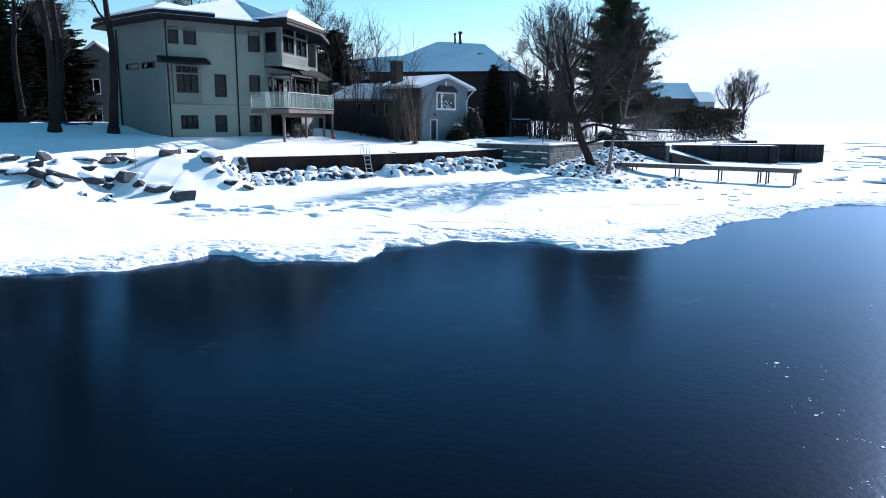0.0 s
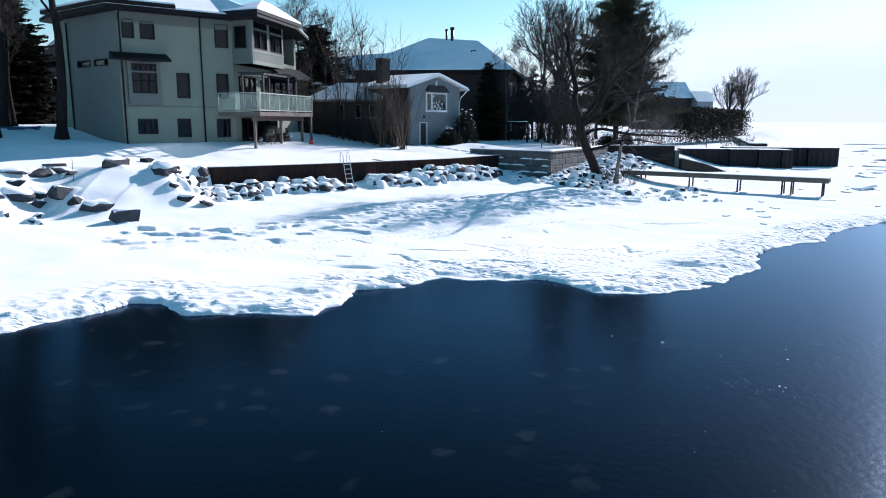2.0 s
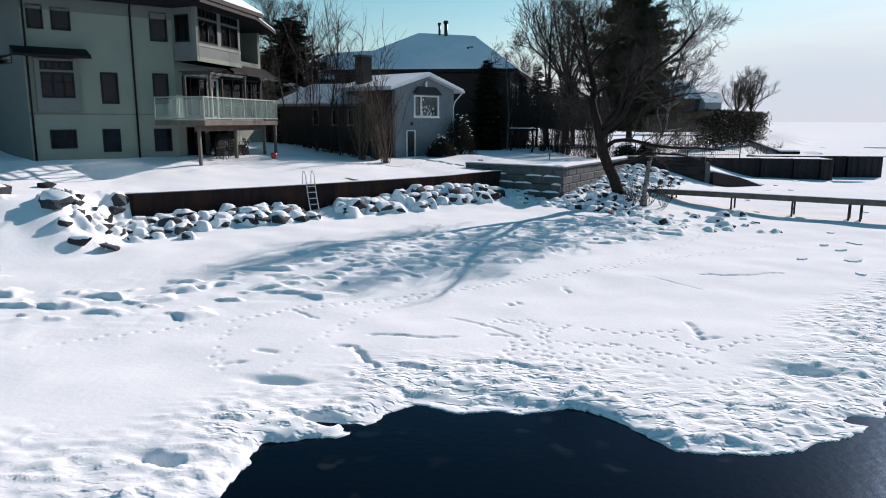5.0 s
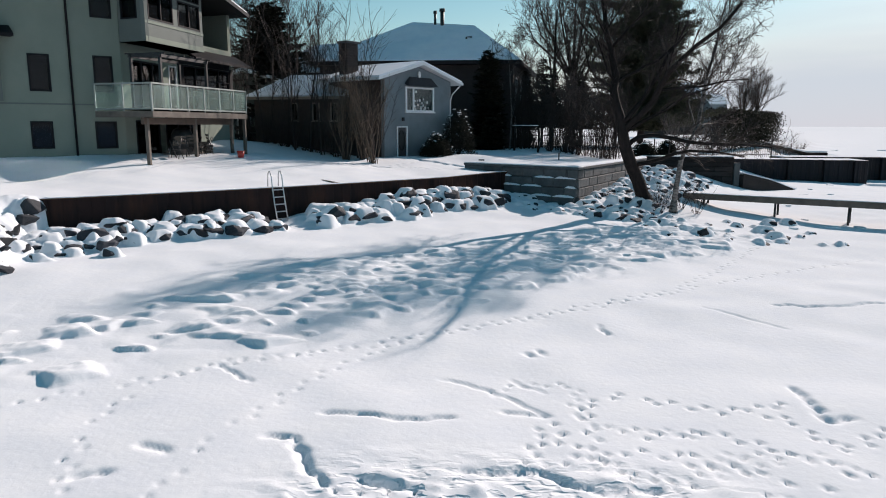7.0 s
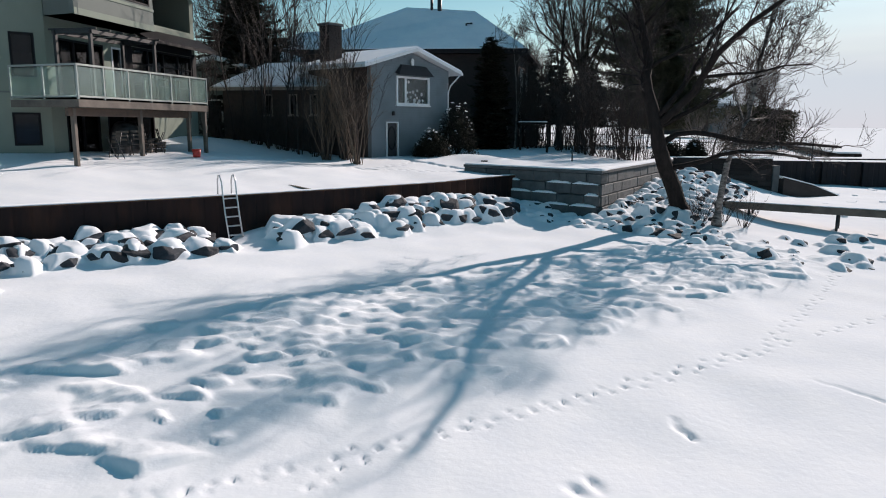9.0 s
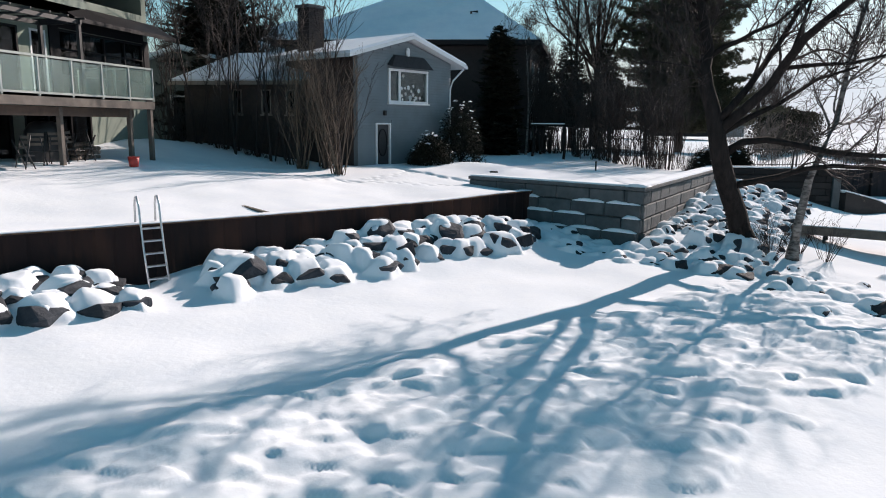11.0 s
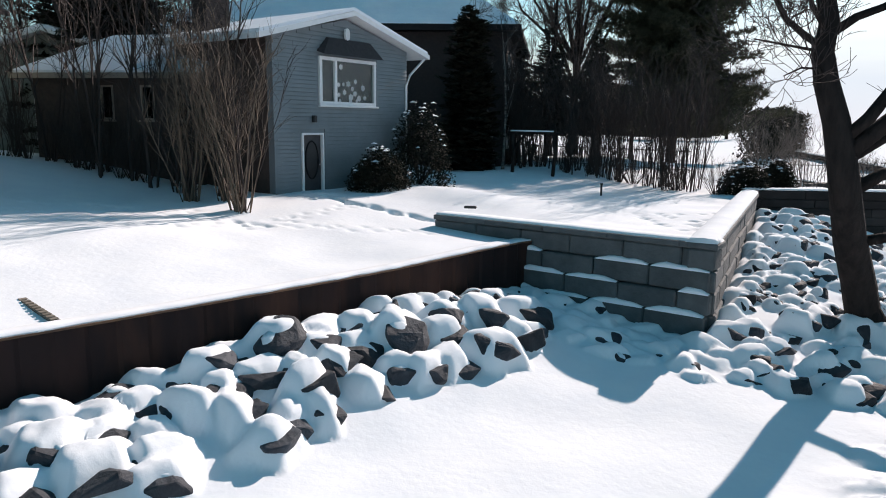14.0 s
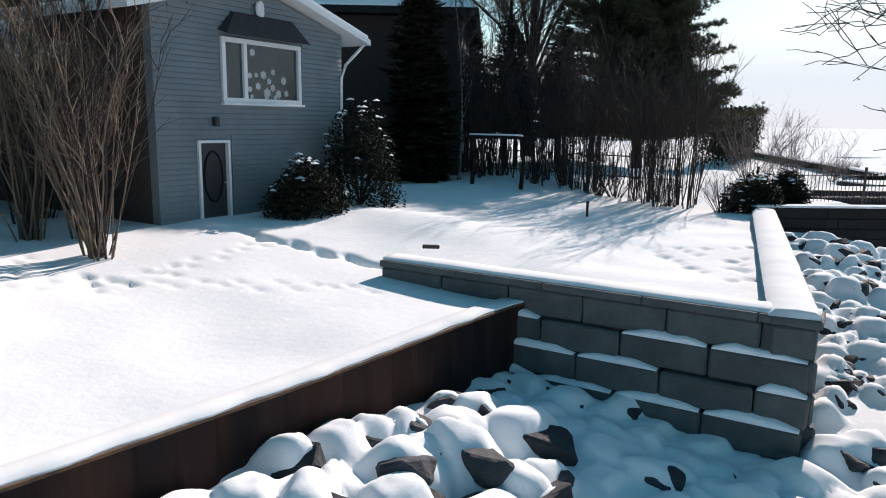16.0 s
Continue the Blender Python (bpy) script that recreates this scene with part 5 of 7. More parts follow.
def low_wing():
    """The low wing behind the brush: hipped at its far end, running into the cottage."""
    p, q = np.array((-9.8, 61.1)), np.array((-4.35, 59.55))
    w = empty("house_wing", wall_matrix(p, q - p), "low brown wing with narrow windows under a snowy roof", "house")
    L, D, E, R = float(np.hypot(*(q - p))), 4.4, 5.18, 6.5
    holes = [(2.35, 3.95, 2.8, 4.98), (3.72, 3.95, 4.18, 4.98), (4.86, 3.95, 5.3, 4.98)]
    wall = part("wall", holed_wall(bmesh.new(), 0, L, 2.0, E + 0.12, 0.22, holes), WING_WALL, w)
    for a, b, c, d in holes:
        window(wall, a, b, c, d, frame=WING_TRIM, sill=True, width=0.06)
    for dims in ((0, 0.22, 2.0, 0.22, D, E + 0.12), (L - 0.22, 0.22, 2.0, L, D, E + 0.12), (0.22, D - 0.2, 2.0, L - 0.22, D, E + 0.12)):
        part("wall", boxes(dims), WING_WALL, w)
    part("fascia", boxes((-0.46, -0.47, E - 0.02, L + 0.3, -0.44, E + 0.14)), WING_TRIM, w, "tan painted fascia board")
    for dz, mat, nm, e, thick in ((0.0, SHINGLE, "roof", 0.0, 0.12), (0.125, SNOW_ROOF, "roof_snow", 0.03, 0.09)):
        bm = bmesh.new()
        base = [(-0.45 + e, -0.44 + e, E), (L + 0.3, -0.44 + e, E), (L + 0.3, D + 0.4, E), (-0.45 + e, D + 0.4, E)]
        lo = [bm.verts.new((x, y, z + dz)) for x, y, z in base]
        hi = [bm.verts.new((x, y, z + dz + thick)) for x, y, z in base]
        r0, r1 = bm.verts.new((1.35, D / 2, R + dz + thick)), bm.verts.new((L + 0.3, D / 2, R + dz + thick))
        bm.faces.new(lo)
        for i in range(4):
            bm.faces.new((lo[i], lo[(i + 1) % 4], hi[(i + 1) % 4], hi[i]))
        bm.faces.new((hi[0], hi[1], r1, r0))
        bm.faces.new((hi[1], hi[2], r1))
        bm.faces.new((hi[2], hi[3], r0, r1))
        bm.faces.new((hi[3], hi[0], r0))
        part(nm, bm, mat, w)


low_wing()


def brick_house():
    p, q = np.array((-7.6, 71.8)), np.array((6.4, 70.0))
    b = empty("brick_house", wall_matrix(p, q - p), "large dark brick house with snowy hipped roof and metal flues", "house")
    L = float(np.hypot(*(q - p)))
    part("wall", holed_wall(bmesh.new(), 0, L, 1.8, 8.2, 0.3, []), BRICK, b)
    D = 13.0
    holes = [(1.5, 5.6, 3.0, 7.2), (5.0, 5.6, 6.5, 7.2), (9.0, 5.6, 10.5, 7.2), (1.5, 2.8, 3.0, 4.4), (5.0, 2.8, 6.5, 4.4), (9, 2.8, 10.5, 4.4)]
    side = part("wall", holed_wall(bmesh.new(), 0.3, D, 1.8, 8.2, 0.3, holes), BRICK, b)
    side.matrix_basis = Matrix.Translation((L, 0, 0)) @ Matrix.Rotation(radians(84), 4, "Z")
    for h in holes:
        window(side, *h, frame=TRIM_WHITE, bars=(0.5,))
    part("wall", boxes((0, 0.3, 1.8, 0.3, D, 8.2)), BRICK, b)
    part("wall", boxes((0.3, D - 0.3, 1.8, L - 0.3, D, 8.2)), BRICK, b)
    # unseen dark floor, added so the side windows stay black
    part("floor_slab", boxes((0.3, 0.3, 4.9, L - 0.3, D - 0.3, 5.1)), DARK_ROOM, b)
    ring = [(-0.6, -0.6), (L + 0.6, -0.6), (L + 1.9, D + 0.6), (-0.6, D + 0.6)]
    roof_sheet("roof", ring, [(6.2, 4.5, 11.55), (11.0, 4.5, 11.25)], 8.25, b, thick=0.25)
    ring = [(-5.5, 2.0), (3.0, 2.0), (3.0, 10.0), (-5.5, 10.0)]
    part("wall", boxes((-5.0, 2.5, 1.8, -0.02, 9.5, 7.6)), BRICK, b)
    roof_sheet("wing_roof", ring, [(-2.0, 6.0, 10.1), (4.0, 6.0, 10.4)], 7.65, b, thick=0.2)
    for x, r, z in ((8.0, 0.10, 12.3), (8.55, 0.16, 12.45)):
        pipe("flue", [(x, 4.4, 10.3), (x, 4.4, z)], r, BLACK, b, "black metal flue pipe")
        bm = bmesh.new()
        bmesh.ops.create_cone(bm, segments=12, radius1=r * 1.5, radius2=r * 1.3, depth=0.22, cap_ends=True, matrix=pose(x, 4.4, z))
        part("flue_cap", bm, BLACK, b)
    for x, y, z in ((9.4, 2.2, 9.55), (8.4, 2.6, 9.8)):
        part("skylight", boxes((x, y, z - 0.15, x + 0.6, y + 0.8, z + 0.25), bevel=0.03), BLACK, b)
    pipe("vent_pipe", [(10.6, 2.4, 9.2), (10.6, 2.4, 10.2), (11.0, 2.4, 10.2)], 0.07, BLACK, b)


brick_house()


# ---- dock and the neighbour's sheet-pile piers ----
def dock():
    p, q = np.array((13.1, 52.5)), np.array((23.0, 46.0))
    d = empty("dock", wall_matrix(p, q - p), "narrow weathered timber dock on steel legs over the ice", "dock")
    L = float(np.hypot(*(q - p)))
    for y in (-0.55, 0.5):
        part("stringer", boxes((0, y, 0.27, L, y + 0.05, 0.5)), WOOD, d)
    n = 60
    for i in range(n):
        x = L * i / n
        part("plank", boxes((x + 0.01, -0.6, 0.5, x + L / n - 0.01, 0.6, 0.54)), WOOD, d)
    part("snow_layer", boxes((0.05, -0.56, 0.541, L - 0.05, 0.56, 0.575), bevel=0.012), SNOW, d, "thin snow on the planks")
    for k in range(3):  # slatted end towards the bank
        part("end_slat", boxes((-0.06, -0.58, 0.16 + 0.13 * k, -0.01, 0.58, 0.26 + 0.13 * k), bevel=0.008), DECKWOOD, d)
    for x in (0.9, 4.0, 6.9, 9.4, 9.9, L - 0.3):
        for y in (-0.5, 0.45):
            pipe("leg", [(x, y, -0.8), (x, y, 0.3)], 0.05, BLACK, d)


dock()


def pier(p, q, width, top, name_label, bays):
    """A sheet-pile pier: its front stands in bays, each set back from the next, with the snow that lies on it."""
    m = wall_matrix(p, q - p)
    o = empty("pier", m, name_label, "pier")
    L = float(np.hypot(*(q - p)))
    edges = [0.0, *bays, L]
    for k, (a, b) in enumerate(zip(edges, edges[1:])):
        front = -0.32 * k
        bm = bmesh.new()
        n = max(2, round((b - a) / 0.6))
        ring = []
        for i in range(n):
            for t, off in ((0.0, 0.0), (0.42, 0.0), (0.5, 0.05), (0.92, 0.05)):
                ring.append((a + (b - a) * (i + t) / n, front - off))
        ring += [(b, front), (b, width), (a, width)]
        lo = [bm.verts.new((x, y, -1.2)) for x, y in ring]
        hi = [bm.verts.new((x, y, top)) for x, y in ring]
        for i in range(len(ring)):
            bm.faces.new((lo[i], lo[(i + 1) % len(ring)], hi[(i + 1) % len(ring)], hi[i]))
        bm.faces.new(hi)
        part("sheet", bm, PILE, o)
        part("cap_beam", boxes((a, front - 0.09, top, b - 0.004, front + 0.14, top + 0.07), bevel=0.01), PILE, o)
        part("snow_layer", boxes((a + 0.05, front + 0.15, top + 0.004, b - 0.05, width - 0.15, top + 0.08), bevel=0.03), SNOW, o, "thin snow on top of the pier")


pier(np.array((23.6, 73.3)), np.array((33.3, 71.8)), 2.6, 1.12, "dark sheet-pile pier in stepped bays, thin snow on top", (4.4, 6.9, 8.9))
pier(np.array((29.0, 75.2)), np.array((39.4, 74.6)), 3.0, 1.2, "dark sheet-pile pier reaching out over the ice", (7.5,))


def side_wall_right():
    """The dark timber wall that closes the stone bank, and the low groyne that runs down from its end."""
    p, q = np.array((13.2, 60.75)), np.array((18.55, 60.2))
    w = empty("timber_wall", wall_matrix(p, q - p), "dark weathered timber retaining wall under snow", "retaining wall")
    L = float(np.hypot(*(q - p)))
    rng = random.Random(6)
    for k in range(7):
        x = 0.0
        while x < L - 0.05:
            x1 = min(L, x + rng.uniform(1.6, 2.8))
            part("timber", boxes((x + 0.004, -0.012 * rng.random(), -0.1 + k * 0.285, x1 - 0.004, 0.3, 0.175 + k * 0.285), bevel=0.02), TIMBER, w)
            x = x1
    part("end_post", boxes((L + 0.01, -0.1, -0.3, L + 0.34, 0.5, 1.55), bevel=0.02), BLOCK, w, "grey concrete end post")
    part("snow_layer", boxes((0, 0.02, 1.9, L, 0.5, 1.96), bevel=0.025), SNOW, w)
    a, b = Vector((18.95, 60.1, 0.0)), Vector((24.0, 63.6, 0.0))
    g = empty("groyne", wall_matrix(a.xy, (b - a).xy), "low dark timber groyne sloping to the ice under snow", "groyne")
    n = (b - a).length
    for nm, mat, y0, y1, lo, h in (("beam", TIMBER, -0.2, 0.25, -0.9, 0.0), ("snow_layer", SNOW, -0.16, 1.3, -0.06, 0.07)):
        bm = bmesh.new()
        vs = [[bm.verts.new((x, y, z + dz)) for y in (y0, y1) for dz in (lo, h)] for x, z in ((0.0, 0.95), (n * 0.5, 0.42), (n, -0.35))]
        for c, d in zip(vs, vs[1:]):
            for i, j in ((0, 1), (1, 3), (3, 2), (2, 0)):
                bm.faces.new((c[i], c[j], d[j], d[i]))
        for c in (vs[0], vs[-1]):
            bm.faces.new((c[0], c[1], c[3], c[2]))
        part(nm, bm, mat, g)


side_wall_right()


# ---- stones under snow ----
def rock_shape(seed, flat=0.75, points=13, slab=False):
    """A broken boulder about one metre across, and the snow that lies on it."""
    rng = random.Random(seed)
    bm = bmesh.new()
    for k in range(points):
        a, b = rng.uniform(0, 6.283), math.asin(rng.uniform(-0.9, 0.8))
        r = 0.5 * rng.uniform(0.85, 1.08)
        bm.verts.new((r * math.cos(a) * math.cos(b), r * math.sin(a) * math.cos(b), r * math.sin(b) * flat))
    bmesh.ops.convex_hull(bm, input=bm.verts[:])
    bmesh.ops.delete(bm, geom=[v for v in bm.verts if not v.link_faces], context="VERTS")
    bmesh.ops.recalc_face_normals(bm, faces=bm.faces[:])
    bm.normal_update()
    planes = [(f.normal.x, f.normal.y, f.normal.z, f.normal.dot(f.verts[0].co)) for f in bm.faces]
    high = [v.co for v in bm.verts if v.co.z > -0.05]
    centre = sum((p.x for p in high)) / len(high), sum((p.y for p in high)) / len(high)
    caps = [snow_cap(planes, flat, rng, slab, centre if slab else (0.0, 0.06)) for _ in range(2)]
    bmesh.ops.bevel(bm, geom=bm.edges[:], offset=0.03, segments=1, affect="EDGES", profile=0.5, clamp_overlap=True)
    bmesh.ops.triangulate(bm, faces=bm.faces[:])
    bmesh.ops.subdivide_edges(bm, edges=[e for e in bm.edges if e.calc_length() > 0.16], cuts=1, use_grid_fill=True)
    for v in bm.verts:
        v.co += v.co.normalized() * (0.035 * noise.noise(v.co * 5 + Vector((seed, 0, 0))))
    bmesh.ops.recalc_face_normals(bm, faces=bm.faces[:])
    me = bpy.data.meshes.new("rock")
    bm.to_mesh(me)
    bm.free()
    me.materials.append(ROCK)
    return me, caps


def snow_cap(planes, flat, rng, slab, centre):
    """A hat of snow with a rounded rim over the top of a convex stone, ending higher on its lake side."""
    sharp = 26 if slab else 14

    def top(x, y):
        z = 0.0
        for nx, ny, nz, d in planes:
            if nz > 0.05:
                z += math.exp(-sharp * min((d - nx * x - ny * y) / nz, 2))
            elif nx * x + ny * y > d + (0.0 if slab else 0.25) * nz:
                return -1
        return -math.log(z) / sharp if z else -1

    base = flat * (rng.uniform(-0.2, 0.0) if slab else rng.uniform(-0.6, -0.2))
    lake, w0 = rng.uniform(0.0, 0.35), rng.uniform(0, 6.28)
    thick = rng.uniform(0.07, 0.11) if slab else rng.uniform(0.07, 0.13)
    (cx, cy), n = centre, 20
    verts, faces = [(cx, cy, top(cx, cy) + thick)], []
    rims = (0.25, 0.5, 0.72, 0.88, 0.97, 1.0)
    for rho in rims:
        for k in range(n):
            a = 6.2832 * k / n
            cut = base + flat * lake * max(0, -math.sin(a)) + 0.05 * math.sin(3 * a + w0) + 0.03 * math.sin(5 * a + 2 * w0)
            r = 0.12
            while r < 0.52 and top(cx + r * math.cos(a), cy + r * math.sin(a)) > cut:
                r += 0.015
            r *= rho * ((0.92 if slab else 1.02) if rho > 0.8 else 1)
            x, y = cx + r * math.cos(a), cy + r * math.sin(a)
            z = max(top(x, y), cut - 0.1)
            verts.append((x, y, z + (thick * (1 - rho ** 4) ** 0.6 if rho < 1 else -0.05)))
    for k in range(n):
        faces.append((0, 1 + k, 1 + (k + 1) % n))
        for j in range(len(rims) - 1):
            p, q = 1 + j * n + k, 1 + j * n + (k + 1) % n
            faces.append((p, p + n, q + n, q))
    me = bpy.data.meshes.new("snow_cap")
    me.from_pydata(verts, [], faces)
    me.materials.append(SNOW)
    me.shade_smooth()
    return me


ROCKS = [rock_shape(s, 0.66 + 0.05 * (s % 5), 14 + s % 6) for s in range(20)]
SLABS = [rock_shape(40 + s, 0.8, 10, True) for s in range(8)]
WORDS = {"riprap": ("dark grey boulder under a cap of snow", "riprap stones"),
         "slab": ("large angular grey boulder half under snow", "slope boulders"),
         "field": ("low grey stone showing through the snow", "field stones")}


def stones():
    rng = random.Random(4)
    for x, y, size, show, ang, flat, kind in STONES:
        if kind == "buried" or show < 0.05:
            continue
        z = ground_at(x, y) + size * (flat - (0.20 if kind == "slab" else 0.36 if kind == "field" else rng.uniform(0.28, 0.46)))
        long = 1.35 if kind == "slab" else 1.0
        turn = 0.66 + (rng.gauss(0, 0.35) if kind == "slab" else rng.gauss(0, 0.7))
        m = Matrix.Translation((x, y, z)) @ Matrix.Rotation(turn, 4, "Z") @ Matrix.Rotation(rng.gauss(-0.08, 0.13), 4, "X") @ Matrix.Rotation(rng.gauss(0, 0.13), 4, "Y") @ Matrix.Diagonal(
            (size * rng.uniform(1.05, 1.35) * long, size * rng.uniform(0.95, 1.1), size * rng.uniform(0.95, 1.1), 1))
        shape, caps = SLABS[rng.randrange(8)] if kind == "slab" else ROCKS[rng.randrange(len(ROCKS))]
        o = new("rock", shape)
        o.matrix_world = m
        tagged(o, WORDS[kind][0], "rock", WORDS[kind][1])
        c = new("snow_cap", caps[rng.randrange(2)])
        c.parent = o
        tagged(c, "rounded cap of white snow")


stones()


# ---- trees and brush ----
def wander(start, d, length, n, rng, bend=0.25, up=0.0):
    pts = [start.copy()]
    d = d.normalized()
    for _ in range(n):
        d = (d + Vector((rng.gauss(0, bend), rng.gauss(0, bend), rng.gauss(0, bend) + up))).normalized()
        pts.append(pts[-1] + d * length / n)
    return pts


def sprout(lists, pts, r0, r1, rng, level, spec):
    """Adds one branch and, further out, its own smaller branches."""
    n = len(pts)
    radii = [r0 + (r1 - r0) * i / (n - 1) for i in range(n)]
    v, f = lists[0] if level < spec["split"] else lists[1]
    tube(v, f, pts, radii, 10 if level == 0 else (5 if level == 1 else 3))
    if level >= spec["levels"]:
        return
    count = spec["kids"][level]
    for k in range(count):
        t = spec["from"][level] + (1 - spec["from"][level]) * (k + rng.random()) / count
        i = min(n - 2, int(t * (n - 1)))
        a = t * (n - 1) - i
        p = pts[i].lerp(pts[i + 1], a)
        d = (pts[i + 1] - pts[i]).normalized()
        side = d.cross(Vector((rng.gauss(0, 1), rng.gauss(0, 1), rng.gauss(0, 1)))).normalized()
        ang = rng.uniform(*spec["angle"])
        nd = d * math.cos(ang) + side * math.sin(ang)
        nd.z += spec["lift"]
        ln = spec["length"][level] * rng.uniform(0.6, 1.15) * (1.15 - 0.5 * t)
        r = max(radii[i] * spec["thin"][level], spec["tip"] * 1.3)
        sprout(lists, wander(p, nd, ln, spec["segs"][level], rng, spec["bend"], spec["up"]), r, max(r * 0.35, spec["tip"]), rng, level + 1, spec)


SPEC = dict(tip=0.006, levels=4, split=2, kids=(9, 7, 6, 5), angle=(0.45, 1.0), lift=0.15, length=(4.2, 2.2, 1.2, 0.6), thin=(0.45, 0.5, 0.5, 0.55),
            segs=(7, 5, 4, 3), bend=0.16, up=0.05, **{"from": (0.3, 0.25, 0.2, 0.2)})


def bare_tree(name, at, height, radius, seed, label, lean=(0, 0), spec=SPEC, bark=None, twig=None, group="", limbs=(), trunk=None):
    rng = random.Random(seed)
    t = empty(name, pose(at[0], at[1], at[2] if len(at) > 2 else ground_at(*at[:2]) - 0.05), label, "tree", group)
    lists = (([], []), ([], []))
    pts = [Vector(p) for p in trunk] if trunk else wander(Vector((0, 0, 0)), Vector((lean[0], lean[1], 1)), height, 9, rng, 0.06, 0.03)
    sprout(lists, pts, radius, radius * 0.22, rng, 0, spec)
    tube(lists[0][0], lists[0][1], [pts[0] + Vector((0, 0, -0.3)), pts[0] + Vector((0, 0, 0.12)), pts[0].lerp(pts[1], 0.5)], [radius * 1.75, radius * 1.35, radius * 0.97], 9)
    for lp, r in limbs:
        sprout(lists, [Vector(p) for p in lp], r, r * 0.35, rng, 1, spec)
    raw("trunk", lists[0][0], lists[0][1], bark or BARK, t, "", True)
    raw("crown", lists[1][0], lists[1][1], twig or TWIG, t)
    return t


def shore_maple():
    """The leaning shore tree: its stem and main limbs, in world metres."""
    base = Vector((10.4, 50.2, 0.1))
    stem = [(10.4, 50.2, 0.1), (10.0, 50.05, 1.2), (9.5, 49.7, 2.05), (9.14, 49.4, 2.8), (8.98, 49.38, 3.45), (8.85, 49.45, 4.1), (8.63, 49.5, 4.75), (8.58, 49.6, 5.25),
            (8.7, 49.7, 5.75), (8.55, 49.7, 6.3), (8.45, 49.75, 6.9), (8.2, 49.8, 7.7), (8.15, 49.95, 8.5), (8.0, 50.05, 9.1)]
    limbs = [([(8.98, 49.38, 3.5), (9.55, 49.2, 4.05), (10.05, 48.75, 4.7), (10.15, 48.3, 5.2), (10.3, 47.6, 5.85), (10.55, 46.9, 6.3), (10.9, 46.4, 6.75), (11.5, 45.7, 7.3), (12.0, 45.1, 8.1)], 0.165),
             ([(10.15, 48.3, 5.15), (11.0, 48.25, 5.25), (11.9, 48.2, 5.3), (12.9, 48.3, 5.55), (13.8, 48.2, 5.6)], 0.065),
             ([(10.2, 48.1, 5.35), (10.4, 48.05, 6.1), (10.65, 48.0, 7.1), (10.7, 47.8, 8.0)], 0.06),
             ([(8.95, 49.4, 3.75), (9.25, 49.2, 4.15), (9.75, 49.3, 4.75), (9.95, 49.2, 5.15), (10.35, 48.95, 5.95), (10.55, 48.5, 6.7), (11.1, 48.2, 7.4)], 0.125),
             ([(9.2, 49.5, 2.85), (9.75, 49.4, 3.22), (10.3, 49.15, 3.3), (10.8, 48.6, 3.2), (11.5, 48.1, 3.02), (12.3, 47.8, 2.95), (13.4, 47.6, 2.95), (14.6, 47.4, 2.85)], 0.125),
             ([(9.55, 49.75, 1.95), (10.2, 49.5, 2.12), (10.6, 48.9, 2.3), (10.95, 48.3, 2.55), (11.4, 47.7, 2.68), (12.2, 47.1, 2.65), (13.2, 46.7, 2.5)], 0.11),
             ([(9.0, 49.4, 3.4), (9.9, 49.5, 3.9), (10.8, 49.5, 4.35), (11.6, 49.3, 4.95), (12.6, 49.1, 5.3)], 0.095),
             ([(8.58, 49.6, 5.3), (8.1, 49.5, 5.55), (7.75, 49.4, 5.75), (7.4, 49.3, 6.2), (7.25, 49.2, 6.7), (6.9, 49.0, 7.4)], 0.065),
             ([(8.6, 49.6, 5.6), (8.3, 49.6, 6.0), (8.1, 49.5, 6.45), (7.75, 49.4, 7.3), (7.3, 49.5, 8.1)], 0.055),
             ([(8.6, 49.55, 5.0), (8.2, 49.3, 5.25), (7.6, 49.1, 5.3), (7.0, 48.9, 5.35)], 0.035),
             ([(8.65, 49.5, 4.7), (8.35, 49.3, 4.95), (8.0, 49.2, 4.95), (7.6, 49.0, 4.8)], 0.03),
             ([(8.72, 49.65, 5.55), (9.1, 49.6, 5.82), (9.5, 49.5, 5.98), (9.8, 49.4, 6.2), (10.3, 49.2, 6.4), (11.0, 49.0, 7.1), (11.4, 48.8, 8.0)], 0.085),
             ([(8.45, 49.75, 6.8), (8.0, 50.2, 7.3), (7.4, 50.5, 7.9), (6.9, 50.6, 8.7)], 0.06),
             ([(8.45, 49.75, 7.0), (8.9, 49.3, 7.6), (9.5, 48.9, 8.3), (9.8, 48.5, 9.1)], 0.06),
             ([(8.2, 49.8, 7.7), (8.7, 50.3, 8.4), (9.3, 50.7, 9.1)], 0.05),
             ([(8.3, 49.8, 7.4), (7.7, 49.3, 8.1), (7.3, 48.8, 8.9)], 0.05)]
    sp = dict(SPEC, kids=(8, 10, 5, 3), length=(1.7, 1.6, 1.0, 0.55), tip=0.0045, thin=(0.4, 0.4, 0.4, 0.45), bend=0.24, lift=0.3, **{"from": (0.55, 0.3, 0.2, 0.2)})
    return bare_tree("maple_tree", base, 10.5, 0.315, 3, "leafless grey-brown shore tree leaning over the snow", spec=sp, trunk=[Vector(p) - base for p in stem],
                     limbs=[([Vector(p) - base for p in pts], r) for pts, r in limbs])


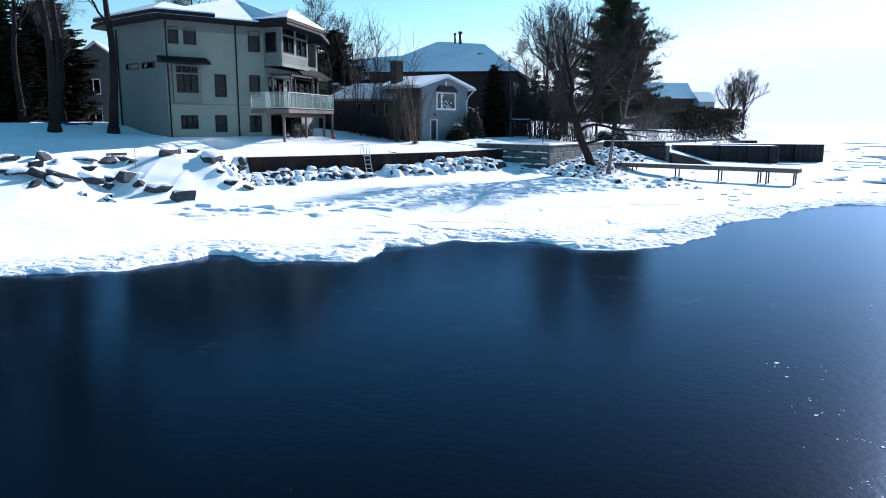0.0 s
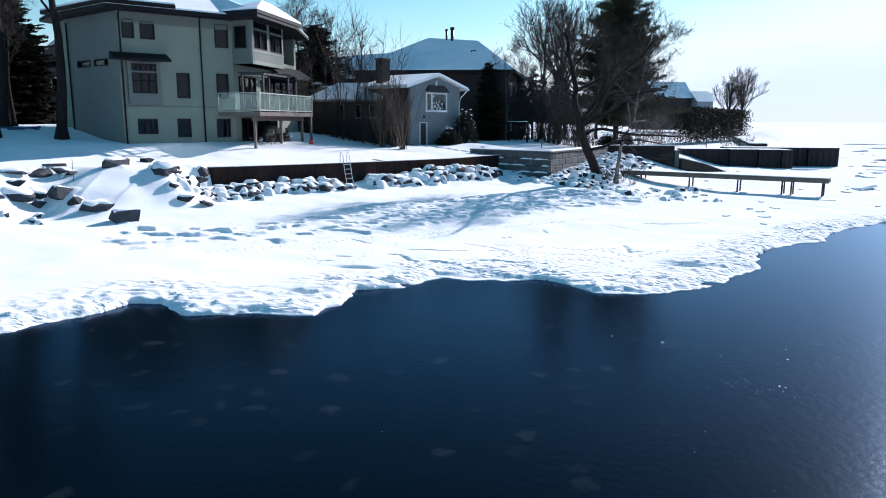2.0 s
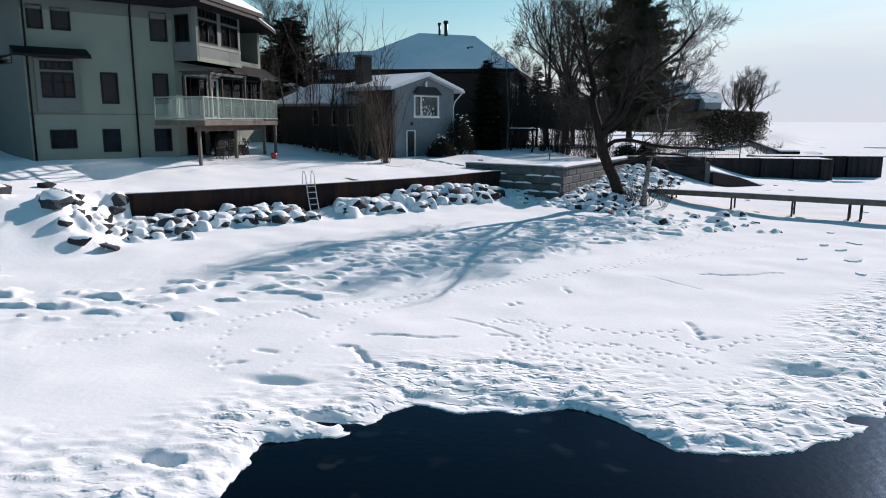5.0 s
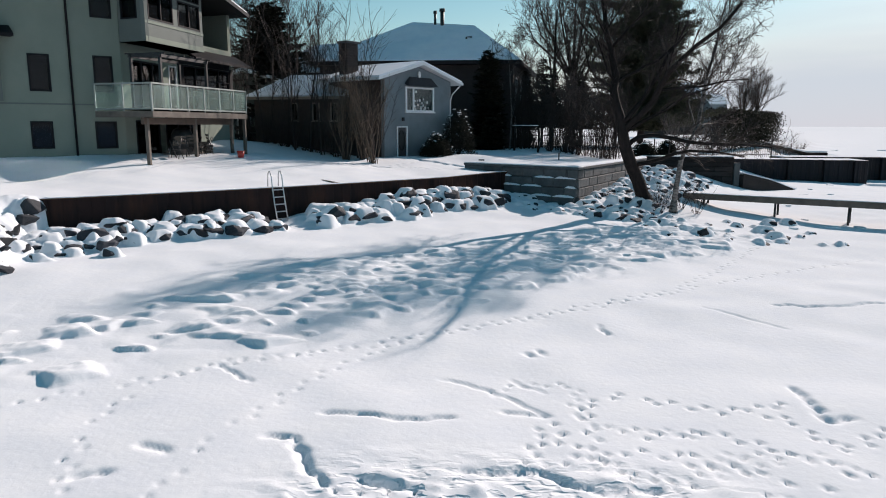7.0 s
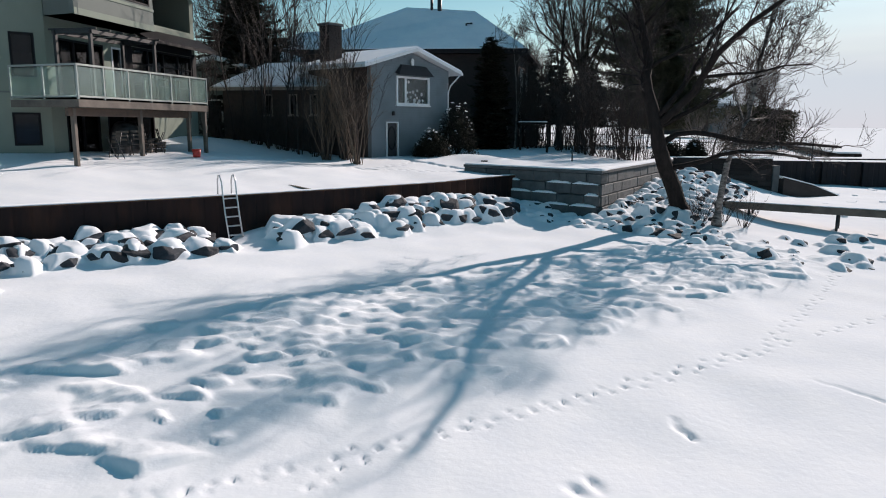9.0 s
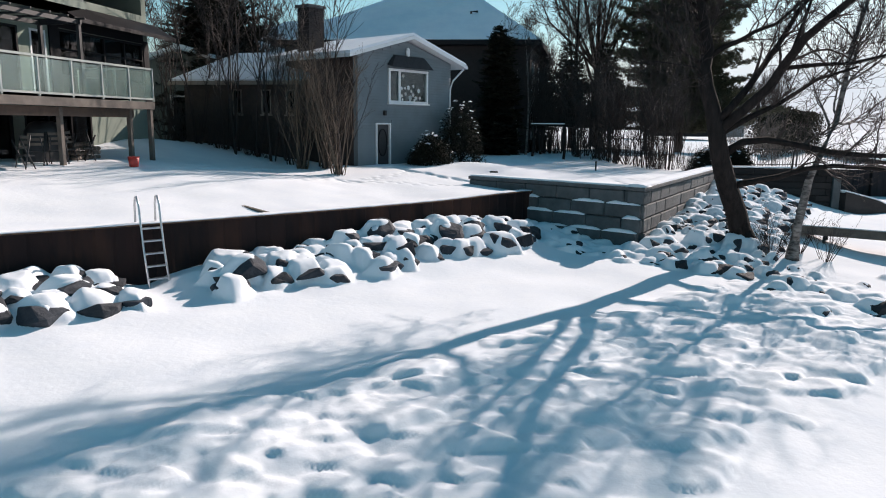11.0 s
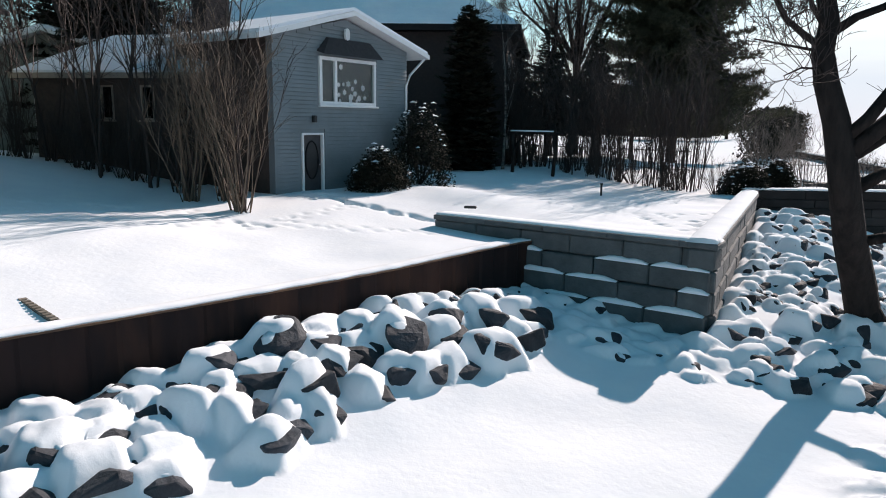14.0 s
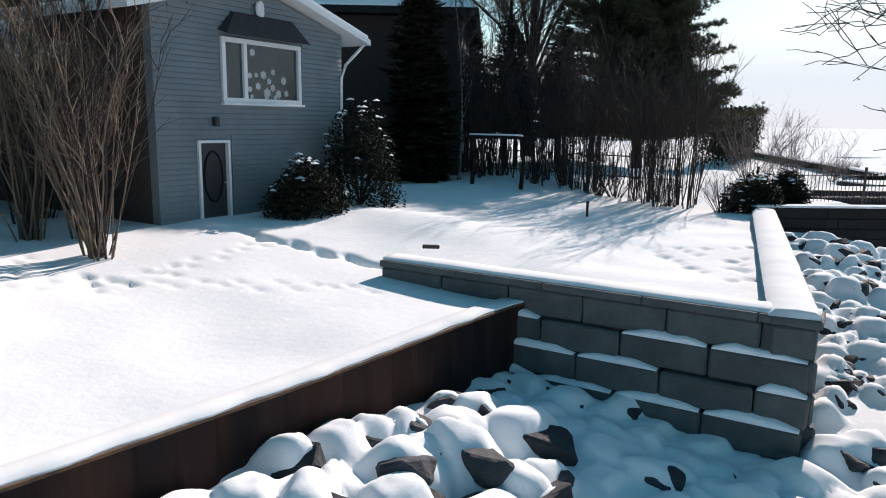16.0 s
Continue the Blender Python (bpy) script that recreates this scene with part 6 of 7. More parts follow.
shore_maple()
_birch = Vector((11.3, 49.1, 0.1))
bare_tree("birch_tree", _birch, 7.0, 0.125, 8, "slender leafless birch with pale bark beside the dock", spec=dict(SPEC, kids=(17, 8, 6, 3), length=(2.9, 1.5, 0.8, 0.4), bend=0.22, **{"from": (0.38, 0.25, 0.2, 0.2)}),
          bark=BIRCH, trunk=[Vector(p) - _birch for p in ((11.3, 49.1, 0.1), (11.33, 49.0, 1.0), (11.42, 48.85, 2.2), (11.75, 48.95, 3.0), (12.2, 49.2, 3.8), (12.38, 49.3, 4.8), (12.5, 49.35, 5.8), (12.85, 49.45, 7.0), (13.0, 49.5, 8.2), (13.3, 49.5, 9.2))])


def conifer(name, at, height, spread, seed, label, mat=None, density=1.0, bare=0.08, droop=0.12, group="", taper=0.6, ragged=0.15, tuft=0):
    """A spruce or pine: tapered trunk, whorls of boughs, each with many small sprays of needles."""
    rng = random.Random(seed)
    t = empty(name, pose(at[0], at[1], at[2] if len(at) > 2 else ground_at(*at[:2]) - 0.05), label, "tree", group)
    tv, tf = [], []
    tube(tv, tf, [Vector((0, 0, -0.2)), Vector((0, 0, height * 0.5)), Vector((0, 0, height))], [height * 0.018, height * 0.011, 0.02], 8)
    nv, nf = [], []
    z = height * bare
    while z < height * 0.99:
        k = (height - z) / (height * (1 - bare))
        reach = spread * (k ** taper) * rng.uniform(0.45, 1.15)
        for b in range(max(3, int(6 * density))):
            a = rng.uniform(0, 6.283)
            ln = reach * rng.uniform(0.55, 1.15) * (1 - ragged + 2 * ragged * (0.5 + 0.9 * noise.noise((math.cos(a) * 1.6, math.sin(a) * 1.6, z * 0.55 + seed))))
            ln = max(ln, 0.15)
            p0 = Vector((0, 0, z + rng.uniform(-0.2, 0.2)))
            d = Vector((math.cos(a), math.sin(a), rng.uniform(-0.05, 0.3) * (1.2 - k)))
            pts = [p0 + d * ln * s + Vector((0, 0, -droop * ln * s * s + 0.1 * ln * s ** 3)) for s in (0, 0.35, 0.7, 1.0)]
            tube(tv, tf, pts, [0.035 * (0.4 + k), 0.025 * (0.4 + k), 0.012, 0.005], 3)
            m = max(3, int(ln * (15 if tuft else 7) * density))
            for i in range(m):
                s = 0.15 + 0.85 * (i + rng.random()) / m
                j = min(2, int(s * 3))
                c = pts[j].lerp(pts[j + 1], s * 3 - j if s < 1 else 1)
                if tuft:
                    c = c + Vector((-d.y, d.x, 0)) * rng.uniform(-1, 1) * ln * 0.3 * (1.15 - s) + Vector((0, 0, rng.gauss(0, 0.1)))
                for _ in range(tuft):  # bristling needles
                    w = (d * rng.uniform(0.2, 1.2) + Vector((rng.gauss(0, 0.6), rng.gauss(0, 0.6), rng.gauss(0.35, 0.5)))).normalized() * rng.uniform(0.14, 0.3)
                    n = w.cross(Vector((rng.gauss(0, 1), rng.gauss(0, 1), 1))).normalized() * 0.022
                    base = len(nv)
                    nv.extend([c - n, c + w, c + n])
                    nf.append((base, base + 1, base + 2))
                for side in (() if tuft else (-1, 1)):
                    w = Vector((-d.y, d.x, 0)) * side * rng.uniform(0.5, 1.0) + d * rng.uniform(0.1, 0.8) + Vector((0, 0, rng.uniform(-0.25, 0.3)))
                    w.normalize()
                    q = rng.uniform(0.25, 0.55) * (0.5 + 0.6 * k)
                    n = w.cross(Vector((rng.gauss(0, 0.5), rng.gauss(0, 0.5), 1))).normalized() * q * 0.16
                    base = len(nv)
                    nv.extend([c - n * 0.4, c + w * q * 0.5 - n + Vector((0, 0, -0.03)), c + w * q, c + w * q * 0.55 + n, c + n * 0.4])
                    nf.append((base, base + 1, base + 2, base + 3, base + 4))
        z += height * 0.02 / density + 0.1
    raw("trunk", tv, tf, BARK, t, "", True)
    raw("crown", nv, nf, mat or NEEDLE, t)
    return t


conifer("pine_tree", (19.6, 83.3), 17.6, 6.2, 31, "tall dark green pine behind the terrace", density=2.3, bare=0.12, taper=0.55, droop=0.02, ragged=0.2, tuft=12)


def stem_clump(name, seed, stems, height, spread, mat, label, r=0.02, kids=6, twig=0.5):
    """A many-stemmed leafless shrub, one mesh."""
    rng = random.Random(seed)
    v, f = [], []
    for _ in range(stems):
        a, q = rng.uniform(0, 6.283), rng.random() ** 0.5
        p0 = Vector((math.cos(a), math.sin(a), 0)) * 0.12 * spread * q + Vector((0, 0, -0.1))
        d = Vector((math.cos(a) * q * spread, math.sin(a) * q * spread, height))
        pts = wander(p0, d, height * rng.uniform(0.65, 1.1), 6, rng, 0.07, 0.02)
        rr = r * rng.uniform(0.6, 1.3)
        tube(v, f, pts, [rr * (1 - 0.13 * i) for i in range(7)], 4)
        for k in range(kids):
            i = rng.randint(2, 5)
            p = pts[i].lerp(pts[i + 1], rng.random())
            dd = (pts[i + 1] - pts[i]).normalized() + Vector((rng.gauss(0, 0.5), rng.gauss(0, 0.5), rng.uniform(0, 0.4)))
            sub = wander(p, dd, twig * height * 0.4 * rng.uniform(0.5, 1.2), 4, rng, 0.12, 0.03)
            tube(v, f, sub, [rr * 0.5, rr * 0.4, rr * 0.3, rr * 0.22, rr * 0.12], 3)
            for _ in range(2):
                j = rng.randint(1, 3)
                d3 = (sub[j + 1] - sub[j]).normalized() + Vector((rng.gauss(0, 0.6), rng.gauss(0, 0.6), rng.uniform(-0.1, 0.4)))
                tw = wander(sub[j], d3, twig * height * 0.18, 2, rng, 0.15)
                tube(v, f, tw, [rr * 0.25, rr * 0.18, rr * 0.08], 3)
    ob = raw(name, v, f, mat, None, label, False)
    return tagged(ob, category="shrub")


def place(x, y, rng, lo=0.85, hi=1.15, z=None):
    s = rng.uniform(lo, hi)
    m = Matrix.Translation((x, y, (ground_at(x, y) if z is None else z))) @ Matrix.Rotation(rng.uniform(0, 6.283), 4, "Z") @ Matrix.Diagonal((s, s, s * rng.uniform(0.9, 1.1), 1))
    return m


def plant_row(kinds, spots, rng, lo=0.85, hi=1.15):
    """Puts the first of each kind at its first spot, copies at the others."""
    used = set()
    for i, (x, y) in enumerate(spots):
        k = rng.randrange(len(kinds)) if i >= len(kinds) else i
        m = place(x, y, rng, lo, hi)
        if k not in used:
            kinds[k].matrix_basis = m
            used.add(k)
        else:
            o = kinds[k].copy()
            scene.collection.objects.link(o)
            o.matrix_basis = m


def brush():
    rng = random.Random(77)
    # tan stems against the cottage's side
    for i, (x, y) in enumerate(((-2.35, 55.3), (-3.9, 56.5), (-3.0, 56.6))):
        sh = empty("shrub", pose(x, y, ground_at(x, y), 0, 0, 70 * i), "tan many-stemmed leafless shrub beside the cottage", "shrub", "cottage brush")
        for k in range(30):
            st = stem_clump("stem", 1000 + 50 * i + k, 1, 4.4, 1.15, TWIG_TAN if k % 3 else TWIG, "", 0.022, 9)
            st.parent = sh
            del st["category"]
            st.matrix_basis = pose(0.12 * math.cos(k * 2.4), 0.12 * math.sin(k * 2.4), 0, 0, 0, 0)
    tall = [stem_clump("sapling", 120 + i, 4, 8.0, 1.3, TWIG, "thin bare sapling in front of the low wing", 0.034, 11, 0.8) for i in range(3)]
    for c in tall:
        tagged(c, group="wing saplings", category="tree")
    plant_row(tall, [(-4.6, 57.9), (-6.2, 58.9), (-7.6, 59.5), (-8.9, 59.9), (-10.2, 60.9), (-11.0, 62.0), (-3.4, 57.4), (-7.0, 58.7), (-5.4, 58.3)], rng, 0.7, 1.05)
    low = [stem_clump("shrub", 140 + i, 22, 2.6, 1.3, TWIG, "dense brown leafless shrub along the wing", 0.018, 6, 0.7) for i in range(3)]
    for c in low:
        tagged(c, group="wing brush")
    plant_row(low, [(-4.6 - 0.5 * k + rng.uniform(-0.2, 0.2), 58.6 + 0.15 * k + rng.uniform(-0.25, 0.25)) for k in range(13)], rng, 0.5, 0.85)
    # property line behind the terrace
    hedge = [stem_clump("sapling", 160 + i, 6, 6.4, 0.8, TWIG, "bare dark sapling on the property line", 0.025, 10, 0.7) for i in range(4)]
    for c in hedge:
        tagged(c, group="property line saplings", category="tree")
    spots = []
    for k in range(74):
        t = k / 73
        spots.append((12.6 - 6.4 * t + rng.gauss(0, 0.45), 62.2 + 10.6 * t + rng.gauss(0, 0.45)))
    for half, (lo, hi) in ((spots[:37], (0.5, 0.75)), (spots[37:], (0.55, 0.9))):
        plant_row(hedge, half, rng, lo, hi)
    under = [stem_clump("shrub", 180 + i, 34, 1.9, 1.5, TWIG, "low tangled bare shrub under the trees", 0.014, 5, 0.8) for i in range(3)]
    for c in under:
        tagged(c, group="property line brush")
    plant_row(under, [(12.9 - 6.6 * k / 23 + rng.gauss(0, 0.5), 62.4 + 10.6 * k / 23 + rng.gauss(0, 0.6)) for k in range(0, 24, 2)], rng, 0.5, 0.9)
    # round bare bush past the fence, brush along the far shore
    round_bush = [stem_clump("shrub", 200 + i, 24, 3.6, 2.6, TWIG_GREY, "round leafless bush beyond the iron fence", 0.017, 7, 0.7) for i in range(2)]
    for c in round_bush:
        tagged(c, group="shore bushes")
    plant_row(round_bush, [(18.6, 69.8), (20.4, 69.3), (19.5, 70.6)], rng, 0.92, 1.05)
    shore = [stem_clump("shrub", 220 + i, 18, 3.4, 2.2, TWIG_GREY, "bare brown thicket on the neighbour's bank", 0.03, 7, 0.8) for i in range(3)]
    for c in shore:
        tagged(c, group="bank thicket")
    plant_row(shore, [(20.0 + 0.95 * k + rng.gauss(0, 0.5), 69.0 + 0.95 * k + rng.gauss(0, 0.9)) for k in range(12, 16)], rng, 0.35, 0.5)
    base = [stem_clump("shrub", 240 + i, 16, 1.3, 1.2, TWIG, "small twiggy growth at the foot of the shore tree", 0.01, 5, 0.8) for i in range(2)]
    plant_row(base, [(10.9, 49.6), (11.9, 49.9), (10.6, 48.9), (12.4, 49.3)], rng, 0.7, 1.1)


brush()


def backdrop_trees():
    rng = random.Random(5)
    sp = dict(SPEC, kids=(11, 8, 6, 4), length=(4.5, 2.4, 1.3, 0.7), tip=0.010)
    a = bare_tree("bare_tree", (11.6, 84.0), 12.0, 0.24, 41, "tall leafless tree with ascending limbs behind the hedge", spec=sp, group="background trees")
    b = bare_tree("bare_tree", (-13.5, 74.0), 11.0, 0.18, 42, "tall leafless tree among the houses", spec=sp, group="background trees")
    far = (((11.0, 95), 0.8), ((-18, 78), 0.9), ((-24, 72), 1.1), ((18.5, 88), 1.0), ((-8.5, 70.5), 0.75))
    for i, ((x, y), s) in enumerate(far):
        copy_thing((a, b)[i % 2], Matrix.Translation((x, y, ground_at(x, y) - 0.05)) @ Matrix.Rotation(rng.uniform(0, 6.28), 4, "Z") @ Matrix.Diagonal((s, s, s, 1)))
    # round crowns on limbs that fan up from a short trunk: two trees out on the far point, one beside the pine
    for x, y, h, seed in ((77.6, 196.0, 13.6, 45), (82.4, 199.0, 15.0, 46), (14.2, 88.0, 15.6, 47)):
        g = random.Random(seed)
        fan = []
        for k in range(13):
            a, out = 2.4 * k + g.uniform(-0.3, 0.3), g.uniform(0.12, 0.52)
            z0 = h * g.uniform(0.2, 0.42)
            r, top = h * 0.36 * out / 0.52, h * (1.0 - 0.75 * out ** 2 * 1.6)
            fan.append(([Vector((0, 0, z0)), Vector((r * 0.45 * math.cos(a), r * 0.45 * math.sin(a), z0 + (top - z0) * 0.4)),
                         Vector((r * 0.85 * math.cos(a), r * 0.85 * math.sin(a), z0 + (top - z0) * 0.72)), Vector((r * math.cos(a), r * math.sin(a), top))], 0.13))
        bare_tree("bare_tree", (x, y, ground_at(x, y) - 0.1), h, 0.34, seed, "round-crowned leafless tree on the far point" if y > 100 else "tall round-crowned leafless tree beside the pine", group="round bare trees", limbs=fan,
                  spec=dict(SPEC, kids=(8, 9, 5, 2) if y > 100 else (5, 7, 5, 3), length=(3.4, 2.8, 1.7, 0.9), angle=(0.3, 0.8), tip=0.012, lift=0.1, bend=0.1, thin=(0.35, 0.36, 0.42, 0.5), **{"from": (0.4, 0.25, 0.2, 0.2)}),
                  trunk=[Vector((0, 0, h * t)) for t in (0, 0.2, 0.4, 0.6, 0.8)])
    # thick trunks beside the big house
    c = bare_tree("bare_tree", (-21.2, 45.6), 13.0, 0.30, 43, "thick bare trunk beside the green house", spec=dict(SPEC, **{"from": (0.5, 0.25, 0.2, 0.2)}), group="lawn trees", lean=(-0.03, 0))
    for x, y, s in ((-24.2, 44.2, 1.05), (-25.4, 47.2, 0.95), (-29.5, 50.0, 0.9), (-31, 46, 1.0), (-34, 52, 0.95), (-30.5, 56, 0.85), (-36, 57, 1.0), (-28.5, 53.5, 0.6)):
        copy_thing(c, Matrix.Translation((x, y, ground_at(x, y) - 0.05)) @ Matrix.Rotation(rng.uniform(0, 6.28), 4, "Z") @ Matrix.Diagonal((s, s, s, 1)))
    # conifers
    d = conifer("cedar_tree", (-10.6, 68.5), 9.6, 3.2, 51, "bushy dark conifer behind the houses", CEDAR, 4.2, 0.03, group="dark conifers", taper=0.38, ragged=0.25)
    for x, y, s in ((-38, 70, 1.2), (-43, 76, 1.4), (-34, 56.5, 0.75), (-38.5, 62, 1.1), (-31.2, 51.0, 0.6), (-42, 60, 1.25), (-14.5, 80, 0.9), (-48, 64, 1.3), (-47, 74, 1.3)):
        copy_thing(d, Matrix.Translation((x, y, ground_at(x, y))) @ Matrix.Rotation(rng.uniform(0, 6.28), 4, "Z") @ Matrix.Diagonal((s, s, s, 1)))
    e = conifer("spruce_tree", (9.2, 74.0), 6.8, 1.35, 52, "small pointed spruce in the hedge row", CEDAR, 1.8, 0.27, group="small spruces")
    for x, y, s in ((11.2, 72.4, 0.95), (12.6, 76.0, 0.9), (10.6, 77.6, 0.95), (8.2, 76.2, 0.95), (13.4, 79.5, 0.8), (7.4, 78.5, 0.8)):
        copy_thing(e, Matrix.Translation((x, y, ground_at(x, y))) @ Matrix.Rotation(rng.uniform(0, 6.28), 4, "Z") @ Matrix.Diagonal((s * (1.0 if y < 78 else 1.7), s * (1.0 if y < 78 else 1.7), s, 1)))
    conifer("cedar_tree", (4.5, 67.8), 6.6, 1.25, 53, "tall dark cedar against the brick house", CEDAR, 3.0, 0.0, taper=0.28)


backdrop_trees()


def leafy_shrub(at, rx, rz, seed, label):
    """A rounded evergreen shrub of many small leaves with snow caught on top."""
    rng = random.Random(seed)
    o = empty("evergreen_shrub", pose(at[0], at[1], ground_at(*at) - 0.05), label, "shrub", "cottage evergreens")
    v, f, sv, sf, tv, tf = [], [], [], [], [], []
    for _ in range(26):
        a, b = rng.uniform(0, 6.28), rng.uniform(0.2, 1.3)
        tip = Vector((math.cos(a) * math.cos(b) * rx, math.sin(a) * math.cos(b) * rx, math.sin(b) * rz)) * 0.9
        tube(tv, tf, [Vector((0, 0, 0)), tip * 0.5 + Vector((0, 0, 0.1)), tip], [0.02, 0.014, 0.005], 4)
    for _ in range(7500):
        a, b = rng.uniform(0, 6.28), math.asin(rng.uniform(-0.05, 1))
        k = rng.uniform(0.55, 1.0) * (1 + 0.16 * noise.noise((math.cos(a) * 2, math.sin(a) * 2, b * 2 + seed)))
        p = Vector((math.cos(a) * math.cos(b) * rx, math.sin(a) * math.cos(b) * rx, math.sin(b) * rz)) * k
        w = Vector((rng.gauss(0, 1), rng.gauss(0, 1), rng.gauss(0.2, 0.6))).normalized() * rng.uniform(0.05, 0.1)
        n = w.cross(Vector((rng.gauss(0, 1), rng.gauss(0, 1), 1))).normalized() * 0.028
        i = len(v)
        v.extend([p, p + w * 0.5 + n, p + w, p + w * 0.5 - n])
        f.append((i, i + 1, i + 2, i + 3))
    for _ in range(34):
        a, b = rng.uniform(0, 6.28), rng.uniform(0.35, 1.5)
        k = 1 + 0.22 * noise.noise((math.cos(a) * 2, math.sin(a) * 2, b * 2 + seed))
        p = Vector((math.cos(a) * math.cos(b) * rx, math.sin(a) * math.cos(b) * rx, math.sin(b) * rz)) * k * 0.97
        r = rng.uniform(0.05, 0.13)
        i = len(sv)
        ring = [p + Vector((math.cos(t * 1.047) * r * rng.uniform(0.6, 1.2), math.sin(t * 1.047) * r * rng.uniform(0.6, 1.2), -0.01)) for t in range(6)]
        sv.extend([*ring, p + Vector((0, 0, r * 0.4))])
        sf.extend([(i + t, i + (t + 1) % 6, i + 6) for t in range(6)])
    raw("stem", tv, tf, BARK, o)
    raw("foliage", v, f, CEDAR, o)
    tagged(raw("snow_clump", sv, sf, SNOW, o, "small clumps of caught snow", True), kind="stuff")


leafy_shrub((0.95, 59.3), 0.95, 1.3, 61, "dark evergreen shrub dusted with snow by the cottage door")
leafy_shrub((2.25, 61.2), 1.1, 2.75, 62, "tall dark evergreen shrub dusted with snow at the cottage corner")
leafy_shrub((13.6, 61.6), 0.9, 1.2, 63, "small dark evergreen bush at the end of the block wall")
leafy_shrub((15.3, 62.6), 0.7, 1.2, 64, "small dark evergreen bush beside the iron fence")


# ---- smaller things ----
def shed_gable(name, at, yaw, w, d, h, rise, mat, label, z0=None, door=False):
    """A plain gabled building seen far off: walls, roof, snow, a window or door in front."""
    z = (ground_at(*at) if z0 is None else z0) - 0.3
    b = empty(name, pose(at[0], at[1], z, 0, 0, yaw), label, "house")
    hole = [(w * 0.36, 0.35, w * 0.36 + 1.0, 2.5)] if door else [(w * 0.3, h * 0.6, w * 0.3 + 1.5, h * 0.6 + 1.7), (w * 0.3, h * 0.2, w * 0.3 + 1.5, h * 0.2 + 1.6)]
    wall = part("wall", holed_wall(bmesh.new(), 0, w, 0, h, 0.2, hole), mat, b)
    for q in hole:
        window(wall, *q, frame=TRIM_WHITE, bars=() if door else (0.5,), width=0.1)
    for dims in ((0, 0.2, 0, 0.2, d, h), (w - 0.2, 0.2, 0, w, d, h), (0.2, d - 0.2, 0, w - 0.2, d, h)):
        part("wall", boxes(dims), mat, b)
    for y in (0.0, d - 0.2):
        bm = bmesh.new()
        f = [[bm.verts.new((x, y + k, zz)) for x, zz in ((0, h), (w, h), (w / 2, h + rise - 0.05))] for k in (0.0, 0.2)]
        bm.faces.new(f[0])
        bm.faces.new(f[1])
        for i in range(3):
            bm.faces.new((f[0][i], f[0][(i + 1) % 3], f[1][(i + 1) % 3], f[1][i]))
        part("gable", bm, mat, b)
    for s in (-1, 1):
        xe, ze = w / 2 + s * (w / 2 + 0.4), h - rise / (w / 2) * 0.4
        for nm, dz, m2, e in (("roof", 0.0, TRIM_WHITE, 0.0), ("roof_snow", 0.13, SNOW_ROOF, 0.04)):
            bm = bmesh.new()
            ps = [(w / 2, -0.4 + e, h + rise + dz), (xe - s * e, -0.4 + e, ze + dz), (xe - s * e, d + 0.3, ze + dz), (w / 2, d + 0.3, h + rise + dz)]
            lo = [bm.verts.new(p) for p in ps]
            hi = [bm.verts.new((p[0], p[1], p[2] + 0.12)) for p in ps]
            bm.faces.new(lo)
            bm.faces.new(hi)
            for i in range(4):
                bm.faces.new((lo[i], lo[(i + 1) % 4], hi[(i + 1) % 4], hi[i]))
            part(nm, bm, m2, b)
    return b


shed_gable("shed", (-14.1, 66.6), -6, 4.9, 5, 4.0, 0.75, STUCCO_DARK, "grey-green gabled shed with white door frame and snowy roof", door=True)
shed_gable("neighbour_house", (-41.5, 79.0), 14, 6.2, 9.0, 7.8, 2.4, BLOCK, "pale brick neighbouring house among dark trees")
shed_gable("far_house", (63.8, 186.0), 98, 9.0, 12.0, 8.2, 3.6, BRICK, "distant brick house with snowy blue roof", z0=2.0)
shed_gable("far_house", (68.6, 184.0), 98, 7.0, 4.2, 7.2, 2.2, SIDING, "distant grey house on the far point", z0=2.0)


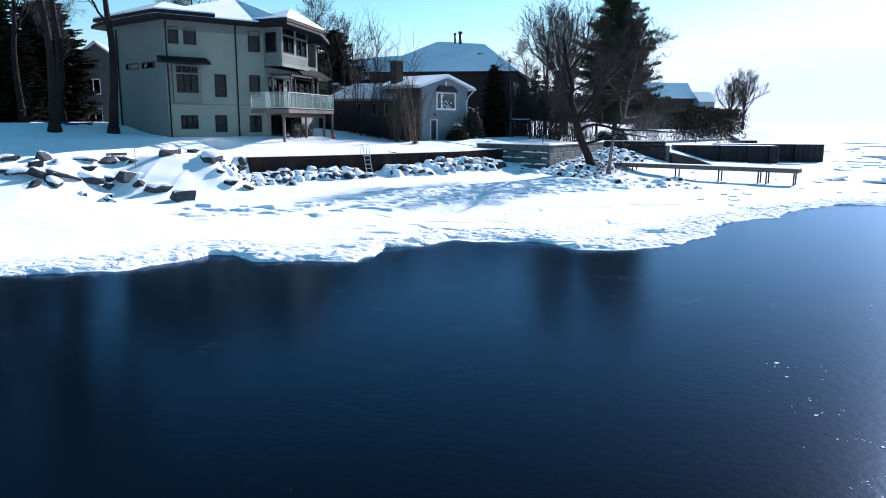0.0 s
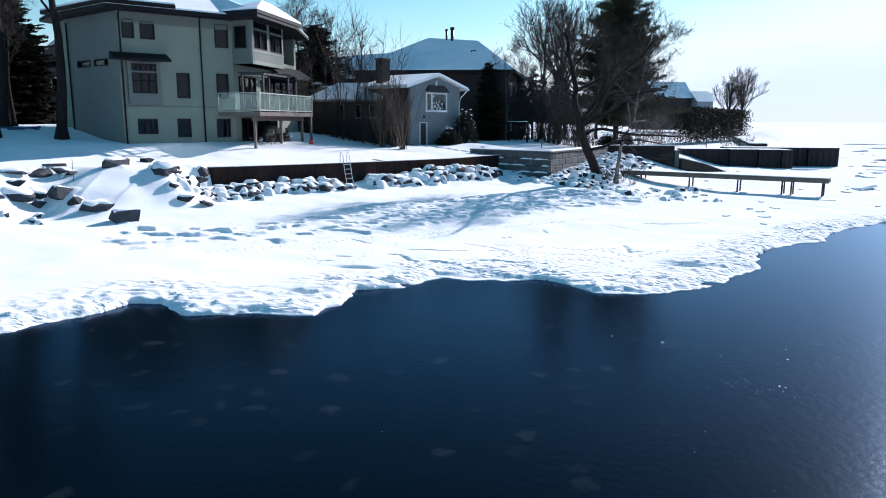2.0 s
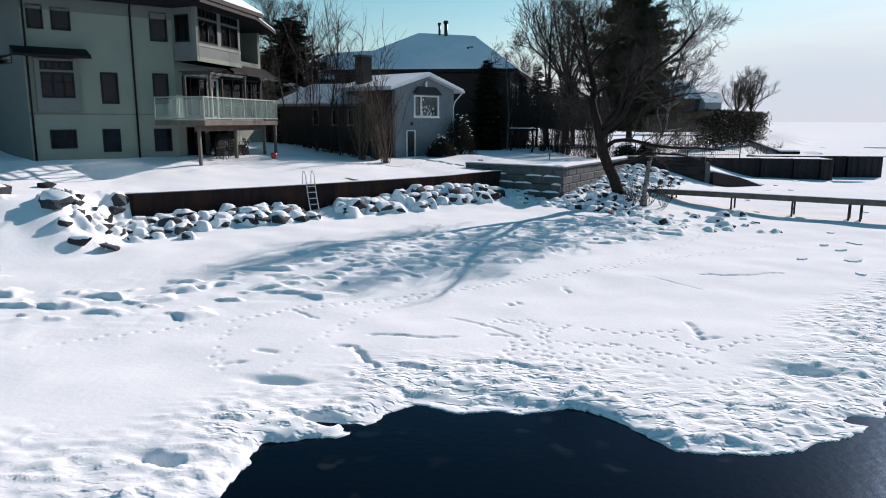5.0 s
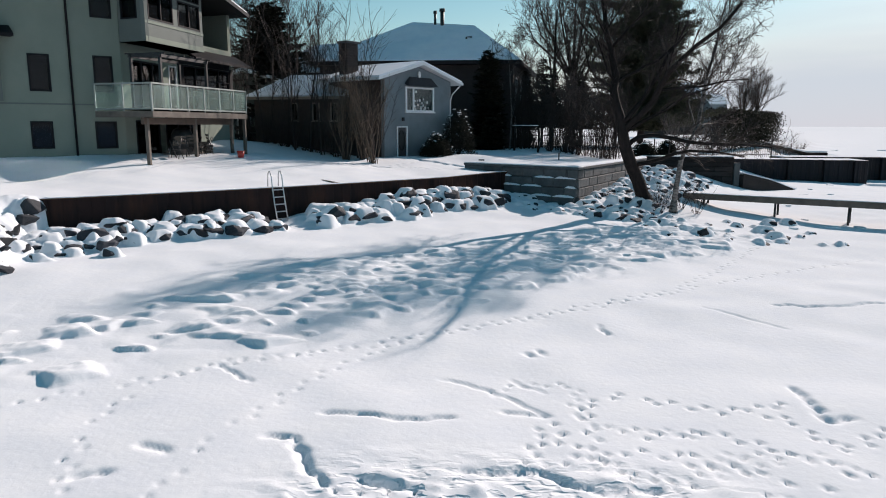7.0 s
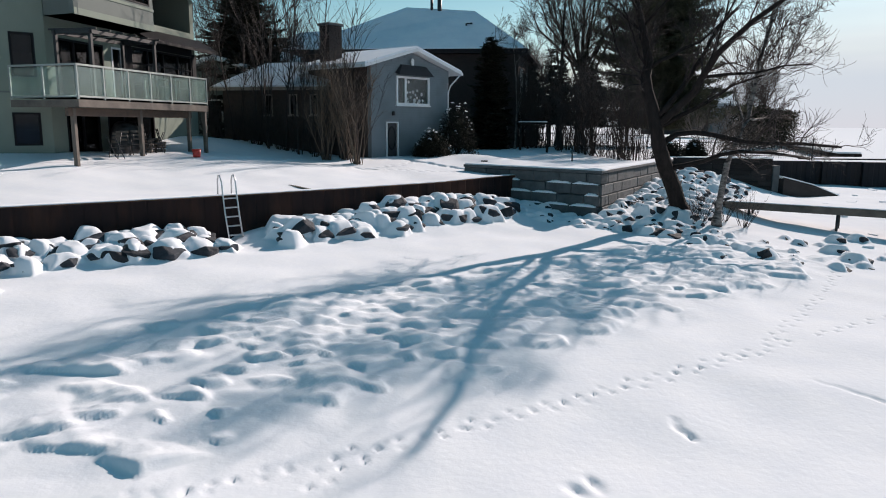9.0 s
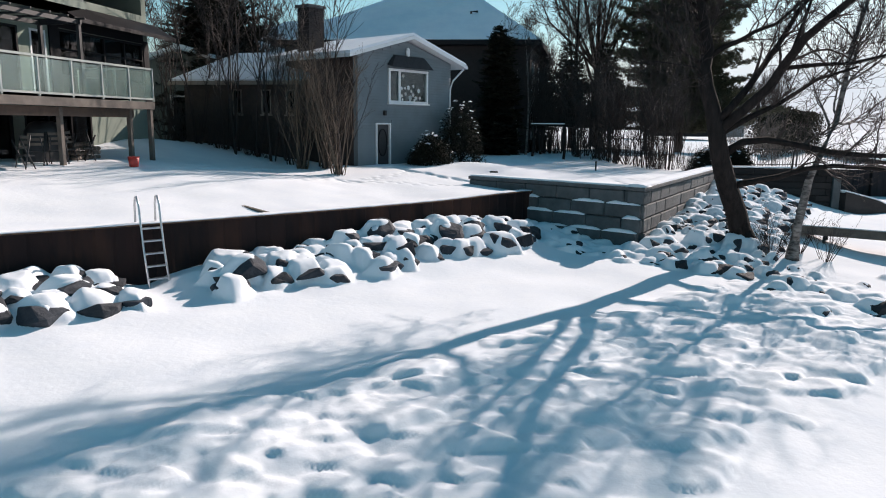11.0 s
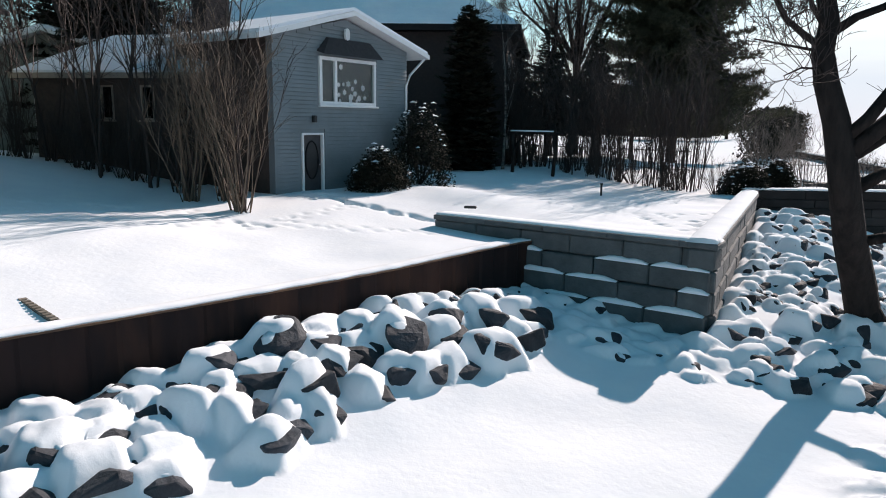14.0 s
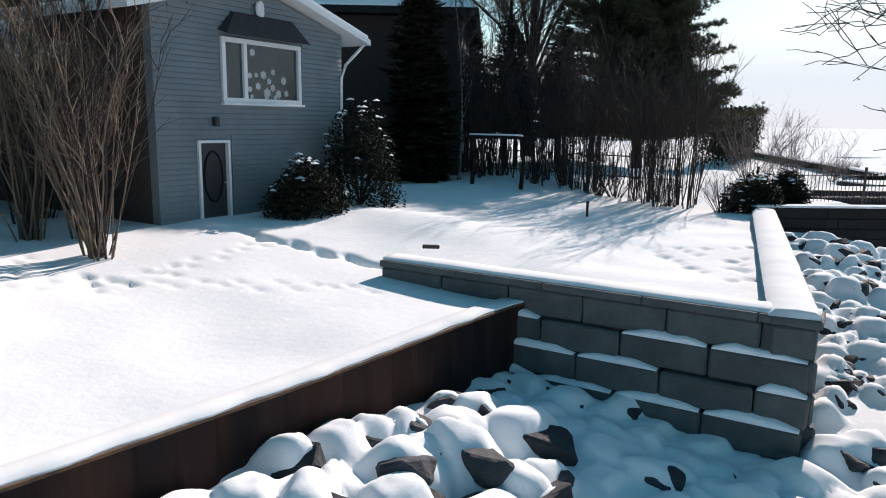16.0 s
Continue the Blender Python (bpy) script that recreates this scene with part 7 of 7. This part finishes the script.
def far_bank():
    """Clipped hedge and low walls along the far shore."""
    for (ax, ay), (bx, by), h, wd in (((30.0, 92.0), (48.0, 118.0), 4.3, 3.0),):
        rng = random.Random(9)
        v, f = [], []
        n = int(math.hypot(bx - ax, by - ay) * 620)
        for _ in range(n):
            t = rng.random()
            x, y = ax + (bx - ax) * t + rng.uniform(-wd / 2, wd / 2), ay + (by - ay) * t + rng.uniform(-wd / 2, wd / 2)
            z = 1.2 + h * rng.random() ** 0.75
            w = Vector((rng.gauss(0, 1), rng.gauss(0, 1), rng.gauss(0, 1))).normalized() * rng.uniform(0.15, 0.35)
            q = w.cross(Vector((0, 0.3, 1))).normalized() * 0.09
            i = len(v)
            v.extend([Vector((x, y, z)), Vector((x, y, z)) + w * 0.5 + q, Vector((x, y, z)) + w, Vector((x, y, z)) + w * 0.5 - q])
            f.append((i, i + 1, i + 2, i + 3))
        tagged(raw("hedge", v, f, CEDAR), "long dark clipped hedge on the far bank", "hedge", kind="stuff")
    for k, (x, y, s) in enumerate(((84.0, 203.0, 2.4), (88.5, 206.0, 2.0), (92.0, 209.0, 2.6), (86.0, 200.0, 1.9), (95.5, 212.0, 1.9))):
        o = new("rock", ROCKS[k][0])
        o.matrix_world = Matrix.Translation((x, y, 0.1)) @ Matrix.Diagonal((s * 2.2, s * 1.6, s * 1.5, 1))
        tagged(o, "dark shore boulder at the far point", "rock", "far point boulders")
    w = empty("sea_wall", wall_matrix(np.array((34.0, 78.0)), np.array((22.0, 60.0))), "low dark sea wall along the far bank", "retaining wall")
    part("panel", boxes((0, 0, -0.8, 66, 0.5, 1.5)), STEEL, w)
    part("snow_layer", boxes((0, 0.02, 1.5, 66, 1.7, 1.62), bevel=0.04), SNOW, w)


far_bank()


def ice_floes():
    """Low tilted plates of drift ice out on the frozen lake."""
    rng = random.Random(12)
    meshes = []
    for s in range(5):
        bm = bmesh.new()
        n = rng.randint(6, 9)
        ring = [(math.cos(6.283 * i / n) * rng.uniform(0.6, 1.1), math.sin(6.283 * i / n) * rng.uniform(0.4, 0.8)) for i in range(n)]
        lo = [bm.verts.new((x, y, -0.12)) for x, y in ring]
        hi = [bm.verts.new((x * 0.9, y * 0.9, 0.12 + rng.uniform(-0.03, 0.05))) for x, y in ring]
        bm.faces.new(lo[::-1])
        bm.faces.new(hi)
        for i in range(n):
            bm.faces.new((lo[i], lo[(i + 1) % n], hi[(i + 1) % n], hi[i]))
        me = bpy.data.meshes.new("ice_floe")
        bmesh.ops.recalc_face_normals(bm, faces=bm.faces[:])
        bm.to_mesh(me)
        bm.free()
        me.materials.append(SNOW)
        meshes.append(me)
    for _ in range(55):
        d = 30 + 130 * rng.random() ** 1.6
        x, y = 18 + d * rng.uniform(0.25, 0.75), 34 + d * rng.uniform(0.3, 0.95)
        if y - 58.6 > (x - 19.2) * 0.92 - 1 and x < 42 or land_right(np.array([x]), np.array([y]))[0] or shore_side(np.array([x]), np.array([y]))[0] < 1:
            continue
        o = new("ice_floe", meshes[rng.randrange(5)])
        s = rng.uniform(0.5, 1.0) * (1 + d / 60)
        o.matrix_world = Matrix.Translation((x, y, -0.5)) @ Matrix.Rotation(rng.uniform(0, 6.28), 4, "Z") @ Matrix.Rotation(rng.gauss(0, 0.12), 4, "X") @ Matrix.Diagonal((s * 1.5, s, 0.55, 1))
        tagged(o, "tilted plate of snow-covered drift ice", "ice", "drift ice plates")


ice_floes()


def iron_fence():
    p, q = np.array((14.7, 63.2)), np.array((22.0, 62.9))
    w = empty("iron_fence", wall_matrix(p, q - p, 1.8), "low black wrought-iron fence behind the timber wall", "fence")
    L = float(np.hypot(*(q - p)))
    for z in (0.12, 0.82):
        part("rail", boxes((0, -0.015, z, L, 0.015, z + 0.03)), BLACK, w)
    n = int(L / 0.13)
    for i in range(n + 1):
        x = L * i / n
        part("picket", boxes((x - 0.008, -0.008, 0.0, x + 0.008, 0.008, 0.95)), BLACK, w)
    for i in range(3):
        x = L * i / 2
        part("post", boxes((x - 0.03, -0.03, -0.1, x + 0.03, 0.03, 1.1)), BLACK, w)


iron_fence()


def picket_fence():
    p, q = np.array((6.2, 75.5)), np.array((13.5, 66.0))
    w = empty("fence", wall_matrix(p, q - p, 2.0), "dark iron picket fence behind the saplings", "fence")
    L = float(np.hypot(*(q - p)))
    for z in (0.2, 0.95):
        part("rail", boxes((0, -0.02, z, L, 0.02, z + 0.04)), BLACK, w)
    n = int(L / 0.16)
    for i in range(n + 1):
        x = L * i / n
        part("picket", boxes((x - 0.012, -0.012, -0.1, x + 0.012, 0.012, 1.1)), BLACK, w)


picket_fence()


def log_frame():
    o = empty("log_arbour", pose(6.2, 66.3, ground_at(6.2, 66.3), 0, 0, -31), "rough snow-topped log frame at the back of the terrace", "arbour")
    for x in (0.0, 1.72):
        pipe("post", [(x, 0, -0.1), (x + 0.06, 0.02, 0.8), (x - 0.02, 0, 1.52)], 0.075, BARK, o)
    pipe("beam", [(-0.2, 0, 1.56), (0.9, 0.03, 1.6), (2.2, 0, 1.55)], 0.06, BARK, o)
    pipe("brace", [(0.02, 0, 0.95), (0.45, 0.02, 1.5)], 0.035, BARK, o)
    part("snow_layer", boxes((-0.12, -0.05, 1.64, 1.7, 0.05, 1.69), bevel=0.02), SNOW, o)
    # two pale slim stems beside it
    for x, y, h, seed in ((5.75, 68.6, 7.5, 81), (6.1, 68.2, 6.6, 82)):
        bare_tree("birch_tree", (x, y), h, 0.06, seed, "slim pale-barked leafless birch at the property line", spec=dict(SPEC, kids=(10, 5, 4, 2), length=(1.8, 0.9, 0.5, 0.3)), bark=BIRCH, group="slim birches")


log_frame()


def small_items():
    z = ground_at(8.25, 60.7)
    st = empty("marker_post", pose(8.25, 60.7, z), "short black marker post in the terrace snow", "post")
    pipe("stake", [(0, 0, -0.1), (0, 0, 0.36)], 0.035, BLACK, st)
    pipe("knob", [(0, 0, 0.36), (0, 0, 0.41)], 0.048, BLACK, st)
    bm = bmesh.new()
    bmesh.ops.create_cone(bm, segments=18, radius1=0.13, radius2=0.17, depth=0.3, cap_ends=True, matrix=pose(0, 0, 0.15))
    bk = empty("bucket", pose(-8.1, 51.4, ground_at(-8.1, 51.4) - 0.01), "red plastic bucket standing in the snow by the deck", "bucket")
    part("body", bm, RED, bk, "", True)
    pipe("rim", [(math.cos(a * 0.3927) * 0.172, math.sin(a * 0.3927) * 0.172, 0.3) for a in range(17)], 0.012, RED, bk)
    pl = empty("wood_grating", pose(-3.84, 47.82, ground_at(-3.84, 47.82) - 0.022, 0, 2.6, -46.4), "narrow slatted wooden grating half sunk in the lawn snow", "grating")
    TAN = material("tan_wood", (0.20, 0.165, 0.13), 0.8, second=(0.12, 0.10, 0.08), scale=6.0, bump=0.003, bump_scale=30.0, rand=0.2)
    for k in range(12):
        part("slat", boxes((k * 0.128, -0.055, 0.012, k * 0.128 + 0.085, 0.055, 0.03), bevel=0.006), TAN, pl)
    for y in (-0.05, 0.03):
        part("batten", boxes((-0.02, y, -0.03, 1.52, y + 0.02, 0.01)), WOOD, pl)
    bx = empty("timber_offcut", pose(3.1, 54.9, 1.93, 0, 0, -12), "short dark timber lying on the wall's snow", "timber")
    part("body", boxes((0, 0, 0, 0.3, 0.1, 0.06), bevel=0.01), BLACK, bx)
    fr = empty("trestle", pose(-27.5, 47.8, ground_at(-27.5, 47.8) + 0.12, 0, 4, -24), "blue steel dock frame lying on the snow", "frame")
    blue = material("blue_steel", (0.03, 0.06, 0.16), 0.5, second=(0.02, 0.04, 0.1), scale=5.0)
    for a, b in (((0, 0, 0), (4.2, 0, 0.1)), ((0.3, 1.1, 0), (4.0, 1.1, 0)), ((0.2, -0.1, 0.05), (3.9, 1.3, 0.05)), ((0.4, 1.3, 0.1), (2.2, -0.2, 0.1)), ((3.2, -0.2, 0), (4.1, 1.2, 0.2))):
        pipe("bar", [a, b], 0.05, blue, fr)
    mk = empty("marker_stake", pose(-15.4, 35.2, ground_at(-15.4, 35.2)), "thin marker rod standing in the snow", "stake")
    pipe("rod", [(0, 0, -0.2), (0.02, 0, 0.95)], 0.012, BLACK, mk)
    lp = empty("log", pose(-17.6, 36.9, ground_at(-17.6, 36.9) + 0.05, 0, 0, 4), "short weathered log on the snow", "log")
    pipe("trunk", [(0, 0, 0), (1.0, 0.05, 0.03)], 0.07, WOOD, lp)


small_items()


def lawn_stone():
    o = new("rock", ROCKS[3][0])
    o.matrix_world = Matrix.Translation((-14.3, 40.3, ground_at(-14.3, 40.3) + 0.05)) @ Matrix.Diagonal((0.8, 0.6, 0.5, 1))
    tagged(o, "grey stone with dry stalks on the lawn", "rock")


lawn_stone()


def ice_flecks():
    """Slivers of thin ice adrift on the open water."""
    rng = random.Random(8)
    v, f = [], []
    spots = [(5.6, 8.9, 0.4), (5.6, 10.1, 0.5), (5.1, 7.8, 0.4), (6.0, 11.8, 0.5), (5.35, 16.6, 0.4), (5.95, 16.3, 0.4), (7.1, 18.1, 0.6), (5.5, 18.7, 0.5), (4.4, 19.0, 0.4), (8.2, 16.0, 1.0), (10.5, 15.0, 1.8), (7.0, 9.8, 0.9)]
    for n in range(230):
        cx, cy, spread = spots[n % len(spots)] if n > 30 else (2.0, 14.0, 6.0)
        x, y = rng.gauss(cx, spread), rng.gauss(cy, spread * 0.45)
        if shore_side(np.array([x]), np.array([y]))[0] > -0.3:
            continue
        r = rng.uniform(0.005, 0.015) if rng.random() < 0.97 else rng.uniform(0.02, 0.045)
        i = len(v)
        n = 5
        w = rng.uniform(0, 6)
        v.extend([(x + r * rng.uniform(0.5, 1.6) * math.cos(w + 1.2566 * k), y + r * rng.uniform(0.3, 1.0) * math.sin(w + 1.2566 * k), -0.684) for k in range(n)])
        f.append(tuple(range(i, i + n)))
    tagged(raw("ice_flecks", v, f, SNOW), "slivers of thin ice adrift on the water", "ice", kind="stuff")


ice_flecks()


def under_deck():
    """What is stored below the deck: folded chairs, a barrow, wood."""
    E = np.array((0.236, 0.972))
    for k in range(5):
        x, y = DK_C + E * (2.4 + 0.75 * k) + np.array((-0.972, 0.236)) * (0.75 + 0.2 * (k % 2))
        ch = empty("folded_chair", pose(x, y, ground_at(x, y), 0, 0, 60 + 37 * k), "dark folded garden chair stored below the deck", "chair", "stored chairs")
        for dy in (-0.24, 0.24):
            pipe("leg", [(0.0, dy, 0), (0.22, dy, 0.95)], 0.018, BLACK, ch)
            pipe("brace", [(0.3, dy * 0.9, 0), (-0.05, dy * 0.9, 0.8)], 0.018, BLACK, ch)
        part("seat", boxes((0.02, -0.23, 0.35, 0.3, 0.23, 0.39)), BLACK, ch)
        for z in (0.6, 0.74, 0.88):
            part("back_slat", boxes((z * 0.23 - 0.01, -0.23, z - 0.04, z * 0.23 + 0.015, 0.23, z + 0.04)), WOOD, ch)
    x, y = DK_C + E * 5.6 + np.array((-0.972, 0.236)) * 1.3
    wp = empty("wood_stack", pose(x, y, ground_at(x, y), 0, 0, 76), "stack of split firewood below the deck", "firewood")
    rng = random.Random(3)
    for i in range(30):
        r, c = divmod(i, 8)
        pipe("billet", [(c * 0.15 - 0.6, -0.2 + rng.uniform(-0.03, 0.03), 0.07 + r * 0.14), (c * 0.15 - 0.6, 0.2, 0.07 + r * 0.14)], 0.065 + rng.uniform(-0.01, 0.008), WOOD, wp, sides=6)
    x, y = DK_C + E * 4.2 + np.array((-0.972, 0.236)) * 1.5
    bq = empty("covered_barbecue", pose(x, y, ground_at(x, y), 0, 0, 70), "garden barbecue under a dark fabric cover below the deck", "barbecue")
    bm = bmesh.new()
    rows = []
    for z, w, d in ((0.0, 0.75, 0.36), (0.5, 0.72, 0.34), (0.9, 0.66, 0.32), (1.12, 0.5, 0.26), (1.2, 0.3, 0.14)):
        rows.append([bm.verts.new((w * math.cos(a * 0.5236) * (1 + 0.05 * math.sin(5 * a)), d * math.sin(a * 0.5236), z)) for a in range(12)])
    for a, b in zip(rows, rows[1:]):
        for k in range(12):
            bm.faces.new((a[k], a[(k + 1) % 12], b[(k + 1) % 12], b[k]))
    bm.faces.new(rows[-1])
    part("cover", bm, BLACK, bq, "black fabric cover", True)
    # pergola standing on the deck
    pg = empty("pergola", pose(0, 0, 0), "dark steel pergola frame on the deck", "pergola")
    a, b = DK_C + E * 1.2 + np.array((-0.972, 0.236)) * 0.35, DK_C + E * 4.6 + np.array((-0.972, 0.236)) * 0.35
    off = np.array((-0.972, 0.236)) * 1.35
    for p in (a, b, a + off, b + off):
        o = part("post", boxes((-0.05, -0.05, 4.3, 0.05, 0.05, 6.42)), BLACK, pg)
        o.matrix_basis = wall_matrix(p, E)
    for p, q in ((a, b), (a + off, b + off), (a, a + off), (b, b + off)):
        L = float(np.hypot(*(q - p)))
        o = part("beam", boxes((-0.1, -0.04, 6.42, L + 0.1, 0.04, 6.54)), BLACK, pg)
        o.matrix_basis = wall_matrix(p, q - p)
    for k in range(6):
        o = part("rafter", boxes((-0.25, -0.02, 6.545, 1.6, 0.02, 6.6)), BLACK, pg)
        o.matrix_basis = wall_matrix(a + (b - a) * k / 5, off)


under_deck()


def chimney():
    c = empty("chimney", pose(-4.1, 60.3, 2.0, 0, 0, 49.6), "tall brown brick chimney on the cottage's side", "chimney")
    for k in range(42):
        part("brick_course", boxes((-0.42 + 0.004 * (k % 2), -0.36, k * 0.15, 0.42 - 0.004 * (k % 2), 0.36, k * 0.15 + 0.142), bevel=0.008), BRICK, c)
    part("crown", boxes((-0.5, -0.44, 6.3, 0.5, 0.44, 6.42), bevel=0.02), BLOCK, c)


chimney()


def ice_rubble():
    """Broken plates of snow-dusted ice pushed up on the lake ice."""
    rng = random.Random(29)
    v, f = [], []
    for _ in range(300):
        x, y = rng.uniform(12, 75), 33 + rng.random() ** 1.6 * 95
        px, py = np.array([x]), np.array([y])
        if shore_side(px, py)[0] < 0.6 or land_right(px, py)[0] or line_side(px, py, CAP_C, CAP_F)[0] > -6:
            continue
        z = ground_at(x, y)
        if z > 0.2:
            continue
        r, h = rng.uniform(0.1, 0.45) * (0.7 + y / 90), rng.uniform(0.03, 0.13)
        tilt, w, n = rng.uniform(-0.12, 0.12), rng.uniform(0, 6.28), 7
        ring = []
        for k in range(n):
            a, q = 6.2832 * k / n, r * rng.uniform(0.55, 1.15)
            ax, ay = q * math.cos(a), 0.55 * q * math.sin(a)
            ring.append((x + ax * math.cos(w) - ay * math.sin(w), y + ax * math.sin(w) + ay * math.cos(w), z + 0.6 * h + 0.5 * tilt * ax))
        i = len(v)
        v.extend([(a, b, z - 0.06) for a, b, _ in ring])
        v.extend(ring)
        f.append(tuple(range(i + n, i + 2 * n)))
        f.extend([(i + k, i + (k + 1) % n, i + n + (k + 1) % n, i + n + k) for k in range(n)])
    tagged(raw("ice_rubble", v, f, SNOW), "scattered broken plates of snowy ice on the lake", "ice", kind="stuff")


ice_rubble()
